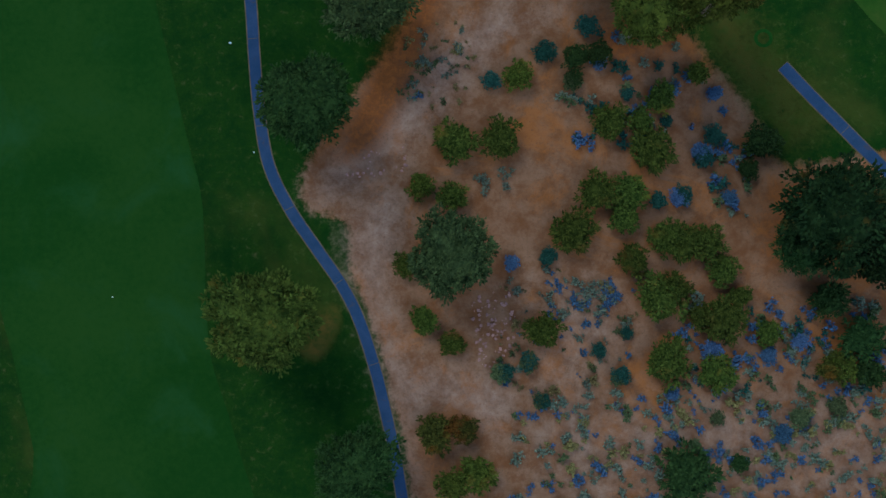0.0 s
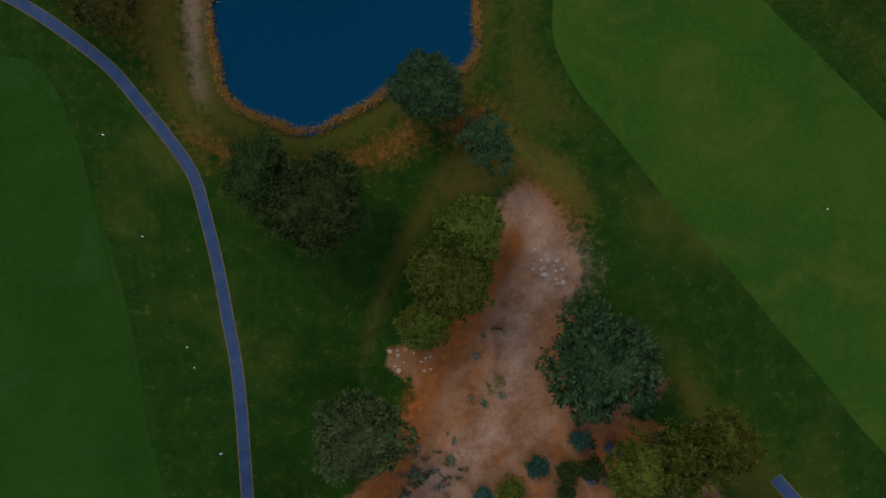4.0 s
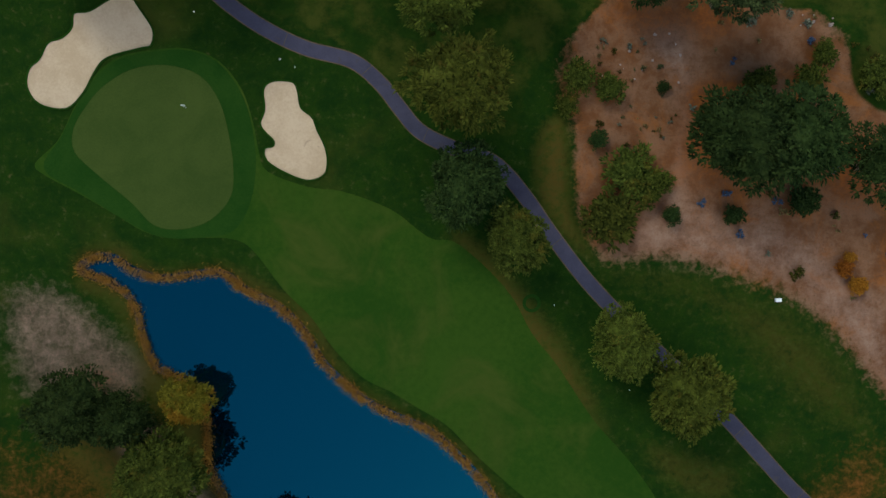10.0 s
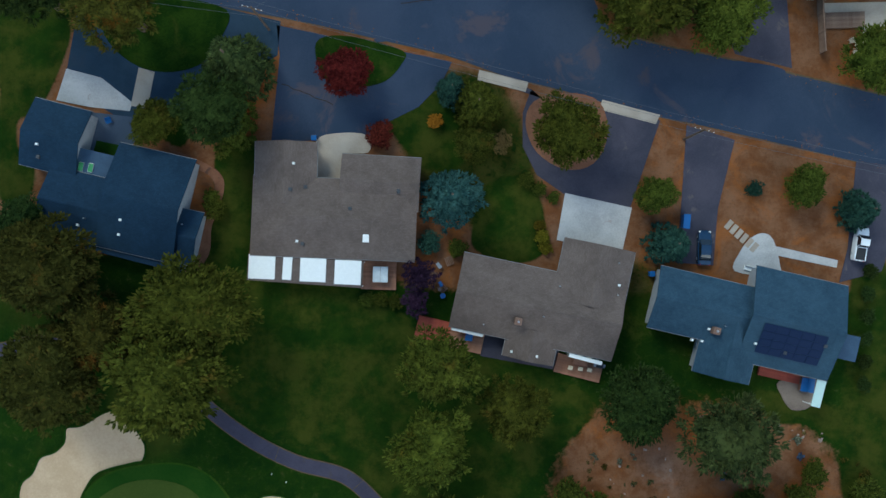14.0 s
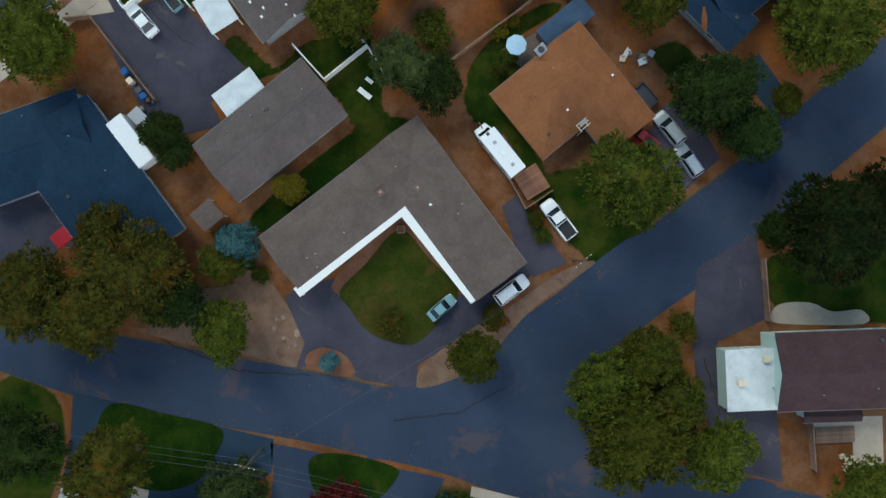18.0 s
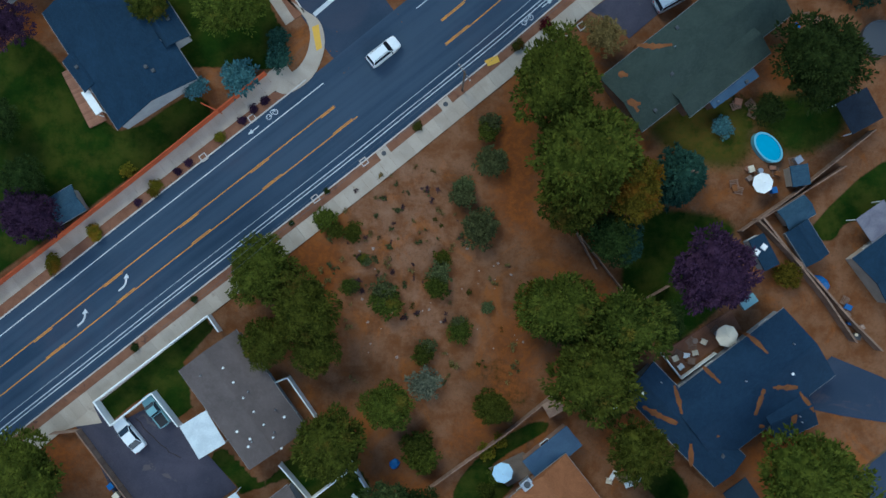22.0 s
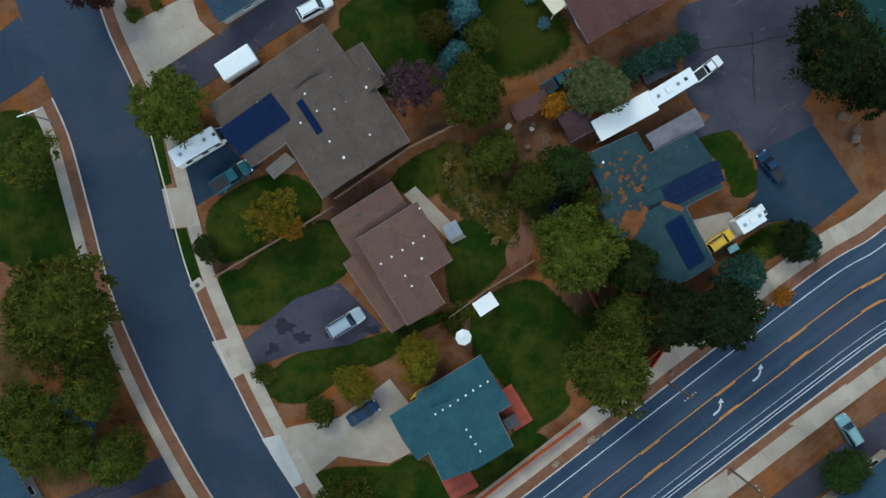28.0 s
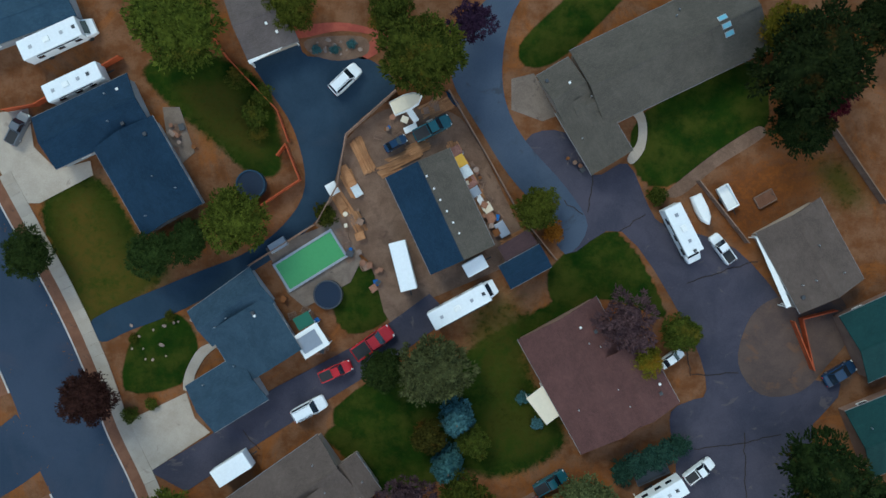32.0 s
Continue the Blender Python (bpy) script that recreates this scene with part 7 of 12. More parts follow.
sheet('putting_green', [(-40.75, 170.13), (-36.99, 172.35), (-32.49, 172.91), (-28.01, 171.52), (-25.41, 168.13), (-24.17, 163.63), (-23.60, 159.14), (-24.00, 155.40), (-26.63, 152.44), (-30.38, 151.20), (-34.12, 151.75), (-37.09, 154.76), (-41.56, 158.54), (-44.54, 161.55), (-44.67, 164.55), (-43.01, 167.53)], 0.06, GREEN, 'smooth pale green putting green with a flag', 'putting green')
bunker([(-49.1, 173.9), (-48.0, 176.0), (-46.1, 176.7), (-44.8, 178.0), (-44.5, 179.9), (-42.4, 180.2), (-39.4, 181.9), (-37.1, 182.1), (-35.6, 180.2), (-34.0, 177.6), (-34.3, 175.5), (-35.7, 175.1), (-40.1, 173.9), (-41.8, 172.0), (-43.2, 169.4), (-45.6, 167.2), (-49.2, 167.9), (-50.8, 170.2), (-50.5, 172.6)], 'pale sand bunker with a scalloped edge beside the green')
bunker([(-19.56, 169.58), (-18.28, 170.69), (-15.66, 170.52), (-14.93, 169.17), (-14.57, 167.15), (-13.08, 165.79), (-12.34, 163.91), (-11.46, 162.03), (-11.10, 160.16), (-11.49, 158.29), (-13.51, 157.41), (-16.13, 158.18), (-19.10, 160.00), (-19.47, 161.72), (-18.34, 162.09), (-18.34, 162.84), (-19.45, 163.97), (-20.04, 165.10), (-19.43, 166.96)], 'pale sand bunker with a notch in its edge')
CART = [(-5.37, -24.18), (-6.24, -18.58), (-7.04, -13.40), (-8.07, -8.33), (-9.60, -1.79), (-11.58, 4.43), (-13.74, 8.85), (-17.00, 13.67), (-20.43, 18.88), (-23.19, 24.85), (-24.41, 32.31), (-24.96, 39.05), (-25.36, 45.96), (-26.04, 52.61), (-27.09, 58.56), (-28.28, 65.26), (-29.86, 71.99), (-31.37, 77.25), (-34.60, 82.21), (-38.27, 86.86), (-41.96, 91.36), (-46.40, 95.13), (-51.58, 98.91), (-56.03, 101.57), (-61.98, 104.62)]
road_of('cart_path', CART, 1.4, 0.05, CARTWAY, 'narrow asphalt cart path edged with worn soil', 2.9)
road_of('cart_path', [(44.13, 36.59), (47.32, 32.97), (50.51, 29.58), (55.44, 24.32), (60.72, 19.09)], 1.5, 0.05, CARTWAY, 'narrow asphalt cart path ending in the grass', 2.9)
road_of('cart_path', [(-58.63, 189.02), (-51.88, 190.47), (-47.75, 191.18), (-41.39, 189.85), (-36.15, 188.61), (-32.41, 187.30), (-27.93, 184.26), (-23.46, 180.48), (-18.99, 177.44), (-13.76, 174.93), (-7.79, 173.23), (-4.07, 170.20), (-1.47, 166.81), (1.12, 163.80), (5.59, 161.52), (10.81, 159.61), (14.88, 155.09), (18.20, 150.21), (23.00, 143.82), (29.01, 137.36), (33.43, 133.20), (40.41, 126.40), (45.17, 121.12), (48.83, 116.98), (52.49, 113.22), (56.14, 108.71), (61.11, 103.45), (67.84, 96.68)], 1.8, 0.05, OLDCARTWAY, 'narrow asphalt cart path winding between trees', 2.9)
# ---------------------------------------------------------------- streets
CORNER = [(0.34, 242.49), (10.14, 241.25), (15.47, 244.96), (23.08, 249.79), (34.51, 257.97), (41.27, 254.49), (36.30, 249.79), (29.08, 245.94), (26.00, 240.69), (26.68, 234.64), (32.65, 228.53), (45.48, 227.78), (51.50, 226.05), (41.64, 222.39), (22.80, 225.62), (0.22, 231.92)]
BAND = offset_line([(-64.53, 251.55), (-58.50, 249.97), (-52.47, 248.39), (-44.95, 245.66), (-37.42, 243.30), (-27.62, 241.30), (-20.09, 239.71), (-11.04, 237.94), (-1.25, 235.56), (7.79, 233.34), (15.31, 230.61), (22.83, 228.64), (32.62, 225.74), (41.65, 223.74), (49.18, 221.92), (56.71, 220.10), (65.59, 217.96), (77.04, 215.56)], 4.6) + offset_line([(-64.53, 251.55), (-58.50, 249.97), (-52.47, 248.39), (-44.95, 245.66), (-37.42, 243.30), (-27.62, 241.30), (-20.09, 239.71), (-11.04, 237.94), (-1.25, 235.56), (7.79, 233.34), (15.31, 230.61), (22.83, 228.64), (32.62, 225.74), (41.65, 223.74), (49.18, 221.92), (56.71, 220.10), (65.59, 217.96), (77.04, 215.56)], -4.6)[::-1]
street('street', [(-64.53, 251.55), (-58.50, 249.97), (-52.47, 248.39), (-44.95, 245.66), (-37.42, 243.30), (-27.62, 241.30), (-20.09, 239.71), (-11.04, 237.94), (-1.25, 235.56), (7.79, 233.34), (15.31, 230.61), (22.83, 228.64), (32.62, 225.74), (41.65, 223.74), (49.18, 221.92), (56.71, 220.10), (65.59, 217.96), (77.04, 215.56)], 9.3, ASPHALT, 'quiet residential street of worn blue-grey asphalt', 0.04, [CORNER])
street('street', [(-3.72, 235.29), (5.37, 236.65), (14.49, 240.27), (23.66, 246.54), (34.15, 254.29), (39.82, 258.81), (49.16, 265.53), (58.76, 273.62), (69.66, 282.37), (77.33, 288.37)], 9.3, ASPHALT, 'residential side street of blue-grey asphalt', 0.044, [CORNER, BAND])
sheet('street_corner', [(2.96, 240.35), (10.16, 242.98), (13.22, 245.97), (23.12, 252.96), (34.54, 260.61), (42.94, 255.23), (36.68, 249.86), (29.44, 244.65), (26.00, 240.69), (26.68, 234.64), (32.65, 228.53), (45.48, 227.78), (51.50, 226.05), (41.64, 222.39), (22.80, 225.62), (0.22, 231.92)], 0.047, ASPHALT, 'worn asphalt where two streets meet', 'road')
MAIN = [(-63.86, 285.29), (-49.54, 296.76), (-40.12, 304.22), (-30.69, 311.75), (-22.02, 318.52), (-13.19, 325.44), (-4.51, 332.29), (4.02, 339.22), (12.47, 346.07), (21.64, 353.90), (29.94, 360.54), (40.34, 368.85), (52.93, 378.84), (65.75, 388.76), (71.87, 392.52), (80.09, 399.29)]
SIDE = [(0.12, 341.43), (-3.69, 346.34), (-8.27, 352.75), (-12.86, 359.54), (-17.06, 365.96), (-20.88, 373.13), (-24.33, 380.30), (-28.67, 390.78), (-32.03, 402.87), (-34.91, 412.67), (-39.14, 421.83), (-42.17, 430.25), (-45.94, 438.60), (-50.82, 447.66), (-55.30, 455.91)]
NARROW = 356.9
BRANCH = [(-44.02, 422.95), (-48.54, 419.47), (-54.57, 415.96), (-62.13, 411.66)]
arterial()
sheet('driveway', [(-42.36, 240.34), (-15.62, 233.61), (-16.05, 229.09), (-20.23, 226.87), (-24.03, 224.65), (-27.83, 222.05), (-32.36, 222.10), (-35.03, 219.49), (-44.40, 225.64), (-42.81, 233.92)], 0.065, DARKDRIVE, 'curved asphalt driveway round a lawn island', 'driveway', False)
sheet('lawn_island', [(-37.09, 238.69), (-29.93, 237.18), (-22.78, 235.21), (-23.34, 231.81), (-25.88, 228.29), (-30.04, 226.98), (-34.56, 227.79), (-38.31, 230.85), (-39.40, 234.64)], 0.14, TURF, 'rounded lawn island inside a driveway', 'lawn')
sheet('driveway', [(-16.12, 233.11), (7.12, 228.02), (5.59, 225.03), (2.56, 222.05), (-1.21, 220.21), (-4.23, 217.98), (-16.99, 217.56), (-15.77, 228.97)], 0.065, ASPHALT, 'wide asphalt driveway with a planted island', 'driveway', False)
sheet('planting_island', [(-10.50, 231.18), (-6.37, 231.52), (0.53, 229.58), (0.36, 227.70), (-1.91, 225.47), (-5.67, 224.75), (-9.42, 225.54), (-10.90, 228.55)], 0.15, TURF, 'kerbed planting island with low shrubs', 'planting bed')
sheet('patio', [(-10.88, 212.78), (-10.99, 217.66), (-7.98, 218.69), (-4.22, 218.35), (-4.09, 216.10), (-7.55, 215.75), (-7.57, 212.75)], 0.09, CONCRETE, 'paved front walk beside the house', 'patio')
sheet('driveway', [(10.48, 226.11), (17.60, 224.32), (16.45, 221.18), (16.41, 216.67), (18.25, 212.90), (21.98, 210.24), (30.59, 208.44), (34.68, 219.97), (26.59, 222.37), (25.83, 221.10), (19.09, 223.03)], 0.065, DRIVE, 'asphalt driveway with a round tree bed', 'driveway', False)
sheet('planting_island', [(17.96, 222.67), (22.10, 223.76), (26.60, 222.59), (27.68, 218.08), (25.77, 214.34), (22.01, 213.62), (18.28, 215.91), (16.81, 219.67)], 0.13, BARK_MULCH, 'round bed of bark under a tree', 'planting bed')
sheet('driveway_apron', [(21.98, 210.47), (30.82, 208.44), (29.41, 202.30), (20.80, 204.25)], 0.09, WHITECON, 'pale weathered concrete driveway apron', 'driveway', False)
sheet('culvert_slab', [(10.72, 226.94), (17.23, 225.23), (16.85, 223.95), (10.48, 225.59)], 0.12, CONCRETE, "pale concrete strip at the driveway's edge", 'kerb', False)
sheet('culvert_slab', [(27.05, 222.81), (34.69, 220.72), (34.08, 219.52), (26.59, 221.54)], 0.12, CONCRETE, "pale concrete strip at the driveway's edge", 'kerb', False)
sheet('driveway', [(38.20, 219.34), (44.57, 217.33), (42.23, 208.19), (41.55, 200.69), (36.53, 201.11), (37.35, 208.23)], 0.065, DRIVE, 'narrow asphalt driveway beside a dirt yard', 'driveway', False)
sheet('driveway', [(60.68, 214.41), (68.54, 213.22), (63.90, 199.74), (58.26, 198.29), (59.43, 202.79)], 0.065, DRIVE, 'asphalt driveway along a hedge', 'driveway', False)
sheet('concrete_path', [(44.40, 199.91), (45.17, 202.53), (46.54, 204.25), (48.20, 204.91), (49.54, 204.00), (50.41, 200.61), (50.02, 199.27)], 0.09, WHITECON, 'fan-shaped pale concrete entry', 'path')
sheet('concrete_path', [(49.83, 203.17), (58.07, 201.22), (57.91, 200.25), (49.82, 201.97)], 0.1, WHITECON, 'pale concrete walk along the front', 'path', False)
sheet('patio', [(50.10, 185.24), (54.76, 185.72), (55.11, 183.32), (53.97, 181.68), (51.72, 181.48), (50.39, 183.36)], 0.1, PAVER, 'rounded stone patio behind the house', 'patio')
sheet('driveway_apron', [(-44.10, 227.57), (-39.45, 226.32), (-35.35, 222.98), (-35.73, 221.86), (-40.98, 222.43), (-45.48, 223.37)], 0.1, WHITECON, 'pale concrete driveway apron', 'driveway', False)
sheet('concrete_path', [(-34.49, 227.63), (-32.39, 227.01), (-33.33, 222.21), (-35.58, 222.53)], 0.11, CONCRETE, 'smooth grey concrete walk', 'path', False)
sheet('driveway', [(-12.50, 243.02), (-11.33, 246.40), (-13.90, 252.48), (-11.62, 254.34), (-6.32, 255.04), (-4.11, 250.10), (-0.36, 247.64), (3.44, 249.26), (7.25, 252.23), (11.79, 252.94), (18.26, 257.40), (20.14, 256.24), (15.54, 251.01), (11.74, 248.41), (3.74, 243.21), (3.48, 240.04), (-4.21, 241.41), (-10.23, 243.37)], 0.07, DRIVE, 'sealed asphalt forecourt of an angled house', 'driveway', False)
sheet('planting_island', [(-10.97, 244.89), (-8.69, 245.77), (-5.68, 244.45), (-4.96, 241.80), (-10.61, 243.00)], 0.15, BARK_MULCH, 'small bark island with a young spruce', 'planting bed')
sheet('planting_island', [(-7.07, 255.04), (2.09, 263.63), (8.04, 255.63), (6.49, 252.24), (1.15, 247.77), (-3.36, 249.33), (-6.35, 252.39)], 0.1, BARK_MULCH, 'planted courtyard bed edged with bark', 'planting bed')
sheet('lawn_island', [(-6.5, 253.3), (-3.1, 256.7), (1.6, 261.4), (5.6, 257.3), (9.3, 253.3), (7.3, 249.7), (3.1, 246.0), (-2.5, 247.6), (-5.3, 251.0)], 0.16, DRYTURF, 'courtyard lawn browning in patches', 'lawn')
sheet('gravel_bed', [(-35.09, 248.94), (-27.56, 246.59), (-20.03, 245.14), (-12.49, 243.24), (-11.33, 246.40), (-13.54, 251.34), (-17.64, 256.30), (-22.19, 254.08), (-27.49, 253.39), (-31.32, 248.90)], 0.05, GRAVEL, 'gravel garden with small shrubs and boulders', 'gravel bed')
sheet('gravel_bed', [(3.71, 240.19), (4.88, 243.57), (11.74, 248.41), (15.92, 250.62), (23.15, 255.45), (27.70, 256.53), (19.32, 250.59), (13.96, 244.98), (9.39, 241.63)], 0.055, GRAVEL, 'narrow gravel verge along the street', 'gravel bed')
sheet('driveway', [(15.32, 264.24), (17.23, 265.73), (23.92, 256.58), (19.36, 254.74), (17.51, 257.41)], 0.06, DRIVE, 'short worn asphalt drive', 'driveway', False)
sheet('driveway', [(41.28, 255.62), (49.27, 260.07), (50.42, 248.72), (43.88, 245.77), (43.78, 237.46), (51.63, 236.62), (52.26, 226.79), (44.73, 228.77), (41.07, 238.25), (40.56, 245.81)], 0.06, DRIVE, 'asphalt driveway beside a two-storey house', 'driveway', False)
sheet('patio', [(52.18, 250.59), (56.33, 250.76), (59.34, 249.52), (63.12, 249.70), (63.47, 247.81), (53.28, 247.93), (51.02, 248.71)], 0.09, CONCRETE, 'pale stepping path along the lawn', 'path')
sheet('driveway', [(-39.90, 290.98), (-36.86, 293.98), (-34.23, 290.94), (-28.54, 293.92), (-25.91, 290.87), (-21.03, 285.91), (-18.03, 282.49), (-23.35, 278.75), (-21.86, 275.72), (-27.92, 274.26), (-32.43, 277.32), (-37.65, 287.94)], 0.065, DRIVE, 'broad shared parking court of worn asphalt', 'driveway', False)
sheet('driveway', [(-44.82, 289.89), (-41.02, 292.88), (-37.99, 294.75), (-36.12, 291.10), (-39.53, 290.60), (-42.56, 289.64)], 0.1, CONCRETE, 'pale concrete driveway entrance', 'driveway', False)
sheet('driveway', [(-56.09, 269.76), (-47.04, 268.10), (-39.64, 257.40), (-43.37, 260.48), (-47.23, 255.26), (-51.80, 253.07), (-56.35, 251.63)], 0.06, DRIVE, 'asphalt driveway beneath trees', 'driveway', False)
sheet('driveway', [(33.66, 271.11), (37.12, 277.50), (40.15, 278.23), (44.61, 270.26), (40.03, 266.15), (37.77, 266.92)], 0.06, DRIVE, 'asphalt driveway with parked cars', 'driveway', False)
sheet('driveway', [(46.99, 281.95), (50.03, 284.19), (55.25, 276.59), (52.96, 274.35), (49.97, 278.15)], 0.06, DARKDRIVE, 'dark asphalt driveway under trees', 'driveway', False)
sheet('driveway', [(56.96, 296.24), (61.54, 300.36), (68.17, 297.66), (73.59, 294.59), (73.55, 290.80), (62.97, 292.40), (59.20, 293.19)], 0.06, ASPHALT, 'asphalt parking beside a dark roofed house', 'driveway', False)
sheet('driveway', [(-33.64, 350.71), (-28.73, 352.26), (-24.18, 352.66), (-22.68, 355.32), (-20.04, 356.85), (-16.61, 352.70), (-17.36, 352.17), (-31.74, 348.68)], 0.09, CONCRETE, 'concrete driveway with parked cars', 'driveway', False)
sheet('driveway', [(-44.67, 359.74), (-36.36, 362.82), (-25.02, 368.18), (-23.11, 365.16), (-34.07, 360.56), (-41.60, 351.43)], 0.06, DRIVE, 'asphalt driveway edged with dry soil', 'driveway', False)
sheet('driveway', [(-11.40, 370.91), (-9.14, 371.68), (-3.08, 372.85), (3.70, 378.19), (6.76, 374.42), (8.30, 369.13), (3.77, 366.83), (-3.05, 367.70), (-7.96, 363.73), (-12.91, 369.77)], 0.09, CONCRETE, 'broad curved concrete driveway', 'driveway', False)
sheet('driveway', [(-16.43, 380.28), (-16.08, 382.95), (-9.30, 388.73), (-3.25, 391.08), (-0.19, 388.08), (2.88, 385.08), (-1.65, 382.74), (-9.23, 381.51), (-14.53, 379.55)], 0.06, DRIVE, 'asphalt driveway with dark oil stains', 'driveway', False)
sheet('driveway', [(-23.44, 400.55), (-24.25, 406.75), (-19.75, 410.96), (-16.30, 407.22), (-14.03, 406.49), (-15.15, 405.72)], 0.06, DARKDRIVE, 'dark sealed driveway', 'driveway', False)
sheet('driveway', [(-33.78, 424.23), (-23.47, 429.38), (-22.32, 425.94), (-20.25, 424.05), (-28.42, 418.52), (-30.72, 415.78)], 0.09, CONCRETE, 'wide concrete driveway', 'driveway', False)
sheet('driveway', [(-28.42, 418.52), (-19.64, 424.06), (-12.04, 429.94), (0.83, 437.01), (9.09, 443.22), (12.16, 440.23), (3.90, 434.01), (-5.93, 427.73), (-14.28, 422.22), (-23.44, 415.89)], 0.06, DRIVE, 'long asphalt drive lined with parked vehicles', 'driveway', False)
sheet('driveway', [(-34.90, 436.10), (-36.04, 439.13), (-23.50, 445.02), (-15.93, 448.16), (-10.66, 452.01), (-7.68, 457.32), (-9.24, 464.80), (-13.03, 470.71), (-14.55, 474.04), (-9.32, 477.08), (-7.43, 474.50), (-0.32, 474.60), (4.22, 470.57), (-1.72, 464.90), (-3.91, 457.38), (-6.13, 452.83), (-12.14, 447.46), (-23.49, 440.84), (-31.09, 437.68)], 0.06, DARKDRIVE, 'long sealed asphalt driveway curving to a turning court', 'driveway')
sheet('driveway', [(11.70, 471.78), (12.36, 477.72), (17.48, 483.69), (21.87, 488.16), (23.38, 486.71), (19.77, 480.77), (18.38, 474.84), (18.85, 468.90), (21.57, 463.72), (26.94, 457.80), (30.05, 452.59), (27.12, 448.78), (24.00, 454.01), (19.40, 459.20), (15.54, 465.13)], 0.055, BLUEDRIVE, 'curving blue-grey asphalt lane', 'driveway')
sheet('driveway', [(21.57, 463.72), (26.79, 464.91), (30.66, 459.36), (35.13, 460.91), (38.27, 454.96), (40.57, 452.74), (49.67, 449.86), (57.46, 440.90), (58.40, 434.84), (60.86, 428.77), (58.26, 414.90), (44.57, 414.68), (42.77, 425.42), (46.42, 430.84), (43.16, 439.93), (34.58, 451.90), (27.12, 448.78), (23.96, 456.26)], 0.05, DRIVE, 'wide patched asphalt yard and lane', 'driveway')
sheet('driveway', [(38.98, 409.02), (46.48, 414.41), (41.77, 424.93), (44.73, 429.49), (64.35, 431.98), (56.21, 421.33), (57.04, 416.80), (60.13, 413.06), (52.62, 409.19), (48.78, 412.17)], 0.045, DRIVE, 'patched asphalt yard', 'driveway')
sheet('driveway', [(52.62, 409.19), (60.14, 412.91), (66.35, 404.05), (58.87, 397.90), (56.56, 400.15), (49.75, 399.31), (52.71, 403.89)], 0.07, DARKDRIVE, 'newer dark asphalt parking', 'driveway', False)
sheet('driveway', [(44.05, 400.00), (48.96, 401.19), (51.28, 398.57), (46.77, 395.48)], 0.09, CONCRETE, 'small concrete pad', 'driveway', False)
sheet('driveway', [(28.99, 346.59), (40.32, 354.22), (42.23, 349.68), (34.30, 342.83), (32.78, 344.34)], 0.06, DRIVE, 'worn asphalt driveway', 'driveway', False)
sheet('driveway', [(53.04, 361.04), (69.47, 374.01), (74.91, 377.07), (74.94, 371.01), (62.87, 364.13), (56.83, 359.55)], 0.06, DRIVE, 'worn asphalt driveway beside the road', 'driveway', False)
sheet('driveway', [(-48.41, 466.52), (-44.63, 467.31), (-43.91, 462.08), (-40.90, 459.12), (-36.36, 460.31), (-35.99, 458.44), (-43.19, 454.57), (-45.46, 454.54), (-50.71, 461.99)], 0.09, CONCRETE, 'pale concrete driveway', 'driveway', False)
sheet('yard', [(-3.20, 461.89), (-0.23, 465.67), (4.25, 467.96), (11.76, 467.32), (15.58, 462.89), (21.02, 452.46), (24.07, 450.24), (19.60, 447.16), (9.10, 442.46), (3.84, 439.34), (0.72, 447.64), (-6.13, 452.08), (-4.66, 456.61)], 0.045, GRAVEL, 'dusty earth work yard crowded with materials', 'yard')
sheet('driveway_apron', [(30.06, 352.58), (36.54, 357.62), (37.63, 353.38), (31.60, 348.58)], 0.15, CONCRETE, 'pale concrete driveway apron crossing the planted strip', 'driveway', False)
sheet('driveway_apron', [(40.32, 360.22), (49.22, 366.63), (49.39, 362.92), (43.20, 358.57)], 0.15, CONCRETE, 'pale concrete driveway apron crossing the planted strip', 'driveway', False)
sheet('driveway_apron', [(57.44, 372.73), (64.98, 378.30), (65.37, 376.41), (59.64, 372.29)], 0.15, CONCRETE, 'pale concrete driveway apron crossing the planted strip', 'driveway', False)
sheet('driveway_apron', [(-19.82, 358.52), (-18.16, 359.51), (-14.19, 353.70), (-16.76, 353.08)], 0.14, CONCRETE, 'pale concrete driveway apron at the kerb', 'driveway', False)
sheet('driveway_apron', [(-13.44, 369.91), (-11.02, 370.53), (-7.73, 364.11), (-9.09, 363.35)], 0.14, WHITECON, 'pale concrete driveway apron at the kerb', 'driveway', False)
sheet('driveway_apron', [(-20.25, 382.90), (-17.98, 383.46), (-15.89, 378.77), (-17.55, 377.84)], 0.14, CONCRETE, 'pale concrete driveway apron at the kerb', 'driveway', False)
sheet('driveway_apron', [(-27.10, 403.31), (-23.47, 403.73), (-22.67, 398.44), (-25.85, 398.02)], 0.14, CONCRETE, 'pale concrete driveway apron at the kerb', 'driveway', False)
sheet('verge_lawn', [(-29.06, 410.85), (-27.32, 411.10), (-25.75, 404.08), (-27.18, 403.53)], 0.13, TURF, 'strip of lawn between kerb and pavement', 'lawn', False)
sheet('verge_lawn', [(-25.70, 397.94), (-23.80, 398.12), (-21.70, 391.47), (-23.28, 390.69)], 0.13, TURF, 'strip of lawn between kerb and pavement', 'lawn', False)
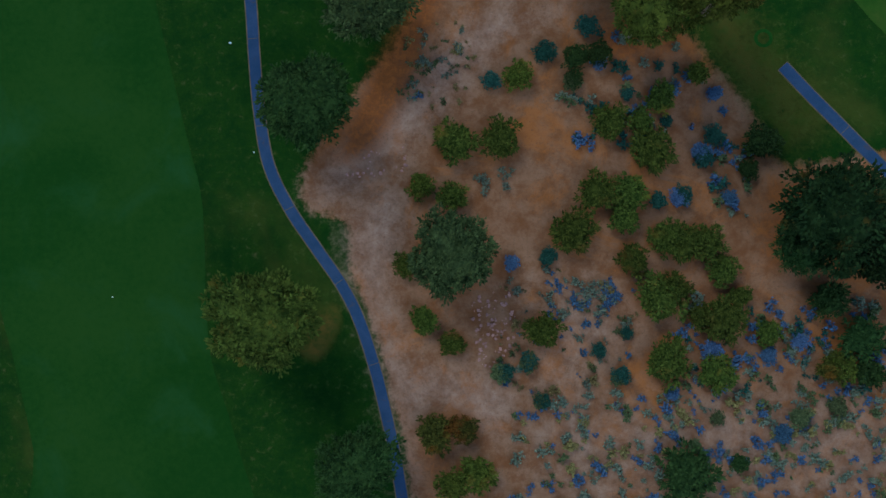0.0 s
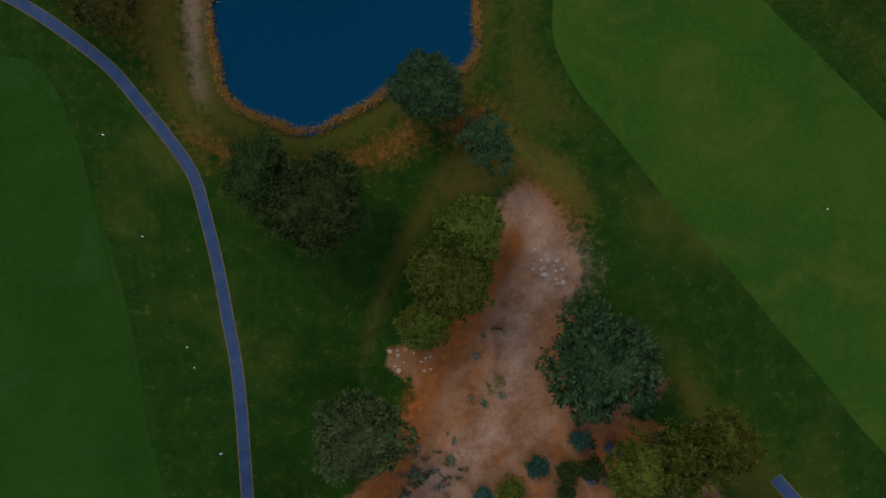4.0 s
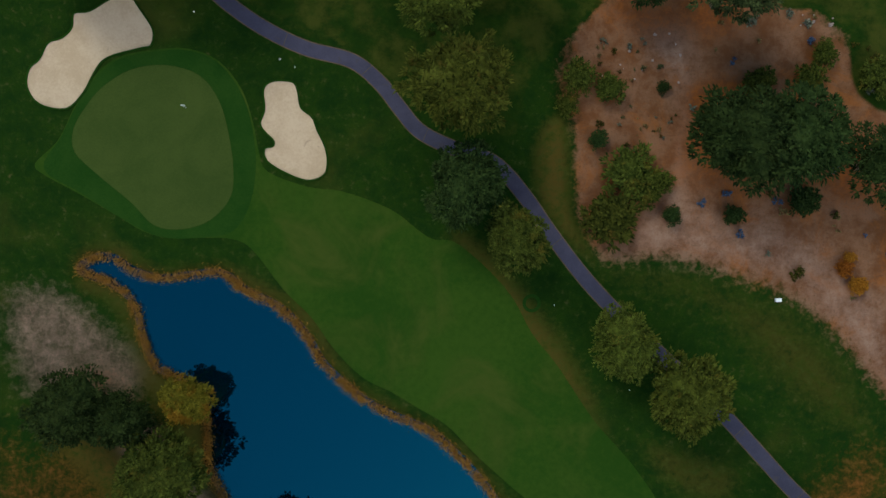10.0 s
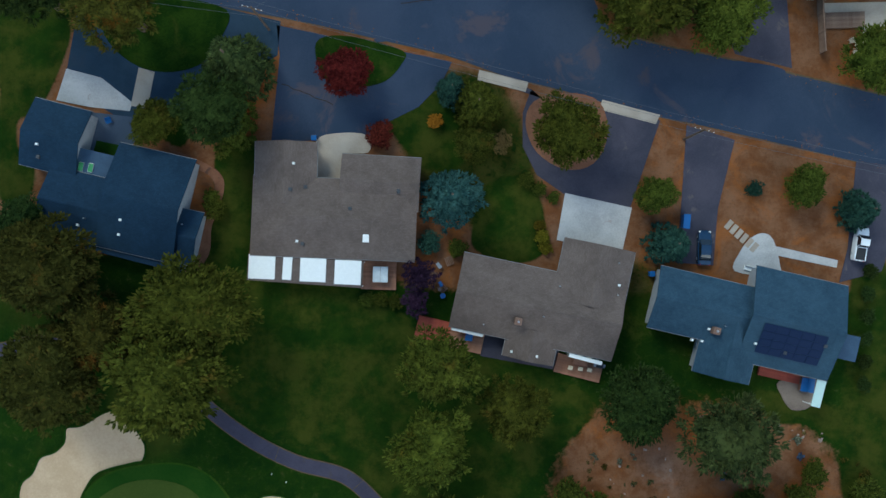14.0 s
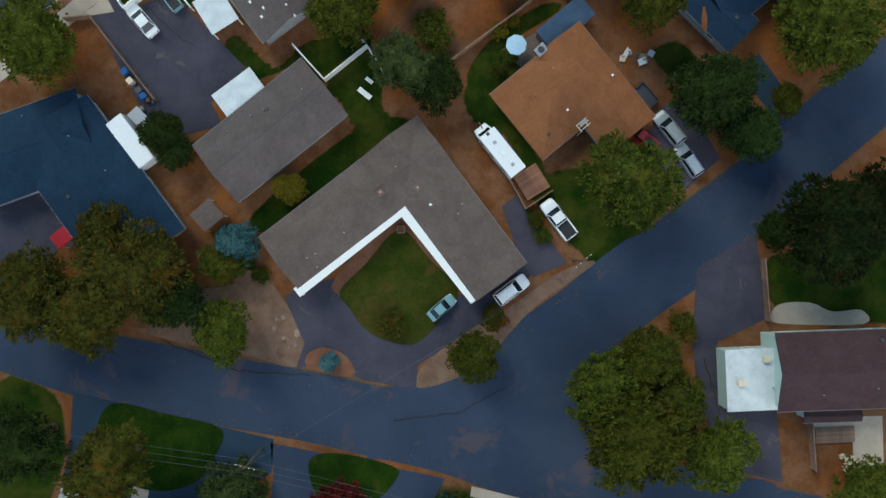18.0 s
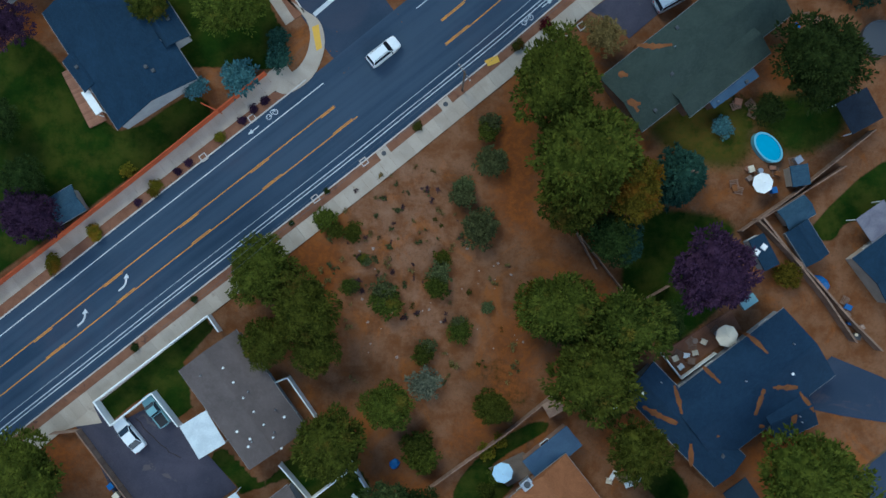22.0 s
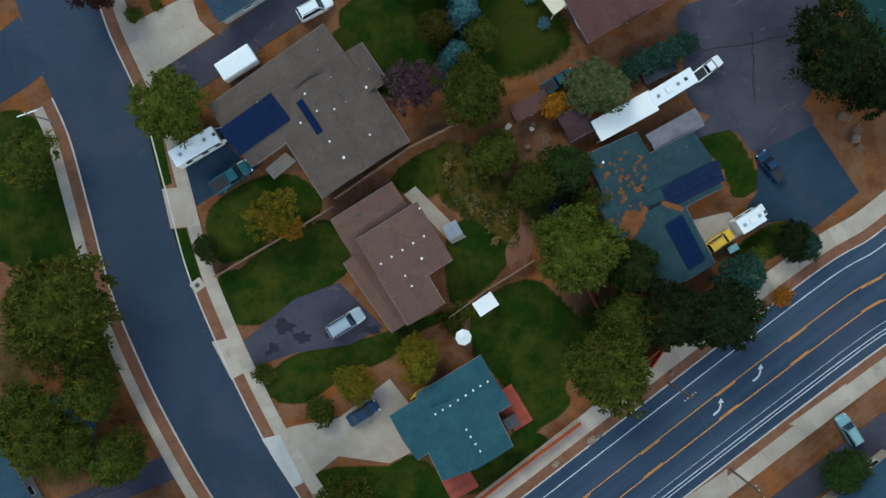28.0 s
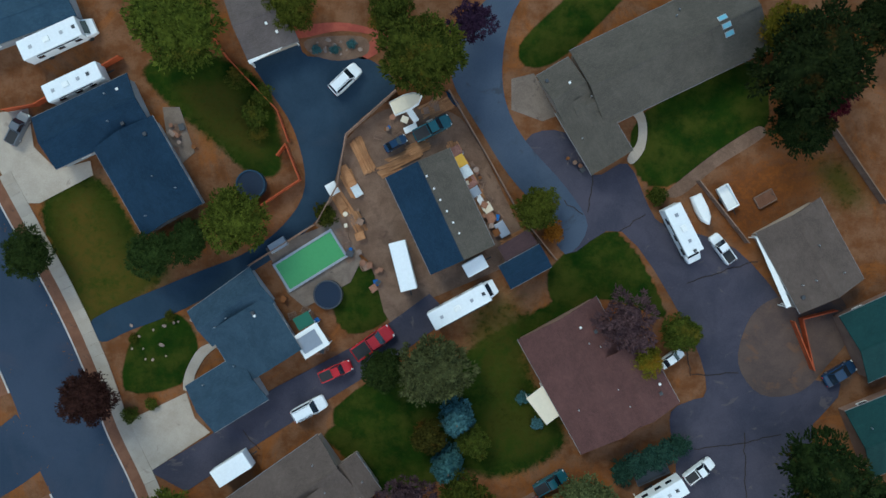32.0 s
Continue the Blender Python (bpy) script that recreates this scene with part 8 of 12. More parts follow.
# ---------------------------------------------------------------- sealed cracks
crack([(30.62, 459.28), (30.31, 456.29), (29.76, 453.81)], 1)
crack([(26.71, 455.86), (29.76, 453.81)], 2)
crack([(34.32, 451.86), (38.02, 454.54)], 3)
crack([(43.51, 445.24), (49.48, 447.22), (53.21, 448.41)], 4)
crack([(51.61, 425.04), (52.13, 415.99)], 5)
crack([(44.83, 422.70), (50.88, 423.53), (56.90, 425.11)], 6)
crack([(43.41, 438.39), (44.30, 432.76), (51.09, 433.25)], 7)
crack([(-15.71, 424.23), (-13.41, 421.62)], 8)
crack([(42.03, 243.62), (44.19, 235.29)], 9)
crack([(43.12, 239.83), (48.76, 238.25)], 10)
crack([(0.38, 235.84), (9.46, 236.86), (15.54, 240.18)], 11)
crack([(-29.71, 246.80), (-20.69, 242.91), (-10.12, 242.02)], 12)
crack([(-31.58, 291.67), (-27.82, 287.86), (-25.56, 286.33)], 13)
crack([(-15.43, 225.21), (-8.69, 222.52)], 14)
crack([(-37.86, 361.29), (-31.06, 363.61)], 15)
crack([(-11.66, 360.02), (-7.10, 355.50), (-3.29, 350.21)], 16)
crack([(-20.56, 384.11), (-16.00, 379.59), (-15.21, 373.54)], 17)
# ---------------------------------------------------------------- houses by the golf course
house_a = house('single-storey house with a dark navy shingle roof', 'navy', GREYWALL, [(-32.49, 209.45, -13.5, 10.14, 13.74, 'gable', 2.8), (-41.32, 209.13, -13.7, 9.18, 8.64, 'gable', 2.75), (-44.15, 217.95, -14.7, 7.58, 8.88, 'gable', 2.8), (-28.19, 205.23, -13.2, 4.67, 6.98, 'gable', 2.5), (-39.46, 214.51, -14.1, 6.00, 3.40, 'flat', 2.4, 'blueflat'), (-37.50, 203.68, -14.8, 19.29, 1.76, 'flat', 2.2, 'navy')], 7, 3)
house_b = house('large house with a taupe shingle roof and a recessed entry', 'tan', TANWALL, [(-8.31, 207.23, -2.9, 21.28, 10.34, 'hip', 2.8), (-14.47, 213.19, -1.5, 8.02, 8.02, 'cross', 2.8), (-2.29, 211.81, -3.8, 10.22, 6.92, 'gable', 2.8)], 8, 4)
house_c = house('single-storey house with a taupe shingle roof and rear decks', 'tan', TANWALL, [(17.86, 195.64, -12.6, 21.45, 9.83, 'gable', 2.8), (25.11, 199.63, -12.7, 9.31, 8.01, 'cross', 2.8), (16.91, 190.61, -13.0, 6.73, 4.01, 'cross', 2.6)], 8, 5)
house_d = house('single-storey house with a slate-blue shingle roof and solar panels', 'slate', GREYWALL, [(44.45, 194.02, -13.7, 23.94, 8.16, 'gable', 2.8), (50.60, 193.22, -13.4, 12.10, 12.53, 'gable', 2.8), (42.27, 189.92, -14.6, 7.51, 7.65, 'cross', 2.7), (57.78, 190.02, -13.3, 3.00, 3.29, 'flat', 2.3, 'blueflat')], 8, 6)
# ---------------------------------------------------------------- houses round the street junction
house_e = house('angled house with a taupe shingle roof and white porch edge', 'tan', TANWALL, [(-3.50, 264.70, 36.6, 25.90, 8.95, 'gable', 2.8), (7.67, 263.77, -54.1, 23.85, 8.80, 'gable', 2.8)], 9, 7)
house_f = house('house with an orange-tan shingle roof', 'warm', BROWNWALL, [(23.00, 279.00, 38.3, 15.07, 11.01, 'hip', 2.8), (27.21, 279.26, -52.0, 15.86, 8.07, 'gable', 2.8), (23.81, 287.93, 39.2, 7.43, 3.32, 'flat', 2.4, 'blueflat')], 6, 8)
house_g = house('long grey-roofed duplex beside the main road', 'grey', GREYWALL, [(-16.52, 294.83, -54.1, 15.86, 9.18, 'gable', 2.8)], 9, 9)
house_h = house('long grey-roofed duplex beside a shared court', 'grey', GREYWALL, [(-14.89, 274.47, 38.0, 18.29, 9.54, 'gable', 2.8)], 6, 10)
house_i = house('broad house with a dark navy shingle roof under trees', 'navy', GREYWALL, [(-37.45, 267.06, -54.6, 21.67, 12.47, 'gable', 2.8), (-46.48, 272.41, 19.0, 17.19, 11.02, 'gable', 2.7)], 7, 11)
house_j = house('rambling house with a navy roof strewn with leaf litter', 'navy_litter', GREYWALL, [(49.51, 296.78, 37.5, 19.30, 11.01, 'gable', 2.8), (40.90, 291.82, 44.5, 5.72, 17.27, 'cross', 2.7), (54.47, 293.31, 24.5, 6.09, 5.89, 'gable', 2.6)], 8, 12)
house_k = house('two-storey house with mint siding and a dark brown roof', 'plum', MINT, [(57.91, 242.57, 1.2, 17.29, 10.00, 'gable', 5.2), (47.24, 241.23, 1.6, 7.4, 8.0, 'flat', 3.4, 'white'), (57.58, 236.29, 0.9, 7.54, 1.69, 'gable', 2.9, 'plum')], 5, 13)
# ---------------------------------------------------------------- houses along the main road
house_l = house('house with a dark blue shingle roof and a rear deck', 'navy', GREYWALL, [(-32.68, 340.82, 33.2, 12.42, 18.14, 'cross', 2.9), (-28.51, 344.77, 33.0, 5.43, 9.57, 'cross', 2.7), (-32.68, 342.84, 33.0, 5.60, 3.20, 'gable', 3.5), (-29.97, 339.72, 33.0, 6.60, 3.60, 'gable', 3.4), (-37.41, 337.79, -53.7, 4.99, 3.45, 'gable', 2.7)], 8, 14)
house_m = house('blue-grey roofed house behind a driveway', 'slate', GREYWALL, [(-49.25, 362.76, -60.4, 10.96, 11.03, 'gable', 2.8), (-46.60, 352.66, -51.0, 7.06, 11.03, 'gable', 2.8)], 5, 15)
house_n = house('long house with a worn dark green shingle roof', 'green', BROWNWALL, [(42.31, 341.10, 38.3, 25.03, 8.97, 'gable', 2.8), (46.79, 336.33, 35.7, 7.25, 3.10, 'flat', 2.4, 'blueflat'), (45.00, 338.21, 38.7, 13.59, 5.67, 'gable', 2.8)], 9, 16)
house_o = house('house with a blue-grey shingle roof beside the main road', 'slate', TANWALL, [(65.20, 359.85, 39.9, 20.79, 9.56, 'gable', 2.8)], 5, 17)
house_p = house('house with a teal-blue shingle roof and a red deck', 'teal', BROWNWALL, [(13.59, 376.17, 31.8, 9.82, 7.56, 'gable', 2.9), (13.42, 371.94, -63.3, 9.43, 10.28, 'gable', 2.85), (7.67, 372.17, 32.6, 4.52, 6.83, 'gable', 2.7)], 0, 18)
house_q = house('two-storey house with a russet-brown shingle roof', 'russet', BROWNWALL, [(5.72, 395.62, 32.6, 9.25, 8.73, 'gable', 4.2), (1.52, 399.39, 32.6, 9.52, 5.90, 'gable', 2.8), (6.27, 391.07, -58.3, 8.92, 5.56, 'gable', 4.0), (2.16, 390.12, -54.5, 11.17, 3.14, 'gable', 2.6)], 2, 19)
house_r = house('large house with a grey-brown roof and solar panels', 'umber', TANWALL, [(-9.80, 415.49, 36.0, 18.43, 9.74, 'gable', 2.9), (-3.09, 411.36, -56.3, 13.21, 13.58, 'gable', 2.9), (-0.37, 418.78, -54.7, 5.95, 4.48, 'gable', 2.8)], 9, 20)
house_s = house('angled house with a dark teal roof strewn with leaf litter', 'teal_litter', BROWNWALL, [(34.00, 405.95, 24.7, 7.63, 8.27, 'gable', 2.8), (40.82, 405.62, 27.6, 9.46, 8.27, 'gable', 2.8), (39.97, 396.76, -61.2, 10.27, 8.55, 'gable', 2.8), (35.31, 402.20, 27.4, 9.03, 7.25, 'gable', 2.9)], 4, 21)
house_t = house('broad house with a brown shingle roof', 'brown', BROWNWALL, [(30.05, 433.07, 29.9, 11.67, 17.26, 'cross', 2.8), (35.68, 431.91, 29.9, 8.81, 10.14, 'cross', 2.8)], 10, 22)
house_u = house('house with a steel-blue shingle roof and a curved walk', 'steel', GREYWALL, [(-17.16, 430.08, 32.3, 8.44, 7.20, 'gable', 2.8), (-13.52, 436.99, -57.5, 8.31, 9.23, 'gable', 2.9), (-16.67, 441.39, 36.3, 10.08, 5.61, 'gable', 2.85)], 6, 23)
house_v = house('long house with a navy shingle roof', 'navy', GREYWALL, [(-34.85, 465.15, 25.6, 13.75, 7.32, 'gable', 2.8), (-27.51, 458.19, 30.1, 8.85, 13.03, 'cross', 2.8)], 8, 24)
house_w = house('workshop with one navy and one grey-brown roof slope', 'navy', GREYWALL, [(10.39, 454.17, 25.8, 9.12, 13.88, 'cross', 3.0)], 0, 25, category='workshop', name='workshop')
house_x = house('house with a grey shingle roof and a white porch edge', 'grey', TANWALL, [(-12.96, 478.57, 21.7, 7.07, 8.78, 'gable', 2.8)], 2, 26)
house_y = house('large rambling house with an olive-grey shingle roof', 'olive', TANWALL, [(39.70, 475.35, 26.4, 23.57, 10.98, 'gable', 2.8), (26.54, 469.73, 31.1, 4.84, 7.69, 'gable', 2.7), (31.42, 469.17, 27.3, 8.86, 5.50, 'gable', 2.75), (30.12, 464.72, -58.3, 9.29, 6.20, 'gable', 2.7)], 6, 27)
house_z = house('grey-brown-roofed house with a white lean-to edge', 'umber', TANWALL, [(58.33, 449.11, 30.0, 9.37, 12.08, 'cross', 2.8)], 5, 28)
house_aa = house('house with a deep green shingle roof', 'deepgreen', BROWNWALL, [(69.99, 439.66, 25.5, 12.45, 9.52, 'gable', 2.8), (70.63, 426.72, 23.0, 11.43, 9.52, 'gable', 2.8)], 2, 29)
# ---------------------------------------------------------------- trees
plant('broad', 'dark', -16.91, 31.47, 5.80, 12.1)
plant('broad', 'dark', -13.89, 72.70, 6.31, 13.3)
plant('broad', 'dark', -21.50, 76.40, 4.89, 10.1)
plant('broad', 'fir', 20.09, 52.84, 7.17, 14.0)
plant('broad', 'pine', -9.16, 44.38, 5.93, 12.4)
plant('broad', 'green', 2.17, 63.28, 5.22, 10.8)
plant('broad', 'green', 4.76, 69.39, 4.36, 8.9)
plant('broad', 'green', -1.10, 57.73, 3.55, 7.2)
plant('pine', 'olive', 23.98, 40.64, 4.40, 17.0)
plant('airy', 'olive', 28.87, 42.18, 4.90, 18.0)
plant('pine', 'olive', 34.10, 43.71, 4.00, 16.0)
plant('broad', 'green', -22.21, 5.03, 6.51, 13.7)
plant('broad', 'dark', -11.41, -13.27, 5.24, 10.9)
plant('broad', 'deep', 46.55, 16.52, 7.10, 14.0)
plant('broad', 'deep', 51.70, 13.10, 5.81, 12.2)
plant('broad', 'dark', 43.97, 13.31, 3.86, 7.9)
plant('broad', 'pine', 0.60, 12.52, 5.37, 10.9)
plant('bush', 'green', 1.20, 27.15, 2.89, 2.6)
plant('bush', 'green', 7.01, 27.43, 2.75, 2.6)
plant('bush', 'green', 0.73, 20.07, 2.03, 2.3)
plant('bush', 'green', -5.21, 11.28, 1.82, 2.0)
plant('bush', 'green', -3.13, 4.23, 1.96, 2.2)
plant('bush', 'green', 0.45, 1.21, 1.74, 1.9)
plant('bush', 'green', 12.00, 2.73, 2.39, 2.6)
plant('bush', 'green', 16.16, 15.28, 3.03, 2.6)
plant('bush', 'green', 19.55, 20.31, 2.75, 2.6)
plant('bush', 'green', 23.54, 20.26, 2.53, 2.6)
plant('bush', 'green', 22.79, 17.02, 2.17, 2.4)
plant('bush', 'green', 21.22, 29.42, 2.53, 2.6)
plant('bush', 'green', 26.49, 25.63, 3.03, 2.6)
plant('bush', 'green', 25.34, 29.45, 1.60, 1.8)
plant('bush', 'green', 27.88, 32.50, 2.17, 2.4)
plant('bush', 'green', 23.75, 11.57, 2.17, 2.4)
plant('bush', 'green', 27.07, 6.85, 3.24, 2.6)
plant('bush', 'green', 30.56, 13.63, 2.75, 2.6)
plant('bush', 'green', 33.11, 13.59, 2.53, 2.6)
plant('bush', 'green', 28.09, 14.39, 2.53, 2.6)
plant('bush', 'green', 35.24, 9.96, 2.17, 2.4)
plant('bush', 'green', 29.06, 7.88, 2.17, 2.4)
plant('bush', 'green', 35.25, 3.86, 3.03, 2.6)
plant('bush', 'green', 32.27, 4.23, 1.82, 2.0)
plant('bush', 'green', 37.42, 6.67, 1.60, 1.8)
plant('bush', 'green', 40.83, 1.95, 1.82, 2.0)
plant('bush', 'green', 27.97, -1.39, 3.03, 2.6)
plant('bush', 'green', 34.09, -2.93, 2.53, 2.6)
plant('bush', 'dark', 29.92, -15.81, 3.95, 2.6)
plant('bush', 'dark', 36.87, -14.50, 1.31, 1.5)
plant('bush', 'dark', 40.69, 26.54, 2.53, 2.6)
plant('bush', 'dark', 39.01, 23.01, 1.46, 1.6)
plant('bush', 'dark', 48.68, 6.16, 2.53, 2.6)
plant('bush', 'dark', 52.65, 1.12, 3.03, 2.6)
plant('bush', 'dark', 53.46, -3.22, 2.17, 2.4)
plant('bush', 'dark', 20.05, 38.36, 1.82, 2.0)
plant('bush', 'dark', 17.12, 38.04, 1.82, 2.0)
plant('bush', 'dark', 16.73, 35.16, 1.31, 1.5)
plant('bush', 'olive', 9.52, 35.70, 2.03, 2.3)
plant('bush', 'olive', 32.79, 35.59, 1.60, 1.8)
plant('bush', 'olive', 49.92, -2.46, 2.17, 2.4)
plant('bush', 'olive', -3.26, 21.46, 1.82, 2.0)
plant('bush', 'olive', 3.41, -15.33, 2.53, 2.6)
plant('bush', 'olive', 0.17, -16.76, 2.17, 2.4)
plant('bush', 'rust', -1.88, -10.28, 2.60, 2.6)
plant('bush', 'rust', 1.72, -9.68, 2.03, 2.3)
plant('bush', 'teal', 6.10, 35.12, 1.31, 1.5)
plant('bush', 'teal', 13.12, 38.74, 1.60, 1.8)
plant('bush', 'teal', 18.70, 42.15, 1.46, 1.6)
plant('bush', 'teal', 7.26, -2.65, 1.31, 1.5)
plant('bush', 'teal', 10.18, -1.25, 1.31, 1.5)
plant('bush', 'teal', 22.06, -3.21, 1.31, 1.5)
plant('bush', 'teal', 19.28, 0.05, 1.02, 1.1)
plant('bush', 'teal', 22.97, 2.16, 0.88, 1.0)
plant('bush', 'teal', 12.98, 12.10, 1.31, 1.5)
plant('bush', 'teal', 27.33, 19.19, 1.17, 1.3)
plant('bush', 'teal', 30.60, 19.86, 1.31, 1.5)
plant('bush', 'teal', 11.91, -6.33, 1.09, 1.2)
plant('bush', 'teal', 34.78, 27.47, 1.46, 1.6)
plant('bush', 'teal', 33.25, 24.56, 1.46, 1.6)
plant('broad', 'dark', -42.87, 128.79, 5.06, 10.5)
plant('broad', 'dark', -37.02, 127.11, 4.12, 8.4)
plant('broad', 'green', -31.40, 120.86, 5.71, 11.9)
plant('broad', 'yellow', -28.72, 129.27, 3.44, 7.0)
plant('broad', 'olive', -19.20, 108.50, 5.45, 11.3)
plant('broad', 'brown', -44.88, 106.15, 7.01, 14.0)
plant('broad', 'brown', -40.76, 99.23, 4.92, 10.2)
plant('broad', 'fir', -0.48, 87.23, 4.66, 9.6)
plant('broad', 'olive', 26.62, 136.16, 4.59, 9.4)
plant('broad', 'olive', 34.37, 129.90, 5.32, 11.0)
plant('airy', 'rust', 52.36, 109.43, 6.22, 12.7)
plant('airy', 'fir', 7.13, 80.24, 3.91, 7.8)
plant('broad', 'brown', -43.36, 201.54, 6.78, 14.0)
plant('broad', 'brown', -42.79, 187.68, 6.58, 13.9)
plant('broad', 'rust', -37.24, 193.24, 5.28, 11.0)
plant('broad', 'olive', -25.39, 196.20, 6.92, 14.0)
plant('broad', 'olive', -28.22, 187.91, 7.61, 14.0)
plant('pine', 'olive', 5.03, 188.73, 4.95, 14.0)
plant('pine', 'olive', 14.41, 183.40, 4.32, 12.1)
plant('pine', 'olive', 3.92, 179.00, 5.20, 14.8)
plant('pine', 'olive', 6.21, 167.91, 6.41, 17.0)
plant('broad', 'dark', 6.89, 156.22, 5.28, 10.9)
plant('broad', 'green', 13.25, 149.37, 4.41, 9.0)
plant('broad', 'dark', 30.10, 183.58, 4.94, 10.2)
plant('pine', 'pine', 40.00, 180.27, 5.57, 15.9)
plant('broad', 'dark', 40.76, 161.56, 6.57, 13.9)
plant('broad', 'dark', 47.78, 161.51, 6.38, 13.4)
plant('airy', 'dark', 58.69, 158.62, 5.60, 11.4)
plant('bush', 'green', 28.62, 158.03, 3.66, 2.6)
plant('bush', 'green', 25.96, 152.21, 4.02, 2.6)
plant('bush', 'green', 30.59, 155.79, 2.58, 2.6)
plant('bush', 'green', 25.98, 169.12, 2.07, 2.3)
plant('bush', 'green', 21.90, 170.62, 2.36, 2.6)
plant('bush', 'green', 20.45, 166.96, 1.63, 1.8)
plant('bush', 'green', 45.55, 169.69, 2.22, 2.5)
plant('bush', 'green', 52.20, 170.01, 2.22, 2.5)
plant('bush', 'green', 54.18, 173.34, 1.85, 2.1)
plant('bush', 'green', 60.95, 170.28, 2.58, 2.6)
plant('bush', 'green', 32.98, 156.85, 1.48, 1.6)
plant('bush', 'dark', 51.29, 154.13, 2.22, 2.5)
plant('bush', 'dark', 42.20, 152.32, 1.48, 1.6)
plant('bush', 'dark', 34.07, 152.38, 1.34, 1.5)
plant('bush', 'dark', 24.52, 162.48, 1.34, 1.5)
plant('bush', 'dark', 33.19, 169.33, 0.89, 1.0)
plant('pine', 'dark', -44.91, 235.69, 5.19, 14.7)
plant('pine', 'dark', -22.57, 220.69, 4.55, 12.8)
plant('pine', 'rust', -33.71, 232.81, 5.38, 15.3)
plant('bush', 'olive', -24.26, 208.73, 1.5, 1.8)
plant('broad', 'rust', -44.50, 254.05, 5.53, 11.5)
plant('broad', 'rust', -37.51, 251.51, 5.39, 11.2)
plant('broad', 'rust', -30.56, 256.51, 6.44, 13.5)
plant('broad', 'rust', -35.50, 260.67, 4.32, 8.8)
plant('broad', 'dark', -27.54, 253.33, 4.59, 9.4)
plant('broad', 'deep', 55.51, 260.36, 6.84, 14.0)
plant('broad', 'dark', 50.91, 259.91, 2.07, 4.1)
plant('broad', 'green', -21.24, 257.22, 2.93, 5.9)
plant('broad', 'green', 11.14, 244.73, 3.49, 7.1)
plant('broad', 'olive', 27.42, 240.49, 4.99, 10.3)
plant('broad', 'olive', 32.99, 244.04, 4.45, 9.1)
plant('broad', 'olive', 30.82, 234.79, 6.44, 13.5)
plant('broad', 'green', 36.62, 238.97, 4.18, 8.5)
plant('broad', 'olive', 41.70, 232.11, 4.72, 9.7)
plant('broad', 'olive', -20.97, 248.66, 4.04, 8.2)
plant('spruce', 'blue', -19.80, 259.78, 3.24, 7.6)
plant('spruce', 'blue', -8.02, 243.88, 1.49, 3.5)
plant('bush', 'rust', 13.94, 249.40, 1.87, 2.1)
plant('bush', 'rust', 38.94, 247.97, 2.09, 2.3)
plant('bush', 'rust', 0.47, 248.80, 1.94, 2.2)
plant('broad', 'yellow', -12.51, 266.87, 2.21, 4.4)
plant('broad', 'olive', 61.14, 226.84, 4.45, 9.1)
plant('broad', 'dark', -47.98, 206.96, 3.47, 7.0)
plant('spruce', 'pine', -20.42, 226.98, 4.77, 11.4)
plant('broad', 'olive', -31.24, 219.71, 3.1, 6.4)
plant('spruce', 'green', -22.05, 219.83, 4.21, 10.0)
plant('broad', 'red', -6.54, 225.92, 3.33, 6.7)
plant('bush', 'red', -2.49, 218.33, 1.93, 2.1)
plant('spruce', 'teal', 7.06, 223.89, 2.36, 5.5)
plant('spruce', 'teal', 35.10, 203.58, 3.08, 7.2)
plant('spruce', 'teal', 59.82, 207.77, 2.79, 6.6)
plant('spruce', 'olive', 10.32, 221.45, 3.65, 8.6)
plant('broad', 'green', 9.76, 216.70, 2.62, 5.3)
plant('airy', 'straw', 13.28, 217.05, 1.62, 3.1)
plant('bush', 'orange', 4.81, 220.06, 1.04, 1.2)
plant('spruce', 'aqua', 6.92, 209.76, 4.35, 10.4)
plant('broad', 'olive', 21.80, 217.92, 4.56, 9.4)
plant('broad', 'green', 33.18, 209.93, 2.62, 5.3)
plant('bush', 'teal', 46.87, 210.72, 1.19, 1.3)
plant('bush', 'teal', 3.93, 204.01, 1.64, 1.8)
plant('broad', 'green', 52.44, 210.84, 2.77, 5.6)
plant('airy', 'purple', 2.61, 199.77, 2.48, 4.8)
plant('airy', 'purple', 2.04, 196.30, 1.91, 3.7)
plant('bush', 'green', -4.35, 196.62, 1.04, 1.2)
plant('bush', 'green', -2.49, 196.61, 1.04, 1.2)
plant('bush', 'green', -0.62, 196.22, 1.04, 1.2)
plant('bush', 'olive', -24.69, 209.84, 1.49, 1.7)
plant('bush', 'yellow', 18.85, 204.63, 1.04, 1.2)
plant('bush', 'yellow', 19.22, 203.13, 0.90, 1.0)
plant('bush', 'yellow', 18.51, 206.13, 0.82, 0.9)
plant('bush', 'green', 16.68, 212.11, 1.04, 1.2)
plant('bush', 'green', 18.54, 210.98, 1.04, 1.2)
plant('bush', 'green', 20.40, 209.85, 0.90, 1.0)
plant('bush', 'green', 7.64, 203.23, 1.34, 1.5)
plant('bush', 'dark', 61.69, 196.79, 1.04, 1.2)
plant('bush', 'dark', 61.66, 193.81, 1.04, 1.2)
plant('bush', 'dark', 61.40, 190.83, 1.04, 1.2)
plant('bush', 'dark', 61.22, 187.85, 1.04, 1.2)
plant('bush', 'dark', 61.04, 184.87, 1.04, 1.2)
plant('bush', 'dark', 62.09, 199.78, 1.04, 1.2)
plant('bush', 'orange', 56.65, 145.15, 1.19, 1.3)
plant('bush', 'orange', 58.43, 142.92, 1.34, 1.5)
plant('bush', 'orange', 57.49, 146.60, 0.89, 1.0)
plant('broad', 'green', 31.00, 266.69, 6.06, 12.7)
plant('broad', 'dark', 41.69, 277.90, 5.40, 11.2)
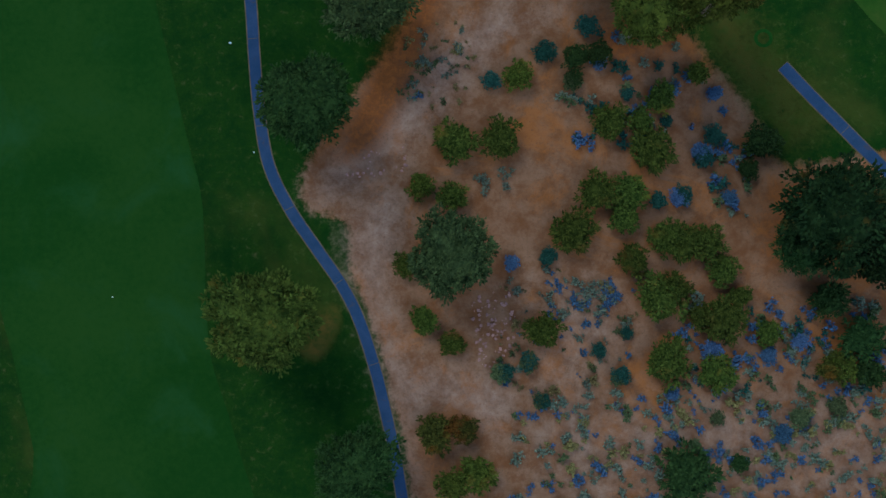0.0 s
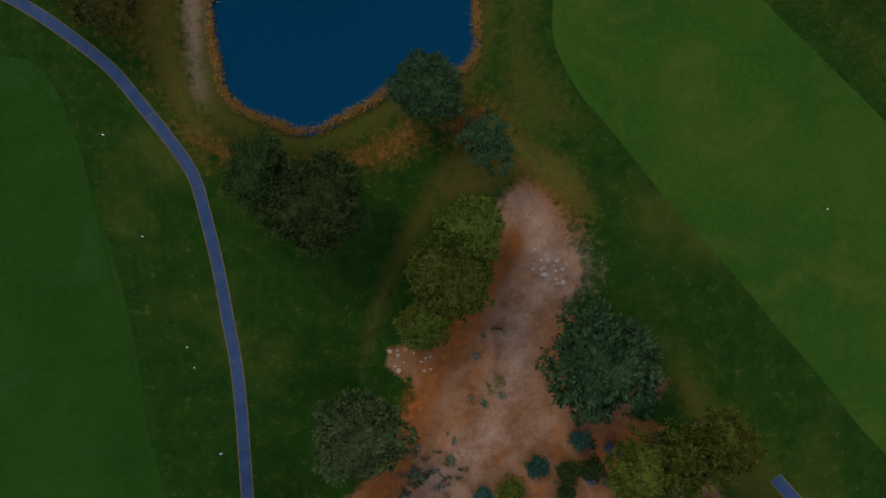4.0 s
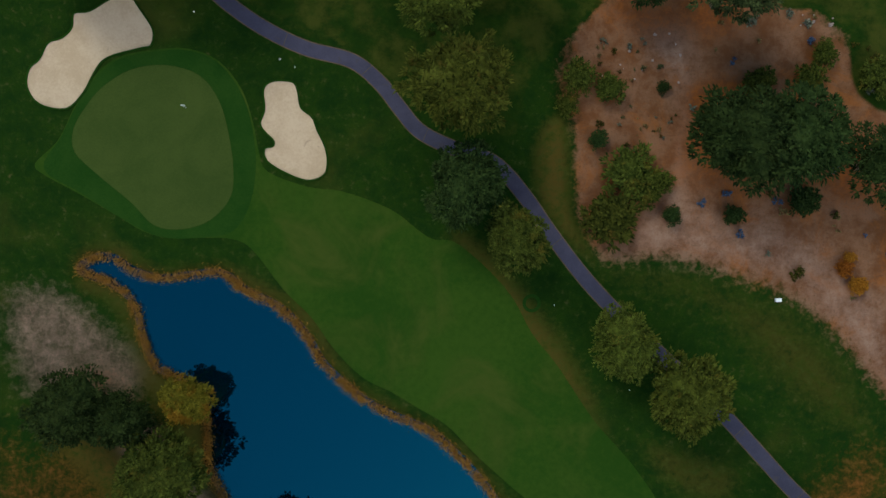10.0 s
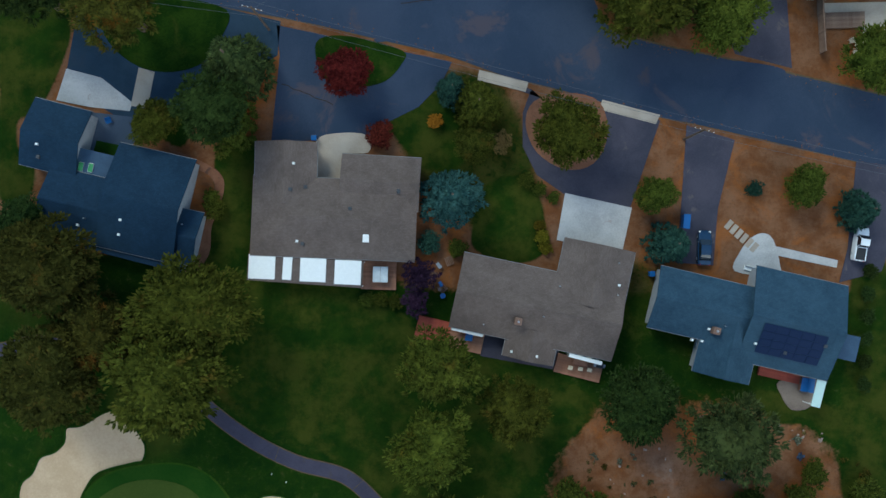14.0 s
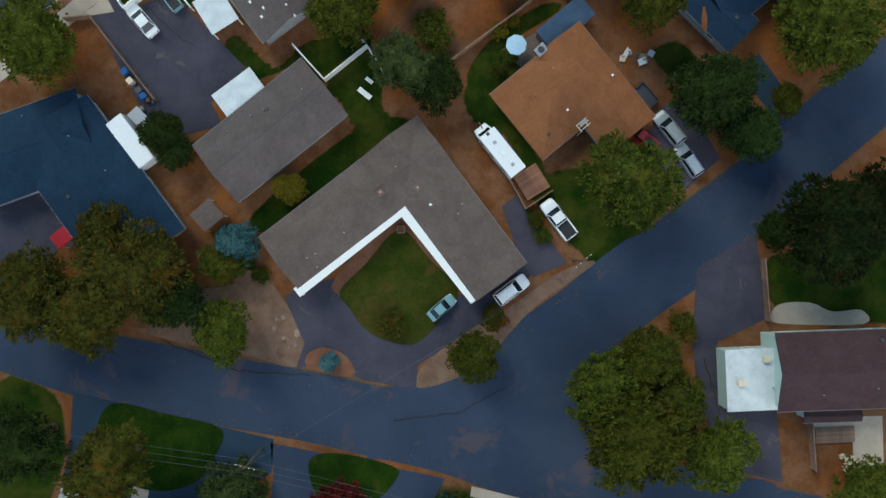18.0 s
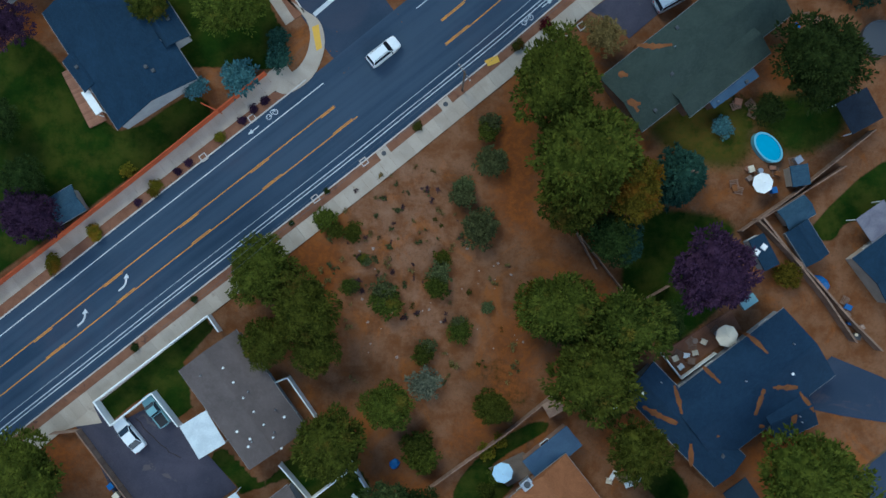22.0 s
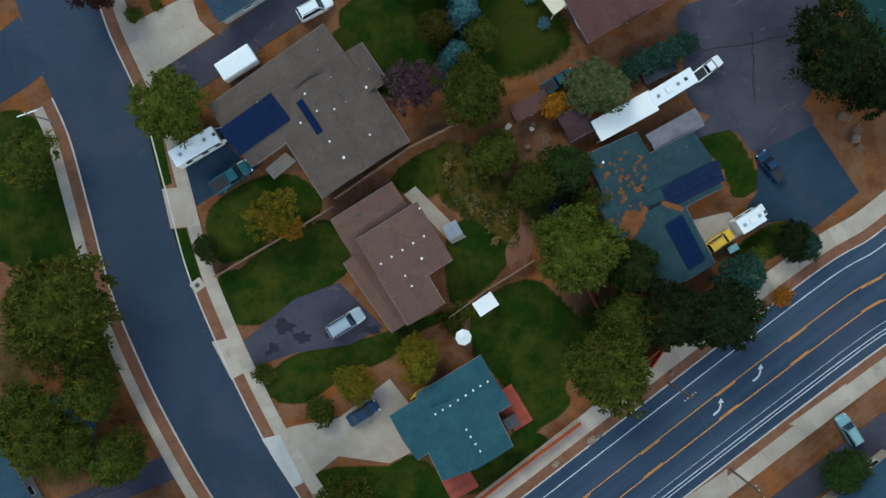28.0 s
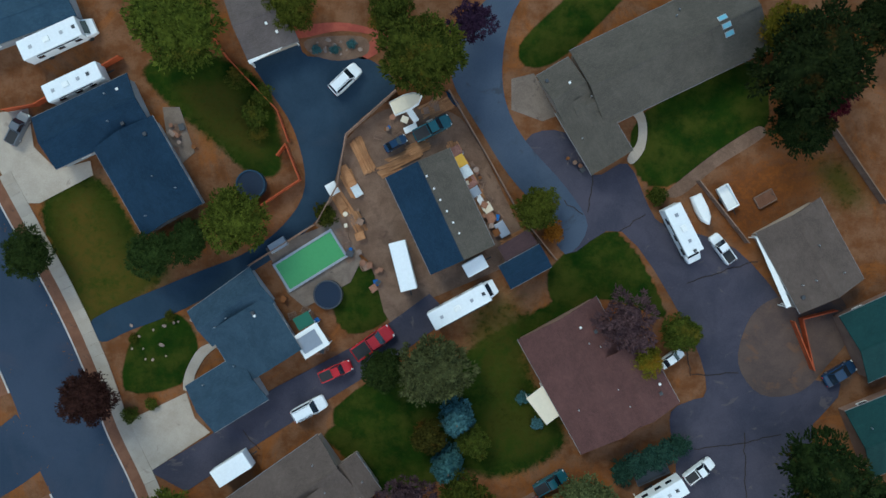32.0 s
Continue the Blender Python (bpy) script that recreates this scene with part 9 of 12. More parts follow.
plant('broad', 'dark', 46.94, 272.99, 3.91, 8.0)
plant('broad', 'dark', -28.74, 274.33, 2.93, 5.9)
plant('broad', 'dark', -27.17, 271.78, 2.36, 4.7)
plant('pine', 'olive', 33.90, 289.60, 4.23, 11.8)
plant('broad', 'olive', 55.28, 285.86, 6.85, 14.0)
plant('broad', 'olive', 52.60, 277.49, 2.21, 4.4)
plant('broad', 'olive', -4.78, 289.54, 4.73, 9.7)
plant('broad', 'olive', 2.37, 294.20, 3.35, 6.8)
plant('broad', 'olive', -43.40, 285.67, 5.53, 11.5)
plant('broad', 'olive', 15.93, 293.89, 2.50, 5.0)
plant('pine', 'pine', 2.68, 281.71, 3.97, 11.0)
plant('broad', 'dark', 6.31, 280.18, 3.91, 8.0)
plant('bush', 'green', 6.24, 288.51, 2.24, 2.5)
plant('broad', 'dark', 50.68, 260.56, 2.50, 5.0)
plant('broad', 'deep', 63.52, 264.75, 4.32, 8.8)
plant('bush', 'green', -16.84, 255.58, 1.20, 1.3)
plant('bush', 'green', -18.34, 257.10, 1.05, 1.2)
plant('bush', 'green', 19.69, 262.49, 1.35, 1.5)
plant('bush', 'green', 20.79, 260.21, 1.20, 1.3)
plant('bush', 'green', 16.69, 284.33, 1.20, 1.3)
plant('bush', 'green', 15.16, 282.49, 1.05, 1.2)
plant('broad', 'olive', -13.62, 311.76, 4.46, 9.1)
plant('broad', 'olive', -8.21, 306.99, 4.73, 9.7)
plant('broad', 'olive', -7.08, 301.38, 3.35, 6.8)
plant('broad', 'olive', -13.23, 302.51, 3.49, 7.1)
plant('broad', 'olive', 24.35, 307.01, 5.13, 10.6)
plant('broad', 'olive', 28.39, 298.37, 5.80, 12.1)
plant('broad', 'olive', 26.93, 323.32, 5.40, 11.2)
plant('broad', 'green', 32.85, 304.78, 5.27, 10.9)
plant('broad', 'yellow', 21.79, 307.36, 3.21, 6.5)
plant('bush', 'dusty', 14.71, 317.89, 2.09, 2.3)
plant('bush', 'dusty', 12.15, 322.87, 1.50, 1.7)
plant('bush', 'dusty', 16.68, 326.22, 1.50, 1.7)
plant('bush', 'dusty', 1.53, 308.64, 1.95, 2.2)
plant('bush', 'dusty', -2.64, 309.51, 0.98, 1.1)
plant('bush', 'dusty', 9.04, 311.23, 1.65, 1.8)
plant('bush', 'dusty', 11.62, 304.48, 1.28, 1.4)
plant('bush', 'dusty', 7.46, 301.51, 1.28, 1.4)
plant('bush', 'dusty', -0.74, 312.91, 0.75, 0.8)
plant('bush', 'dusty', 15.41, 306.73, 0.90, 1.0)
plant('bush', 'sage', 7.06, 296.61, 2.24, 2.5)
plant('bush', 'olive', 6.60, 286.90, 2.39, 2.6)
plant('bush', 'olive', -6.28, 318.49, 1.65, 1.8)
plant('bush', 'olive', -2.57, 317.02, 1.20, 1.3)
plant('broad', 'dark', 31.29, 315.98, 3.49, 7.1)
plant('broad', 'dark', 38.82, 305.13, 2.50, 5.0)
plant('broad', 'purple', 43.60, 311.82, 5.27, 10.9)
plant('broad', 'purple', -43.88, 318.70, 3.77, 7.7)
plant('spruce', 'teal', 39.97, 324.16, 4.10, 9.7)
plant('bush', 'yellow', 55.12, 311.20, 1.95, 2.2)
plant('bush', 'yellow', 15.24, 287.54, 1.20, 1.3)
plant('bush', 'yellow', 17.13, 289.02, 1.05, 1.2)
plant('bush', 'yellow', -42.50, 312.85, 1.05, 1.2)
plant('bush', 'yellow', -28.91, 322.93, 0.90, 1.0)
plant('bush', 'yellow', -37.24, 316.96, 0.90, 1.0)
plant('bush', 'yellow', -32.63, 324.82, 1.05, 1.2)
plant('broad', 'olive', 0.52, 356.71, 3.50, 7.1)
plant('broad', 'olive', -23.57, 357.06, 4.33, 8.9)
plant('broad', 'olive', -17.70, 345.86, 4.46, 9.2)
plant('broad', 'olive', 23.47, 335.43, 6.07, 12.7)
plant('broad', 'olive', 26.90, 326.29, 6.72, 14.0)
plant('broad', 'yellow', -4.59, 357.42, 3.50, 7.1)
plant('broad', 'yellow', 33.52, 322.66, 4.46, 9.2)
plant('broad', 'green', -28.78, 346.48, 3.07, 6.2)
plant('broad', 'green', 26.08, 320.06, 3.91, 8.0)
plant('broad', 'green', 5.53, 355.90, 1.49, 3.0)
plant('bush', 'blue', -17.54, 337.18, 2.69, 2.6)
plant('bush', 'blue', -23.53, 335.93, 1.73, 1.9)
plant('bush', 'blue', 46.55, 330.89, 1.50, 1.7)
plant('bush', 'teal', -12.44, 339.87, 1.80, 2.0)
plant('bush', 'teal', -12.63, 342.52, 1.50, 1.7)
plant('spruce', 'teal', 44.47, 353.76, 4.25, 10.1)
plant('spruce', 'teal', 40.64, 324.04, 3.82, 9.1)
plant('spruce', 'teal', 65.39, 349.96, 3.39, 8.0)
plant('airy', 'straw', 30.22, 342.35, 2.93, 5.8)
plant('broad', 'teal', 32.88, 315.96, 2.93, 5.9)
plant('bush', 'dusty', 15.74, 326.11, 2.24, 2.5)
plant('bush', 'dusty', 12.02, 321.59, 1.80, 2.0)
plant('bush', 'dusty', 14.27, 317.15, 2.54, 2.6)
plant('bush', 'dusty', 15.74, 331.36, 1.50, 1.7)
plant('bush', 'green', -1.13, 313.21, 0.75, 0.8)
plant('bush', 'green', -2.63, 316.24, 1.05, 1.2)
plant('bush', 'green', 1.97, 307.36, 2.24, 2.5)
plant('bush', 'green', -2.97, 309.48, 1.20, 1.3)
plant('bush', 'green', 6.85, 300.54, 1.50, 1.7)
plant('bush', 'green', 11.72, 303.58, 1.65, 1.8)
plant('bush', 'green', 8.69, 309.58, 1.80, 2.0)
plant('broad', 'dark', 56.79, 338.42, 5.81, 12.1)
plant('bush', 'dark', 52.6, 333.2, 2.2, 2.4)
plant('broad', 'dark', -44.68, 322.99, 3.22, 6.5)
plant('broad', 'dark', -48.57, 331.03, 2.93, 5.9)
plant('airy', 'purple', -47.06, 343.38, 3.64, 7.2)
plant('bush', 'olive', 15.37, 330.23, 1.50, 1.7)
plant('bush', 'olive', 9.43, 313.29, 1.20, 1.3)
plant('bush', 'olive', -4.88, 316.99, 1.20, 1.3)
plant('bush', 'dark', -6.10, 322.23, 0.45, 0.5)
plant('bush', 'dark', -10.84, 317.90, 0.45, 0.5)
plant('bush', 'dark', -17.38, 312.74, 0.45, 0.5)
plant('bush', 'dark', -23.77, 307.67, 0.53, 0.6)
plant('bush', 'dark', -31.65, 301.23, 0.60, 0.7)
plant('bush', 'red', 23.10, 344.60, 0.90, 1.0)
plant('bush', 'rust', 19.34, 341.79, 0.90, 1.0)
plant('bush', 'rust', 5.96, 330.96, 0.75, 0.8)
plant('bush', 'yellow', -42.51, 311.94, 1.05, 1.2)
plant('bush', 'yellow', -36.91, 316.25, 0.98, 1.1)
plant('bush', 'yellow', -29.21, 322.15, 0.83, 0.9)
plant('bush', 'yellow', -20.42, 329.34, 0.83, 0.9)
plant('bush', 'purple', -17.44, 331.62, 0.68, 0.7)
plant('bush', 'purple', -15.93, 333.14, 0.68, 0.7)
plant('bush', 'purple', -14.43, 334.28, 0.68, 0.7)
plant('bush', 'purple', -24.59, 325.93, 0.60, 0.7)
plant('bush', 'purple', -26.10, 324.79, 0.60, 0.7)
plant('bush', 'purple', -31.36, 320.62, 0.60, 0.7)
plant('broad', 'green', -1.32, 362.29, 4.33, 8.9)
plant('broad', 'olive', 31.83, 380.53, 5.41, 11.2)
plant('broad', 'olive', -37.10, 369.79, 3.64, 7.4)
plant('broad', 'olive', -41.87, 373.16, 4.74, 9.7)
plant('broad', 'green', -37.86, 384.37, 5.54, 11.5)
plant('broad', 'yellow', 7.56, 381.48, 3.08, 6.2)
plant('broad', 'yellow', -0.7, 377.9, 2.7, 4.6)
plant('broad', 'green', -30.45, 369.19, 3.08, 6.2)
plant('broad', 'green', -34.60, 379.26, 3.64, 7.4)
plant('bush', 'olive', -5.59, 374.17, 1.80, 2.0)
plant('bush', 'olive', -12.80, 378.69, 1.35, 1.5)
plant('bush', 'olive', 5.38, 355.85, 1.50, 1.7)
plant('broad', 'dark', 63.29, 367.52, 3.08, 6.2)
plant('broad', 'olive', -36.58, 388.28, 6.67, 14.0)
plant('broad', 'green', -34.66, 377.05, 3.64, 7.4)
plant('broad', 'green', -31.01, 367.90, 3.50, 7.1)
plant('broad', 'green', 14.08, 415.68, 4.47, 9.2)
plant('broad', 'green', 22.31, 404.01, 3.36, 6.8)
plant('broad', 'green', -42.79, 406.82, 3.78, 7.7)
plant('broad', 'olive', -40.97, 372.29, 5.15, 10.6)
plant('broad', 'olive', -24.29, 413.36, 4.74, 9.8)
plant('broad', 'olive', 17.17, 408.36, 3.08, 6.2)
plant('broad', 'dusty', 30.04, 416.72, 3.92, 8.0)
plant('broad', 'olive', 27.44, 396.05, 5.55, 11.5)
plant('airy', 'yellow', -11.50, 399.93, 3.78, 7.5)
plant('airy', 'orange', -9.58, 398.18, 1.93, 3.7)
plant('broad', 'orange', 24.97, 414.77, 1.86, 3.7)
plant('bush', 'orange', 56.02, 389.95, 1.36, 1.5)
plant('airy', 'plum', 6.48, 416.83, 3.78, 7.5)
plant('spruce', 'blue', 11.91, 420.66, 2.75, 6.5)
plant('spruce', 'blue', 12.94, 426.96, 2.75, 6.5)
plant('broad', 'dark', 26.27, 406.23, 3.50, 7.1)
plant('broad', 'dark', -20.49, 395.44, 1.86, 3.7)
plant('broad', 'dark', 35.21, 393.57, 3.50, 7.1)
plant('broad', 'deep', 39.82, 387.61, 4.7, 9.6)
plant('broad', 'deep', 59.42, 421.13, 6.08, 12.7)
plant('broad', 'deep', 65.17, 417.37, 4.47, 9.2)
plant('broad', 'green', 34.44, 386.68, 3.99, 8.1)
plant('broad', 'green', 15.19, 423.94, 2.22, 4.4)
plant('broad', 'deep', 46.36, 387.62, 4.9, 9.5)
plant('broad', 'rust', 9.27, 424.56, 2.37, 4.7)
plant('airy', 'olive', 29.80, 401.95, 2.65, 5.2)
plant('spruce', 'teal', 49.96, 392.60, 3.40, 8.0)
plant('spruce', 'teal', 58.41, 396.76, 2.38, 5.6)
plant('bush', 'green', -5.18, 373.80, 1.95, 2.2)
plant('bush', 'green', -13.21, 378.93, 1.36, 1.5)
plant('bush', 'green', 13.46, 387.56, 1.50, 1.7)
plant('bush', 'green', 11.97, 386.04, 1.65, 1.8)
plant('bush', 'teal', 35.18, 419.72, 1.80, 2.0)
plant('bush', 'teal', 37.04, 420.72, 1.80, 2.0)
plant('bush', 'teal', 38.89, 421.62, 1.88, 2.1)
plant('bush', 'teal', 40.76, 422.55, 1.80, 2.0)
plant('bush', 'teal', 42.65, 423.50, 1.65, 1.8)
plant('broad', 'maroon', -34.92, 429.36, 3.62, 7.4)
plant('broad', 'dark', -42.70, 447.92, 3.34, 6.8)
plant('broad', 'dark', -26.62, 448.15, 3.34, 6.8)
plant('broad', 'dark', -22.09, 450.02, 2.78, 5.6)
plant('broad', 'dark', 3.41, 433.47, 2.92, 5.9)
plant('broad', 'deep', 55.77, 472.96, 6.97, 14.0)
plant('broad', 'deep', 55.93, 466.14, 4.31, 8.8)
plant('broad', 'olive', -15.74, 452.67, 4.31, 8.8)
plant('broad', 'dusty', 10.05, 433.98, 4.72, 9.7)
plant('broad', 'olive', -22.70, 476.67, 5.78, 12.1)
plant('broad', 'olive', -8.96, 480.09, 3.34, 6.8)
plant('broad', 'olive', 22.86, 454.68, 2.92, 5.9)
plant('airy', 'plum', 34.49, 440.40, 4.17, 8.3)
plant('airy', 'purple', 14.10, 478.29, 3.20, 6.3)
plant('broad', 'green', 41.92, 438.81, 2.64, 5.3)
plant('broad', 'green', 7.76, 473.71, 5.39, 11.2)
plant('broad', 'green', 3.61, 479.67, 2.92, 5.9)
plant('broad', 'yellow', 37.28, 435.01, 2.50, 5.0)
plant('broad', 'yellow', 54.16, 477.61, 3.62, 7.4)
plant('airy', 'red', 59.22, 469.44, 3.97, 7.9)
plant('bush', 'green', 38.99, 456.67, 1.42, 1.6)
plant('bush', 'green', -14.27, 466.46, 1.79, 2.0)
plant('bush', 'green', -13.20, 469.09, 1.50, 1.7)
plant('bush', 'green', -16.54, 471.24, 1.64, 1.8)
plant('bush', 'green', -13.94, 464.27, 1.35, 1.5)
plant('bush', 'green', -4.86, 453.59, 1.64, 1.8)
plant('bush', 'blue', -6.25, 475.33, 0.68, 0.7)
plant('bush', 'blue', -3.87, 475.36, 0.68, 0.7)
plant('bush', 'blue', -1.64, 476.13, 0.68, 0.7)
plant('bush', 'blue', 21.76, 429.42, 0.90, 1.0)
plant('bush', 'blue', 23.71, 426.02, 0.90, 1.0)
plant('bush', 'orange', 25.44, 451.78, 1.50, 1.7)
plant('bush', 'olive', -30.83, 426.36, 1.20, 1.3)
plant('bush', 'olive', -28.01, 427.89, 0.90, 1.0)
plant('bush', 'olive', -25.62, 439.72, 0.75, 0.8)
plant('bush', 'olive', -30.56, 436.60, 0.68, 0.7)
plant('broad', 'deep', 65.89, 478.82, 3.62, 7.4)
build_ground()
CLUMPS = [('bluesage', 29.9, 19.5, 1.3), ('bluesage', 33.0, 25.3, 1.4), ('bluesage', 36.5, 19.4, 1.1), ('teal', 28.7, 29.5, 0.9), ('teal', 23.7, 33.2, 1.0), ('bluesage', 27.3, 33.2, 0.9), ('dusty', 16.4, 34.8, 1.2), ('bluesage', 20.1, 37.4, 1.1), ('bluesage', 35.0, 33.0, 1.1), ('bluesage', 8.3, 11.4, 1.1), ('dusty', 10.2, -1.3, 1.3), ('dusty', 6.5, -2.7, 1.3), ('dusty', 11.6, -6.3, 1.0), ('dusty', 21.7, -3.6, 1.1), ('bluesage', 33.7, -0.2, 1.4), ('bluesage', 40.9, -1.0, 1.2), ('bluesage', 28.5, -5.6, 1.0), ('bluesage', 45.0, 0.8, 1.2), ('teal', 53.8, -3.3, 1.4), ('rust', 48.8, -2.5, 2.0), ('dusty', 44.6, -8.8, 1.5), ('bluesage', 42.4, -10.8, 1.3), ('dusty', 34.2, -8.8, 1.0), ('dusty', 31.2, -12.3, 1.0), ('dusty', 49.4, -7.5, 1.4)]
for tone, x, y, r in CLUMPS:
    plant('bush', tone, x, y, r)
# ---------------------------------------------------------------- low scrub and stones
shrubs([(8.33, -7.10), (22.18, -5.12), (56.05, -5.57), (55.35, -24.89), (7.29, -24.33)], 430, 1, ('sage', 'bluesage', 'dusty', 'straw', 'sage', 'bluesage', 'sage', 'straw'), 0.3, 0.8)
shrubs([(13.01, 9.19), (21.77, 8.70), (21.67, 4.32), (12.92, 4.45)], 48, 21, ('bluesage', 'bluesage', 'sage'), 0.35, 0.75)
shrubs([(15.73, 34.62), (26.78, 34.43), (26.69, 30.71), (39.78, 26.05), (39.43, 14.29), (33.04, 21.00), (30.25, 26.21), (15.56, 26.45)], 60, 22, ('bluesage', 'teal', 'dusty', 'sage'), 0.4, 0.95)
shrubs([(7.22, 12.57), (24.69, 8.65), (24.36, -5.15), (6.17, -5.63)], 70, 2, ('bluesage', 'sage', 'dusty', 'straw'), 0.2, 0.75)
shrubs([(30.46, 6.38), (56.47, 6.01), (56.05, -5.57), (30.16, -5.23)], 130, 3, ('bluesage', 'sage', 'teal', 'dusty', 'bluesage'), 0.35, 0.9)
shrubs([(-4.89, 40.20), (2.53, 40.82), (0.20, 33.39), (-4.99, 32.73)], 16, 4, ('sage', 'bluesage', 'straw'), 0.3, 0.8)
shrubs([(4.48, 24.41), (8.89, 23.59), (8.10, 20.65), (4.44, 21.45)], 8, 5, ('sage',), 0.35, 0.7)
shrubs([(18.86, 42.78), (30.64, 41.08), (36.24, 30.56), (23.02, 30.78)], 22, 6, ('bluesage', 'teal', 'sage'), 0.4, 0.9)
shrubs([(5.87, 58.02), (11.05, 57.94), (10.86, 47.58), (4.16, 44.74)], 12, 7, ('sage', 'straw'), 0.3, 0.7)
shrubs([(34.15, 177.38), (56.62, 179.44), (63.11, 171.90), (62.72, 137.54), (42.81, 146.65), (34.66, 152.69)], 46, 8, ('sage', 'straw', 'rust', 'bluesage'), 0.3, 0.8)
shrubs([(-9.51, 316.14), (3.32, 323.77), (12.42, 320.78), (22.31, 310.22), (18.57, 296.58), (-2.62, 296.50), (-5.70, 308.59)], 45, 9, ('dusty', 'straw', 'rust', 'straw'), 0.25, 0.6)
shrubs([(-3.0, 325.2), (7.6, 326.7), (12.9, 319.2), (10.7, 302.5), (-1.4, 305.5), (-5.2, 315.3)], 70, 23, ('dusty', 'plum', 'straw', 'straw'), 0.2, 0.5)
shrubs([(-5.2, 41.8), (1.5, 44.6), (5.8, 37.1), (1.2, 31.3), (-6.1, 32.9)], 40, 24, ('sage', 'dusty', 'straw'), 0.25, 0.55)
shrubs([(20.6, 173.7), (29.7, 177.4), (35.6, 169.9), (34.7, 158.7), (25.0, 159.5)], 45, 25, ('dusty', 'sage', 'rust', 'straw'), 0.2, 0.5)
shrubs([(9.42, 409.80), (14.34, 410.09), (19.72, 404.25), (20.82, 395.92), (15.64, 397.38), (11.03, 402.63)], 100, 10, ('straw', 'olive', 'dusty', 'green', 'straw'), 0.3, 0.7)
rocks([(2.73, 6.78), (7.87, 8.17), (9.23, 2.31), (6.22, -2.73), (4.05, -1.98), (3.39, 2.40)], 110, 11, 0.1, 0.34, LAVAROCK)
rocks([(12.39, 67.37), (17.20, 67.32), (17.88, 62.13), (13.06, 62.19)], 14, 12, 0.25, 0.7)
rocks([(-6.78, 54.52), (-0.87, 53.68), (0.56, 50.70), (-5.35, 50.80)], 12, 13, 0.2, 0.5)
rocks([(-13.94, 25.44), (-5.05, 28.27), (-5.10, 23.82), (-12.51, 21.72)], 26, 14, 0.12, 0.35, LAVAROCK)
rocks([(25.16, 175.95), (35.65, 177.36), (35.58, 169.88), (25.11, 170.71)], 12, 15, 0.1, 0.3)
rocks([(49.89, 180.24), (57.35, 178.68), (56.58, 176.07), (50.60, 176.49)], 9, 16, 0.15, 0.5)
rocks([(-15.43, 250.98), (-12.05, 249.43), (-12.09, 245.28), (-16.24, 246.46)], 10, 17, 0.15, 0.45)
rocks([(-4.21, 316.17), (18.49, 319.29), (20.83, 301.13), (-1.11, 297.26)], 40, 18, 0.12, 0.32)
rocks([(-31.47, 438.44), (-21.97, 440.48), (-21.96, 435.15), (-31.86, 432.70)], 14, 19, 0.2, 0.42)
# ---------------------------------------------------------------- vehicles
car('sedan', 'navy', 40.16, 203.03, 87.6, 4.61)
car('pickup', 'white', 60.70, 203.37, 80.0, 4.53)
car('sedan', 'white', -32.16, 289.64, 129.9, 5.05)
car('pickup', 'pale', -28.62, 292.92, 127.1, 4.76)
car('pickup', 'white', 22.75, 262.37, 126.0, 5.99)
car('suv', 'silver', 37.61, 274.23, 128.1, 5.12)
car('suv', 'silver', 40.12, 269.91, 123.1, 4.80)
car('pickup', 'red', 34.02, 273.12, 139.3, 4.68)
car('sedan', 'pale', 7.08, 250.90, 39.8, 4.25)
car('suv', 'white', 16.37, 253.14, 36.2, 5.08)
car('sedan', 'blue', -27.66, 352.94, 29.7, 4.74)
car('sedan', 'white', -25.80, 350.80, 28.6, 4.43)
car('suv', 'silver', -21.42, 352.89, 29.9, 4.41)
car('sedan', 'navy', -22.82, 354.73, 29.0, 5.30)
car('suv', 'white', 1.43, 340.77, 38.9, 4.81, 'on the main road')
car('sedan', 'blue', 19.40, 355.30, 38.3, 4.76, 'on the main road')
car('suv', 'silver', 39.83, 348.02, 29.4, 5.09)
car('sedan', 'navy', 0.26, 373.70, 31.9, 4.58)
car('suv', 'pale', 65.08, 372.26, 122.9, 4.45)
car('suv', 'silver', -2.18, 385.74, 33.0, 5.44)
car('pickup', 'teal', -17.57, 404.98, 34.9, 6.01)
car('suv', 'white', -6.75, 427.62, 29.5, 4.96)
car('pickup', 'teal', 25.66, 418.17, 31.6, 4.81)
car('pickup', 'navy', 54.06, 407.26, 129.0, 4.7)
camper(51.25, 400.28, 32.9, 4.9, 2.1, 'small white camper van with roof units', cab=True)
# car shape standing in for a cream-yellow covered box trailer
car('suv', 'yellow', 47.50, 397.23, 35.1, 4.00)
car('pickup', 'white', 45.45, 420.10, 38.1, 4.42)
car('pickup', 'red', -3.28, 432.75, 24.9, 4.60)
car('pickup', 'red', 1.65, 436.64, 36.0, 6.13)
car('sedan', 'white', 41.45, 435.14, 35.7, 3.55)
car('sedan', 'navy', 63.79, 433.47, 31.7, 4.68)
car('pickup', 'white', 47.73, 449.83, 126.8, 4.39)
car('pickup', 'grey', -45.53, 464.38, 62.6, 4.63)
car('suv', 'white', -2.35, 471.44, 44.1, 4.72)
car('pickup', 'teal', 9.19, 465.16, 27.3, 5.32)
car('sedan', 'navy', 4.37, 463.10, 30.7, 3.27)
camper(14.88, 271.61, 127.7, 7.98, 2.49, 'white camper van with rooftop panels beside a tan-roofed house', cab=True)
camper(-33.02, 273.32, 126.6, 7.23, 2.49, 'plain white box trailer beside a house', plain=True, name='box_trailer')
camper(-21.31, 409.01, 31.2, 7.95, 2.36, 'white motorhome parked on a dark driveway', cab=True)
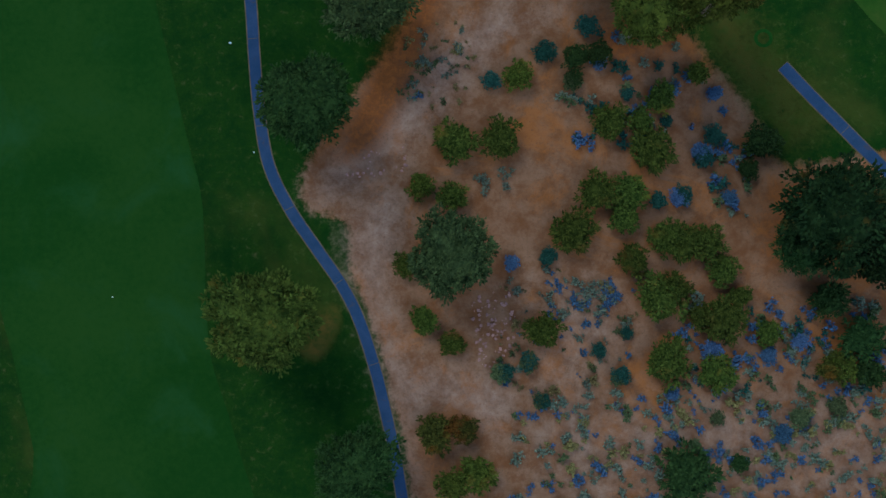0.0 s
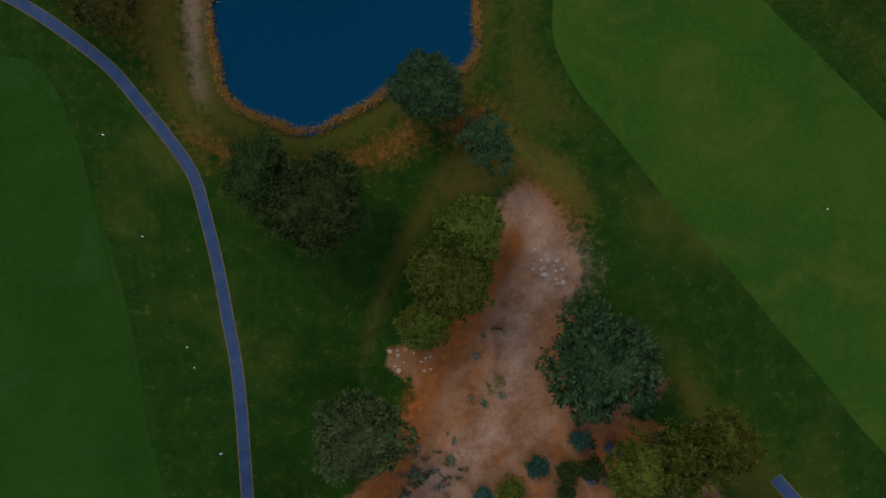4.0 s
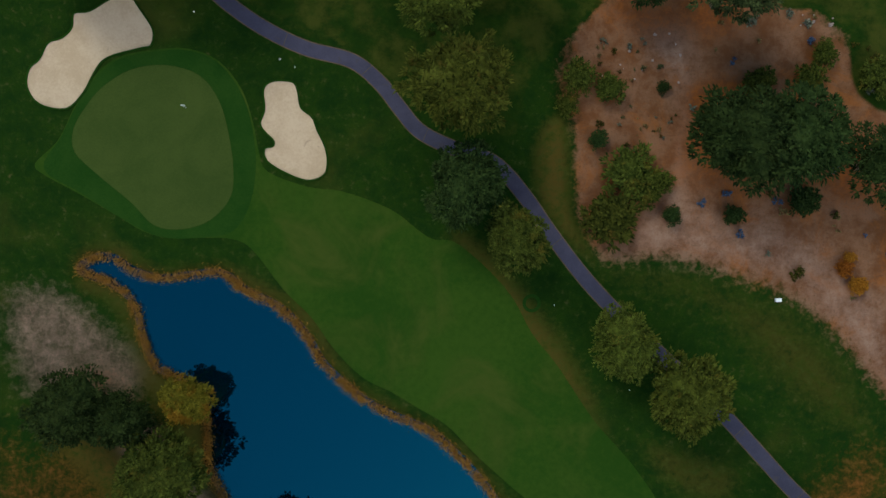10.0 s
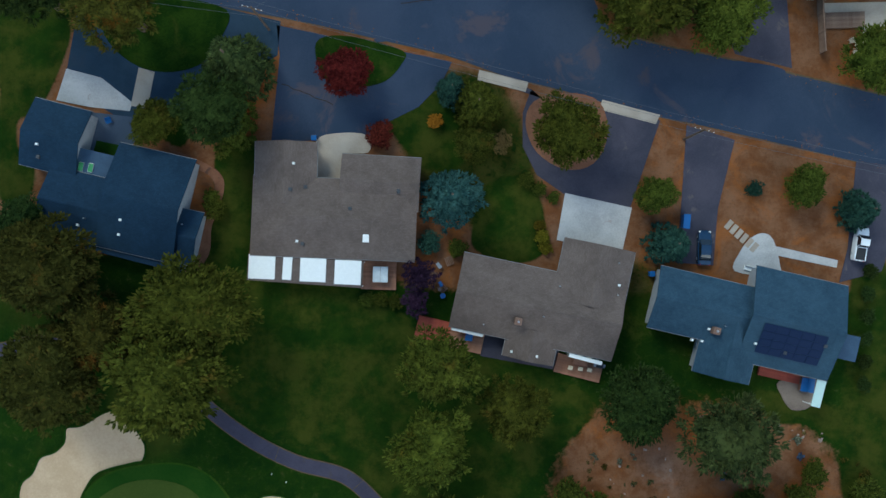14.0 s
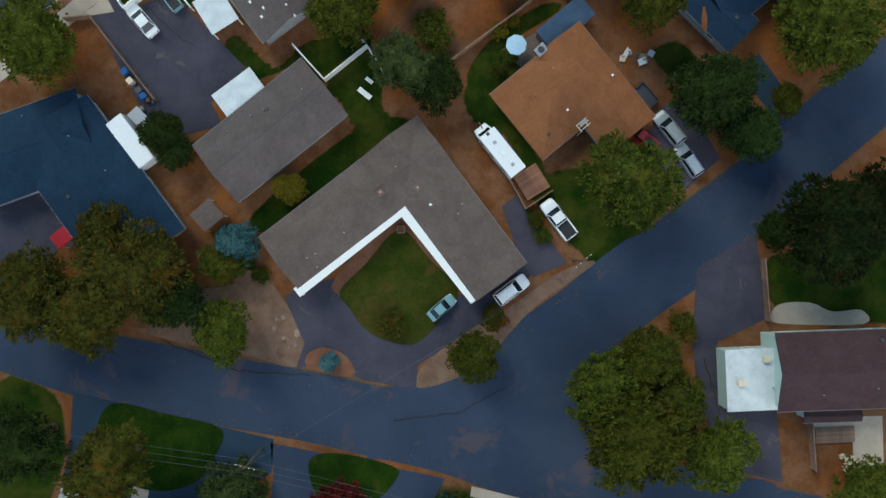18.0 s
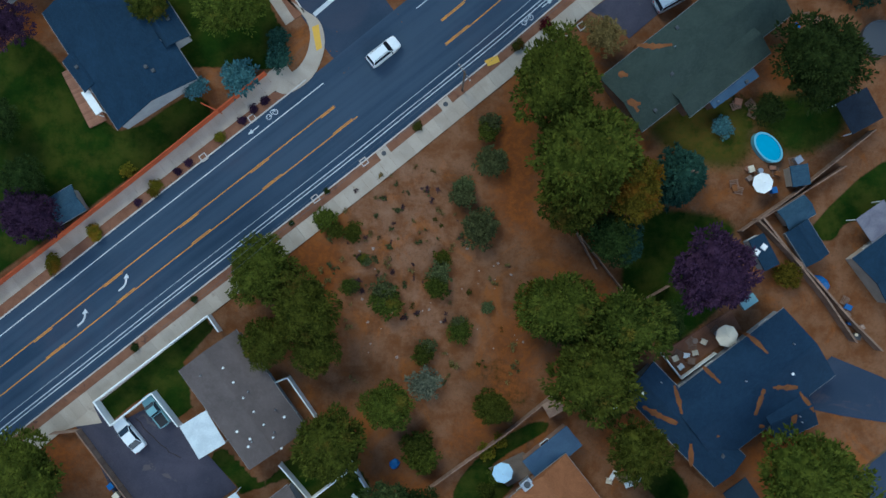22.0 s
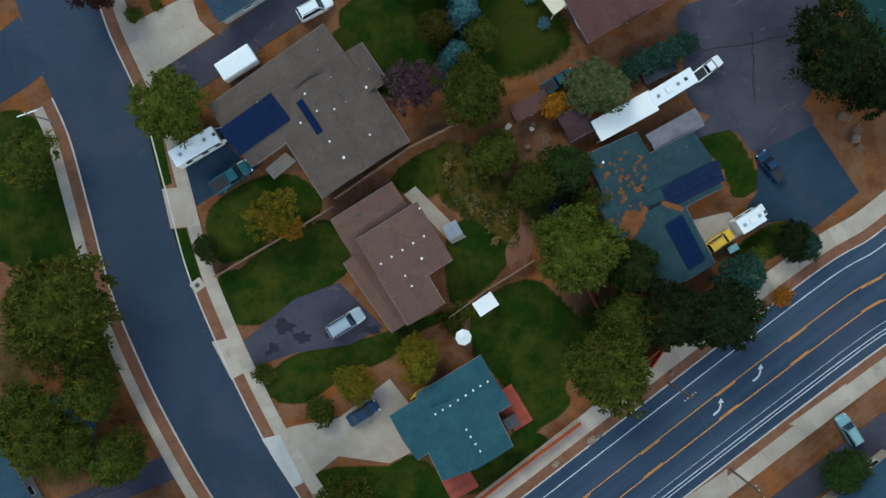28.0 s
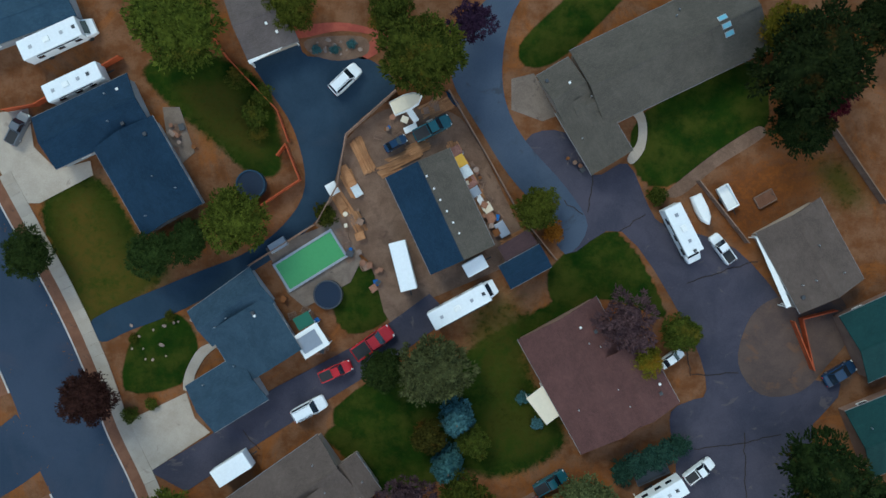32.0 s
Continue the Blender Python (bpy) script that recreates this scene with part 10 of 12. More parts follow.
camper(-16.70, 419.81, 33.4, 5.16, 2.50, 'white box trailer parked on a driveway', plain=True, name='box_trailer', high=2.5)
camper(40.23, 417.13, 31.9, 6.51, 2.21, 'white travel trailer hitched to a pickup', name='travel_trailer')
camper(13.64, 442.13, 29.4, 9.65, 2.50, 'long white motorhome in a crowded work yard', cab=True)
camper(5.65, 447.04, -75.0, 6.52, 2.20, 'plain white box trailer in a work yard', plain=True, name='box_trailer')
camper(42.2, 451.7, -62.0, 8.1, 2.4, 'white motorhome parked on patched asphalt', cab=True)
camper(-39.62, 475.95, 24.7, 9.58, 2.64, 'white motorhome beside a fence', cab=True)
camper(-37.27, 470.18, 25.5, 7.78, 2.34, 'white travel trailer beside a navy-roofed house', name='travel_trailer')
camper(15.08, 447.11, 29.3, 3.08, 1.90, 'small pale trailer behind a workshop', plain=True, name='box_trailer', high=2.0)
# ---------------------------------------------------------------- covers, decks and yard things
canopy(-4.45, 258.81, 37.4, 18.22, 1.39, 2.86, WHITE, 'white metal porch roof along a courtyard', name='porch_roof')
canopy(6.70, 258.04, -52.3, 15.49, 1.39, 2.875, WHITE, 'white metal porch roof along a courtyard', name='porch_roof')
canopy(-12.13, 200.52, -4.4, 14.95, 3.44, 2.45, ROOF['tan'], 'tan patio cover behind a house')
canopy(-17.70, 201.08, -2.8, 3.43, 3.14, 2.6, WHITE, 'white corrugated panel on a patio cover', posts=False, name='roof_panel')
canopy(-14.41, 200.94, -4.4, 1.17, 3.14, 2.6, WHITE, 'white corrugated panel on a patio cover', posts=False, name='roof_panel')
canopy(-11.10, 200.65, -3.1, 3.36, 3.14, 2.6, WHITE, 'white corrugated panel on a patio cover', posts=False, name='roof_panel')
canopy(-6.61, 200.25, -3.0, 3.43, 3.14, 2.6, WHITE, 'white corrugated panel on a patio cover', posts=False, name='roof_panel')
deck(-2.84, 199.74, -2.3, 4.64, 3.74, 0.3, WOOD, 'wooden deck with a hot tub')
simple('hot_tub', -2.55, 199.91, -2.0, (2.0, 2.0, 0.9), WHITEROOF, 'covered pale hot tub on a deck', 'hot tub', 0.30)
deck(4.27, 192.40, -14.0, 4.46, 3.14, 0.4, REDDECK, 'raised red-brown wooden deck')
deck(8.48, 191.08, -13.1, 4.83, 2.69, 0.35, WOOD, 'wooden deck with patio furniture')
canopy(8.76, 192.51, -13.6, 4.20, 0.59, 2.4, WHITE, 'narrow white awning over a deck', name='awning')
deck(23.49, 187.29, -14.5, 6.17, 2.54, 0.35, WOOD, 'wooden deck with a dining table')
canopy(24.01, 188.76, -15.1, 4.38, 0.51, 2.4, WHITE, 'narrow white awning over a deck', name='awning')
sheet('patio', [(11.16, 191.80), (21.04, 189.62), (20.64, 186.99), (10.53, 188.96)], 0.1, DRIVE, 'grey paved patio behind the house', 'patio', False)
simple('dining_table', 23.66, 188.26, -13.0, (2.0, 1.0, 0.75), WOOD, 'wooden patio dining table on a deck', 'table', 0.36)
simple('patio_chair', 22.33, 189.02, -13.0, (0.5, 0.5, 0.8), CREAM, 'pale patio chair beside a table', 'chair', 0.36)
simple('patio_chair', 23.66, 189.16, -13.0, (0.5, 0.5, 0.8), CREAM, 'pale patio chair beside a table', 'chair', 0.36)
simple('patio_chair', 24.85, 188.85, -13.0, (0.5, 0.5, 0.8), CREAM, 'pale patio chair beside a table', 'chair', 0.36)
simple('patio_chair', 22.31, 187.40, -13.0, (0.5, 0.5, 0.8), CREAM, 'pale patio chair beside a table', 'chair', 0.36)
simple('patio_chair', 23.65, 187.24, -13.0, (0.5, 0.5, 0.8), CREAM, 'pale patio chair beside a table', 'chair', 0.36)
simple('patio_chair', 24.83, 187.08, -13.0, (0.5, 0.5, 0.8), CREAM, 'pale patio chair beside a table', 'chair', 0.36)
simple('grill', 26.13, 187.69, -10.0, (0.9, 0.6, 1.0), DARKGREY, 'dark barbecue grill on a deck', 'grill', 0.36)
simple('patio_table', 9.02, 191.57, -10.0, (1.0, 1.0, 0.7), PAINTS['blue'], 'blue patio table on a deck', 'table', 0.36)
canopy(54.13, 184.17, -15.0, 1.21, 3.80, 2.4, MINT, 'pale awning over a patio', name='awning')
simple('hot_tub', 53.54, 184.85, -10.0, (1.8, 1.8, 0.8), PAINTS['blue'], 'blue covered hot tub on a patio', 'hot tub', 0.10)
deck(50.54, 185.98, -13.7, 6.53, 1.20, 0.3, REDDECK, 'narrow red wooden deck')
solar(house_d, 1, 49.83, 190.66, 5, 4, 0)
simple('stepping_stone', 43.67, 206.07, 50.0, (1.3, 0.62, 0.1), CONCRETE, 'pale square stepping stone in bare earth', 'stepping stone')
simple('stepping_stone', 44.33, 205.47, 50.0, (1.3, 0.62, 0.1), CONCRETE, 'pale square stepping stone in bare earth', 'stepping stone')
simple('stepping_stone', 45.00, 204.86, 50.0, (1.3, 0.62, 0.1), CONCRETE, 'pale square stepping stone in bare earth', 'stepping stone')
simple('stepping_stone', 45.67, 204.25, 50.0, (1.3, 0.62, 0.1), CONCRETE, 'pale square stepping stone in bare earth', 'stepping stone')
simple('stepping_stone', 46.34, 203.65, 50.0, (1.3, 0.62, 0.1), CONCRETE, 'pale square stepping stone in bare earth', 'stepping stone')
simple('stepping_stone', 47.01, 203.04, 50.0, (1.3, 0.62, 0.1), CONCRETE, 'pale square stepping stone in bare earth', 'stepping stone')
simple('recycling_bin', 37.75, 206.53, -5.0, (0.9, 1.9, 1.2), PAINTS['blue'], 'blue recycling bins beside a drive', 'bin')
simple('bench', 47.46, 199.91, -15.0, (4.0, 0.6, 0.7), WHITE, 'long white bench beside an entry', 'bench')
simple('bin', -11.16, 217.94, 0.0, (0.7, 0.7, 1.1), PAINTS['blue'], 'blue wheeled bin beside a house', 'bin')
simple('bin', 33.19, 199.67, 0.0, (0.7, 0.7, 1.1), PAINTS['blue'], 'blue bin beside a house', 'bin')
simple('skylight', -40.93, 214.21, -13.0, (0.7, 1.2, 0.15), POOLGREEN, 'green glazed skylight on a flat roof', 'skylight', 2.62)
simple('skylight', -39.67, 214.05, -13.0, (0.7, 1.2, 0.15), POOLGREEN, 'green glazed skylight on a flat roof', 'skylight', 2.62)
for x, y in ((9.94, 374.46), (10.88, 375.12), (11.81, 375.70), (12.82, 376.35), (13.82, 376.94), (14.76, 377.59), (15.69, 378.17), (16.62, 378.75), (13.92, 372.61), (14.50, 371.68), (15.15, 370.74), (15.74, 369.81)):
    roof_cap(house_p, x, y)
for x, y in ((2.84, 393.82), (4.19, 394.70), (5.54, 395.58), (6.89, 396.47), (8.24, 397.35), (7.61, 400.92), (5.87, 392.29), (6.75, 391.01)):
    roof_cap(house_q, x, y)
for x, y in ((-13.23, 414.20), (-7.15, 415.31), (-5.60, 413.15), (-7.83, 411.74), (-3.96, 409.33), (-3.36, 413.41), (1.11, 410.28)):
    roof_cap(house_r, x, y)
for x, y in ((-18.71, 299.17), (-17.36, 297.34), (-16.08, 295.36), (-14.73, 293.60), (-13.45, 291.92), (-12.24, 290.30), (-11.18, 288.91)):
    roof_cap(house_g, x, y)
for x, y in ((8.63, 458.60), (9.58, 457.04), (10.39, 455.62), (11.27, 454.20), (12.08, 452.77), (12.89, 451.42)):
    roof_cap(house_w, x, y)
roof_window(house_y, 45.54, 478.93)
roof_window(house_y, 46.06, 478.01)
roof_window(house_y, 46.58, 477.10)
fixture(house_b, 0, -4.12, 204.7, 'skylight', sx=0.8, sy=1.2)
fixture(house_c, 0, 15.17, 193.9, 'chimney', sx=0.9, sy=0.9)
fixture(house_d, 0, 40.4, 192.45, 'chimney', sx=0.9, sy=0.9)
fixture(house_d, 0, 37.71, 191.17, 'vent')
fixture(house_d, 0, 38.94, 191.02, 'vent')
fixture(house_e, 0, -0.5, 266.03, 'chimney', sx=0.8, sy=0.8, high=0.2)
fixture(house_e, 0, 4.25, 266.61, 'chimney', sx=0.8, sy=0.8, high=0.2)
fixture(house_f, 1, 25.61, 275.37, 'box', sx=1.6, sy=1.6, high=0.12)
simple('heat_pump', 20.41, 284.17, 40.0, (1.6, 1.2, 1.0), METAL, 'grey heat pump beside a house', 'heat pump', 2.60)
pergola(25.85, 275.16, 39.0, 2.6, 2.2, 2.9)
sheet('concrete_path', [(26.9, 273.9), (27.8, 274.4), (30.3, 271.0), (29.6, 270.3)], 0.07, PAVER, 'narrow grey entry walk', 'path', False)
parasol(17.37, 285.25, 1.4, PALEBLUE, 'open pale blue patio umbrella')
parasol(46.68, 303.27, 1.5, CREAM, 'open cream patio umbrella')
parasol(51.34, 323.32, 1.4, WHITE, 'open white umbrella in a back yard')
parasol(13.47, 384.18, 1.1, WHITE, 'white canopy in a garden')
sheet('patio', [(15.62, 285.23), (20.20, 287.42), (23.19, 285.48), (18.23, 282.76)], 0.1, PAVER, 'paved patio with an umbrella', 'patio', False)
deck(19.32, 267.48, 31.0, 3.56, 3.77, 0.25, WOOD, 'wooden deck behind a camper')
fence([(12.39, 275.34), (18.41, 263.86), (21.96, 266.20)], 'low wooden fence round a side yard', FENCEWOOD, 1.2)
canopy(-21.81, 290.21, 31.2, 4.07, 5.01, 2.5, WHITEROOF, 'white flat carport roof', name='carport', category='carport')
canopy(-18.70, 279.16, 35.9, 6.22, 4.42, 2.5, WHITEROOF, 'stained white flat carport roof', name='carport', category='carport')
fence([(-20.11, 303.54), (-21.58, 305.64), (-36.50, 294.20), (-34.29, 291.12), (-28.89, 295.40), (-25.42, 291.05)], 'white vinyl fence round a lawn', WHITE, 1.7, thick=0.12)
fence([(-12.03, 285.95), (-7.97, 281.29), (-2.27, 285.72), (-4.05, 287.59)], 'white vinyl fence behind a duplex', WHITE, 1.7, thick=0.12)
fence([(-12.47, 296.91), (-10.98, 297.49), (-7.29, 292.24)], 'white vinyl fence round a storage corner', WHITE, 1.7, thick=0.12)
fence([(-2.27, 285.72), (-0.36, 282.50)], 'white vinyl fence behind a duplex', WHITE, 1.7, thick=0.12)
fence([(-42.28, 289.92), (-38.92, 290.26), (-30.41, 279.00)], 'brown wooden fence along a parking court', FENCEWOOD, 1.5)
fence([(7.69, 282.79), (10.69, 285.01), (17.45, 289.80), (23.84, 294.97)], 'brown wooden fence between yards', FENCEWOOD, 1.6)
fence([(26.86, 317.44), (29.81, 312.01)], 'low wooden fence in a dirt lot', FENCEWOOD, 1.2)
fence([(50.86, 318.61), (58.61, 310.71), (63.18, 305.45), (67.31, 301.32)], 'tan board fence along a lane', FENCEWOOD, 1.8, thick=0.2)
fence([(50.93, 318.28), (62.59, 325.66)], 'dark wooden fence between yards', FENCEWOOD, 1.6)
fence([(37.85, 301.62), (41.19, 297.46), (45.72, 300.80)], 'white railing round a patio', WHITE, 1.0)
sheet('patio', [(38.47, 300.55), (47.98, 306.53), (49.47, 303.87), (41.47, 298.26)], 0.1, BARK_MULCH, 'brown paved patio crowded with furniture', 'patio', False)
simple('patio_chair', 41.17, 298.96, 35.0, (0.7, 0.7, 0.8), WHITE, 'pale patio chair standing on paving', 'chair', 0.10)
simple('patio_chair', 43.06, 300.82, 15.0, (0.7, 0.7, 0.8), CREAM, 'pale patio chair standing on paving', 'chair', 0.10)
simple('patio_chair', 41.93, 300.45, -5.0, (0.7, 0.7, 0.8), WHITE, 'pale patio chair standing on paving', 'chair', 0.10)
simple('patio_chair', 44.20, 302.31, -25.0, (0.7, 0.7, 0.8), CREAM, 'pale patio chair standing on paving', 'chair', 0.10)
simple('patio_chair', 48.32, 301.90, -45.0, (0.7, 0.7, 0.8), WHITE, 'pale patio chair standing on paving', 'chair', 0.10)
simple('patio_chair', 40.43, 300.09, -65.0, (0.7, 0.7, 0.8), CREAM, 'pale patio chair standing on paving', 'chair', 0.10)
simple('shed', 24.05, 293.84, 30.0, (2.4, 2.0, 2.2), FENCEWOOD, 'small brown wooden shed', 'shed')
simple('shed', 30.95, 293.93, 35.0, (2.6, 2.0, 2.1), WHITEROOF, 'small shed with a pale roof', 'shed')
simple('water_tank', 34.10, 307.02, 35.0, (2.4, 1.4, 1.0), PAINTS['pale'], 'pale green tub in a yard', 'tub')
simple('tarp', 3.04, 285.75, 30.0, (1.6, 1.4, 0.5), PAINTS['blue'], 'blue tarpaulin over a heap', 'tarp')
simple('lounge_chair', -2.72, 279.56, -40.0, (2.2, 0.7, 0.5), WHITE, 'white lounge chair on a lawn', 'chair')
simple('lounge_chair', -2.11, 281.29, -40.0, (1.2, 0.5, 0.5), WHITE, 'white chair on a lawn', 'chair')
simple('bin', -34.53, 282.90, -50.0, (0.8, 0.8, 1.1), PAINTS['blue'], 'wheeled bin beside a parking court', 'bin')
simple('bin', -33.80, 281.62, -50.0, (0.8, 0.8, 1.1), CREAM, 'wheeled bin beside a parking court', 'bin')
simple('bin', -32.68, 280.34, -50.0, (0.8, 0.8, 1.1), DARKGREY, 'wheeled bin beside a parking court', 'bin')
simple('bin', -32.09, 279.59, -50.0, (0.8, 0.8, 1.1), PAINTS['blue'], 'wheeled bin beside a parking court', 'bin')
canopy(-32.21, 276.49, -46.7, 2.57, 1.78, 2.0, METAL, 'small grey lean-to roof', name='shed_roof')
canopy(-23.40, 263.55, 40.5, 3.35, 3.10, 2.2, ROOF['tan'], 'tan shed roof beside a fence', name='shed', category='shed')
canopy(-42.36, 260.91, 37.9, 2.36, 2.06, 2.4, PAINTS['red'], 'red canopy over a driveway', name='canopy')
simple('trailer', 34.70, 278.72, -50.0, (3.2, 1.5, 0.9), DARKGREY, 'small dark utility trailer', 'trailer')
simple('bench', 32.20, 284.41, 60.0, (1.4, 0.6, 0.8), WHITE, 'white garden bench on bare earth', 'bench')
simple('garden_chair', 34.28, 283.25, 20.0, (1.0, 0.8, 0.8), WHITE, 'white garden chair on bare earth', 'chair')
simple('garden_chair', 31.66, 283.67, -10.0, (0.7, 0.7, 0.8), CREAM, 'pale garden chair on bare earth', 'chair')
simple('planter', 1.79, 261.37, 0.0, (0.9, 0.9, 0.5), ROCK, 'stone planter in a courtyard', 'planter', 0.10)
simple('chimney_cap', 48.65, 243.89, 0.0, (0.9, 0.7, 0.8), CREAM, 'pale roof box on a flat roof', 'roof box', 3.40)
simple('chimney_cap', 45.36, 240.83, 0.0, (0.9, 0.7, 0.8), CREAM, 'pale roof box on a flat roof', 'roof box', 3.40)
sheet('patio', [(56.4, 235.4), (65.7, 235.5), (65.8, 228.7), (61.8, 228.5), (61.7, 232.1), (56.5, 232.1)], 0.08, CONCRETE, 'tan concrete patio beside a house', 'patio', False)
deck(59.26, 233.08, 1.5, 5.2, 2.1, 0.3, FENCEWOOD, 'weathered grey wooden deck on a patio')
simple('patio_table', 60.88, 229.74, 10.0, (1.3, 1.0, 0.7), CREAM, 'pale patio table on paving', 'table', 0.1)
simple('patio_chair', 59.98, 230.28, 20, (0.6, 0.6, 0.8), CREAM, 'pale patio chair on paving', 'chair', 0.1)
simple('patio_chair', 61.78, 229.27, 200, (0.6, 0.6, 0.8), CREAM, 'pale patio chair on paving', 'chair', 0.1)
simple('patio_chair', 60.48, 228.68, 100, (0.6, 0.6, 0.8), CREAM, 'pale patio chair on paving', 'chair', 0.1)
fence([(49.78, 256.77), (50.27, 248.56)], 'dark wooden fence beside a lawn', FENCEWOOD, 1.6)
fence([(55.64, 236.21), (55.99, 228.75)], 'dark wooden fence beside a deck', FENCEWOOD, 1.6)
fence([(-53.67, 306.44), (-41.78, 315.74), (-32.86, 322.71), (-25.42, 328.71), (-14.26, 337.79)], 'red-brown board fence along the pavement', REDFENCE, 1.7)
fence([(4.80, 353.82), (12.50, 359.49), (23.32, 368.10), (29.29, 372.63)], 'dark red board fence along the pavement', REDFENCE, 1.2)
fence([(38.55, 380.34), (40.77, 383.72), (38.17, 381.46)], 'orange board fence corner', REDFENCE, 1.5)
fence([(-22.47, 333.66), (-20.22, 332.55)], 'short red-brown board fence', REDFENCE, 1.7)
deck(-38.63, 334.81, 27.0, 2.53, 8.30, 0.3, WOOD, 'orange wooden rear deck')
canopy(-36.53, 333.62, 34.0, 1.07, 3.55, 2.3, WHITE, 'white awning over a rear deck', name='awning')
sheet('corner_pavement', [(-11.59, 335.23), (-8.19, 337.45), (-6.55, 341.39), (-7.09, 344.80), (-9.38, 346.61), (-13.56, 349.31), (-15.08, 350.82), (-16.98, 352.47), (-15.85, 353.24), (-12.80, 349.31), (-8.99, 345.17), (-8.59, 341.76), (-10.09, 338.72), (-13.49, 336.43)], 0.15, CONCRETE, 'rounded pale concrete pavement corner', 'pavement')
sheet('corner_pavement', [(-0.31, 351.28), (3.11, 349.25), (5.76, 349.04), (9.16, 350.57), (8.39, 353.22), (5.35, 354.72), (3.84, 353.20), (1.58, 351.67)], 0.15, CONCRETE, 'pale concrete pavement corner with ramps', 'pavement')
sheet('planting_strip', [(3.64, 349.41), (5.52, 351.69), (6.29, 349.42)], 0.165, BARK_MULCH, 'small triangle of bark', 'planting bed', False)
sheet('tactile_pad', [(-8.23, 344.19), (-7.32, 344.57), (-6.85, 341.39), (-7.60, 341.01)], 0.17, TACTILE, 'yellow tactile paving pad on a ramp', 'tactile paving', False)
sheet('tactile_pad', [(0.82, 351.28), (1.73, 351.74), (3.41, 349.94), (2.73, 349.55)], 0.17, TACTILE, 'yellow tactile paving pad on a ramp', 'tactile paving', False)
sheet('tactile_pad', [(6.73, 350.94), (8.02, 351.70), (8.55, 350.57), (7.27, 349.88)], 0.17, TACTILE, 'yellow tactile paving pad on a ramp', 'tactile paving', False)
sheet('tactile_pad', [(14.90, 339.77), (16.64, 340.54), (16.95, 339.63), (15.44, 339.02)], 0.17, TACTILE, 'yellow tactile paving pad on a ramp', 'tactile paving', False)
sheet('stop_line', [(-8.16, 346.08), (-4.92, 348.90), (-4.54, 348.45), (-7.78, 345.63)], 0.05, WHITELINE, 'white stop line across the side street', 'road marking', False)
arrow(-33.11, 309.77, 38.0)
arrow(-38.61, 305.05, 38.0)
arrow(48.11, 374.80, 38.0)
arrow(53.38, 379.45, 38.0)
bike_mark(-13.52, 332.48, 38.0)
bike_mark(20.66, 345.27, 38.0)
lane_arrow(-16.01, 330.35, 218.0)
lane_arrow(23.30, 347.56, 38.0)
utility_pad(9.72, 333.94)
utility_pad(1.49, 327.32)
utility_pad(14.43, 357.12)
tree_ring(-1.15, 326.17)
tree_ring(-7.64, 321.22)
tree_ring(-14.06, 315.90)
tree_ring(-16.17, 331.94)
tree_ring(-22.66, 326.69)
tree_ring(27.86, 344.47)
tree_ring(25.82, 342.64)
simple('boulder', 30.86, 370.21, 38.0, (1.4, 1.12, 0.6), ROCK, 'pale boulder in the planted strip', 'boulder', 0.10)
simple('boulder', 31.99, 370.96, 38.0, (0.9, 0.72, 0.6), ROCK, 'pale boulder in the planted strip', 'boulder', 0.10)
simple('boulder', 26.00, 366.87, 38.0, (1.0, 0.8, 0.6), ROCK, 'pale boulder in the planted strip', 'boulder', 0.10)
simple('boulder', 17.99, 360.58, 38.0, (0.8, 0.64, 0.6), ROCK, 'pale boulder in the planted strip', 'boulder', 0.10)
simple('boulder', 31.04, 370.38, 38.0, (1.2, 0.96, 0.6), ROCK, 'pale boulder in the planted strip', 'boulder', 0.10)
simple('boulder', 26.18, 367.15, 38.0, (1.0, 0.8, 0.6), ROCK, 'pale boulder in the planted strip', 'boulder', 0.10)
simple('boulder', 41.48, 379.43, 38.0, (0.9, 0.72, 0.6), ROCK, 'pale boulder in the planted strip', 'boulder', 0.10)
pole_line(11.97, 335.82, 10, 2.6, -55)
pole_line(49.60, 366.63, 10, 2.6, -55)
pole_line(-40.96, 411.92, 8, 2.6, 20, 'slim steel street lamp beside the pavement', True)
pole_line(11.42, 352.63, 8, 2.6, -60, 'slim steel street lamp beside the pavement', True)
pole_line(-17.15, 232.50, 9, 2.6, -15)
pole_line(37.80, 217.45, 8, 2.6, -15)
pole_line(24.68, 256.95, 8, 2.6, 40)
wire((-17.39, 231.70, 8.3), (37.56, 216.65, 8.3), 0.6)
wire((-17.15, 232.50, 8.3), (37.80, 217.45, 8.3), 0.6)
wire((-16.91, 233.30, 8.3), (38.04, 218.25, 8.3), 0.6)
wire((37.56, 216.65, 8.3), (82.73, 206.77, 8.3), 0.6)
wire((37.80, 217.45, 8.3), (82.97, 207.57, 8.3), 0.6)
wire((38.04, 218.25, 8.3), (83.21, 208.37, 8.3), 0.6)
wire((-17.15, 232.50, 8.3), (24.68, 256.95, 8.3), 0.6)
wire((-71.68, 239.50, 8.3), (-17.39, 231.70, 8.3), 0.6)
wire((-71.44, 240.30, 8.3), (-17.15, 232.50, 8.3), 0.6)
wire((-71.20, 241.10, 8.3), (-16.91, 233.30, 8.3), 0.6)
wire((-25.14, 304.26, 9.6), (12.49, 335.08, 9.6), 0.5)
wire((12.49, 335.08, 9.6), (50.12, 365.89, 9.6), 0.5)
wire((50.12, 365.89, 9.6), (87.72, 396.66, 9.6), 0.5)
wire((-25.66, 305.00, 9.6), (11.97, 335.82, 9.6), 0.5)
wire((11.97, 335.82, 9.6), (49.60, 366.63, 9.6), 0.5)
wire((49.60, 366.63, 9.6), (87.20, 397.40, 9.6), 0.5)
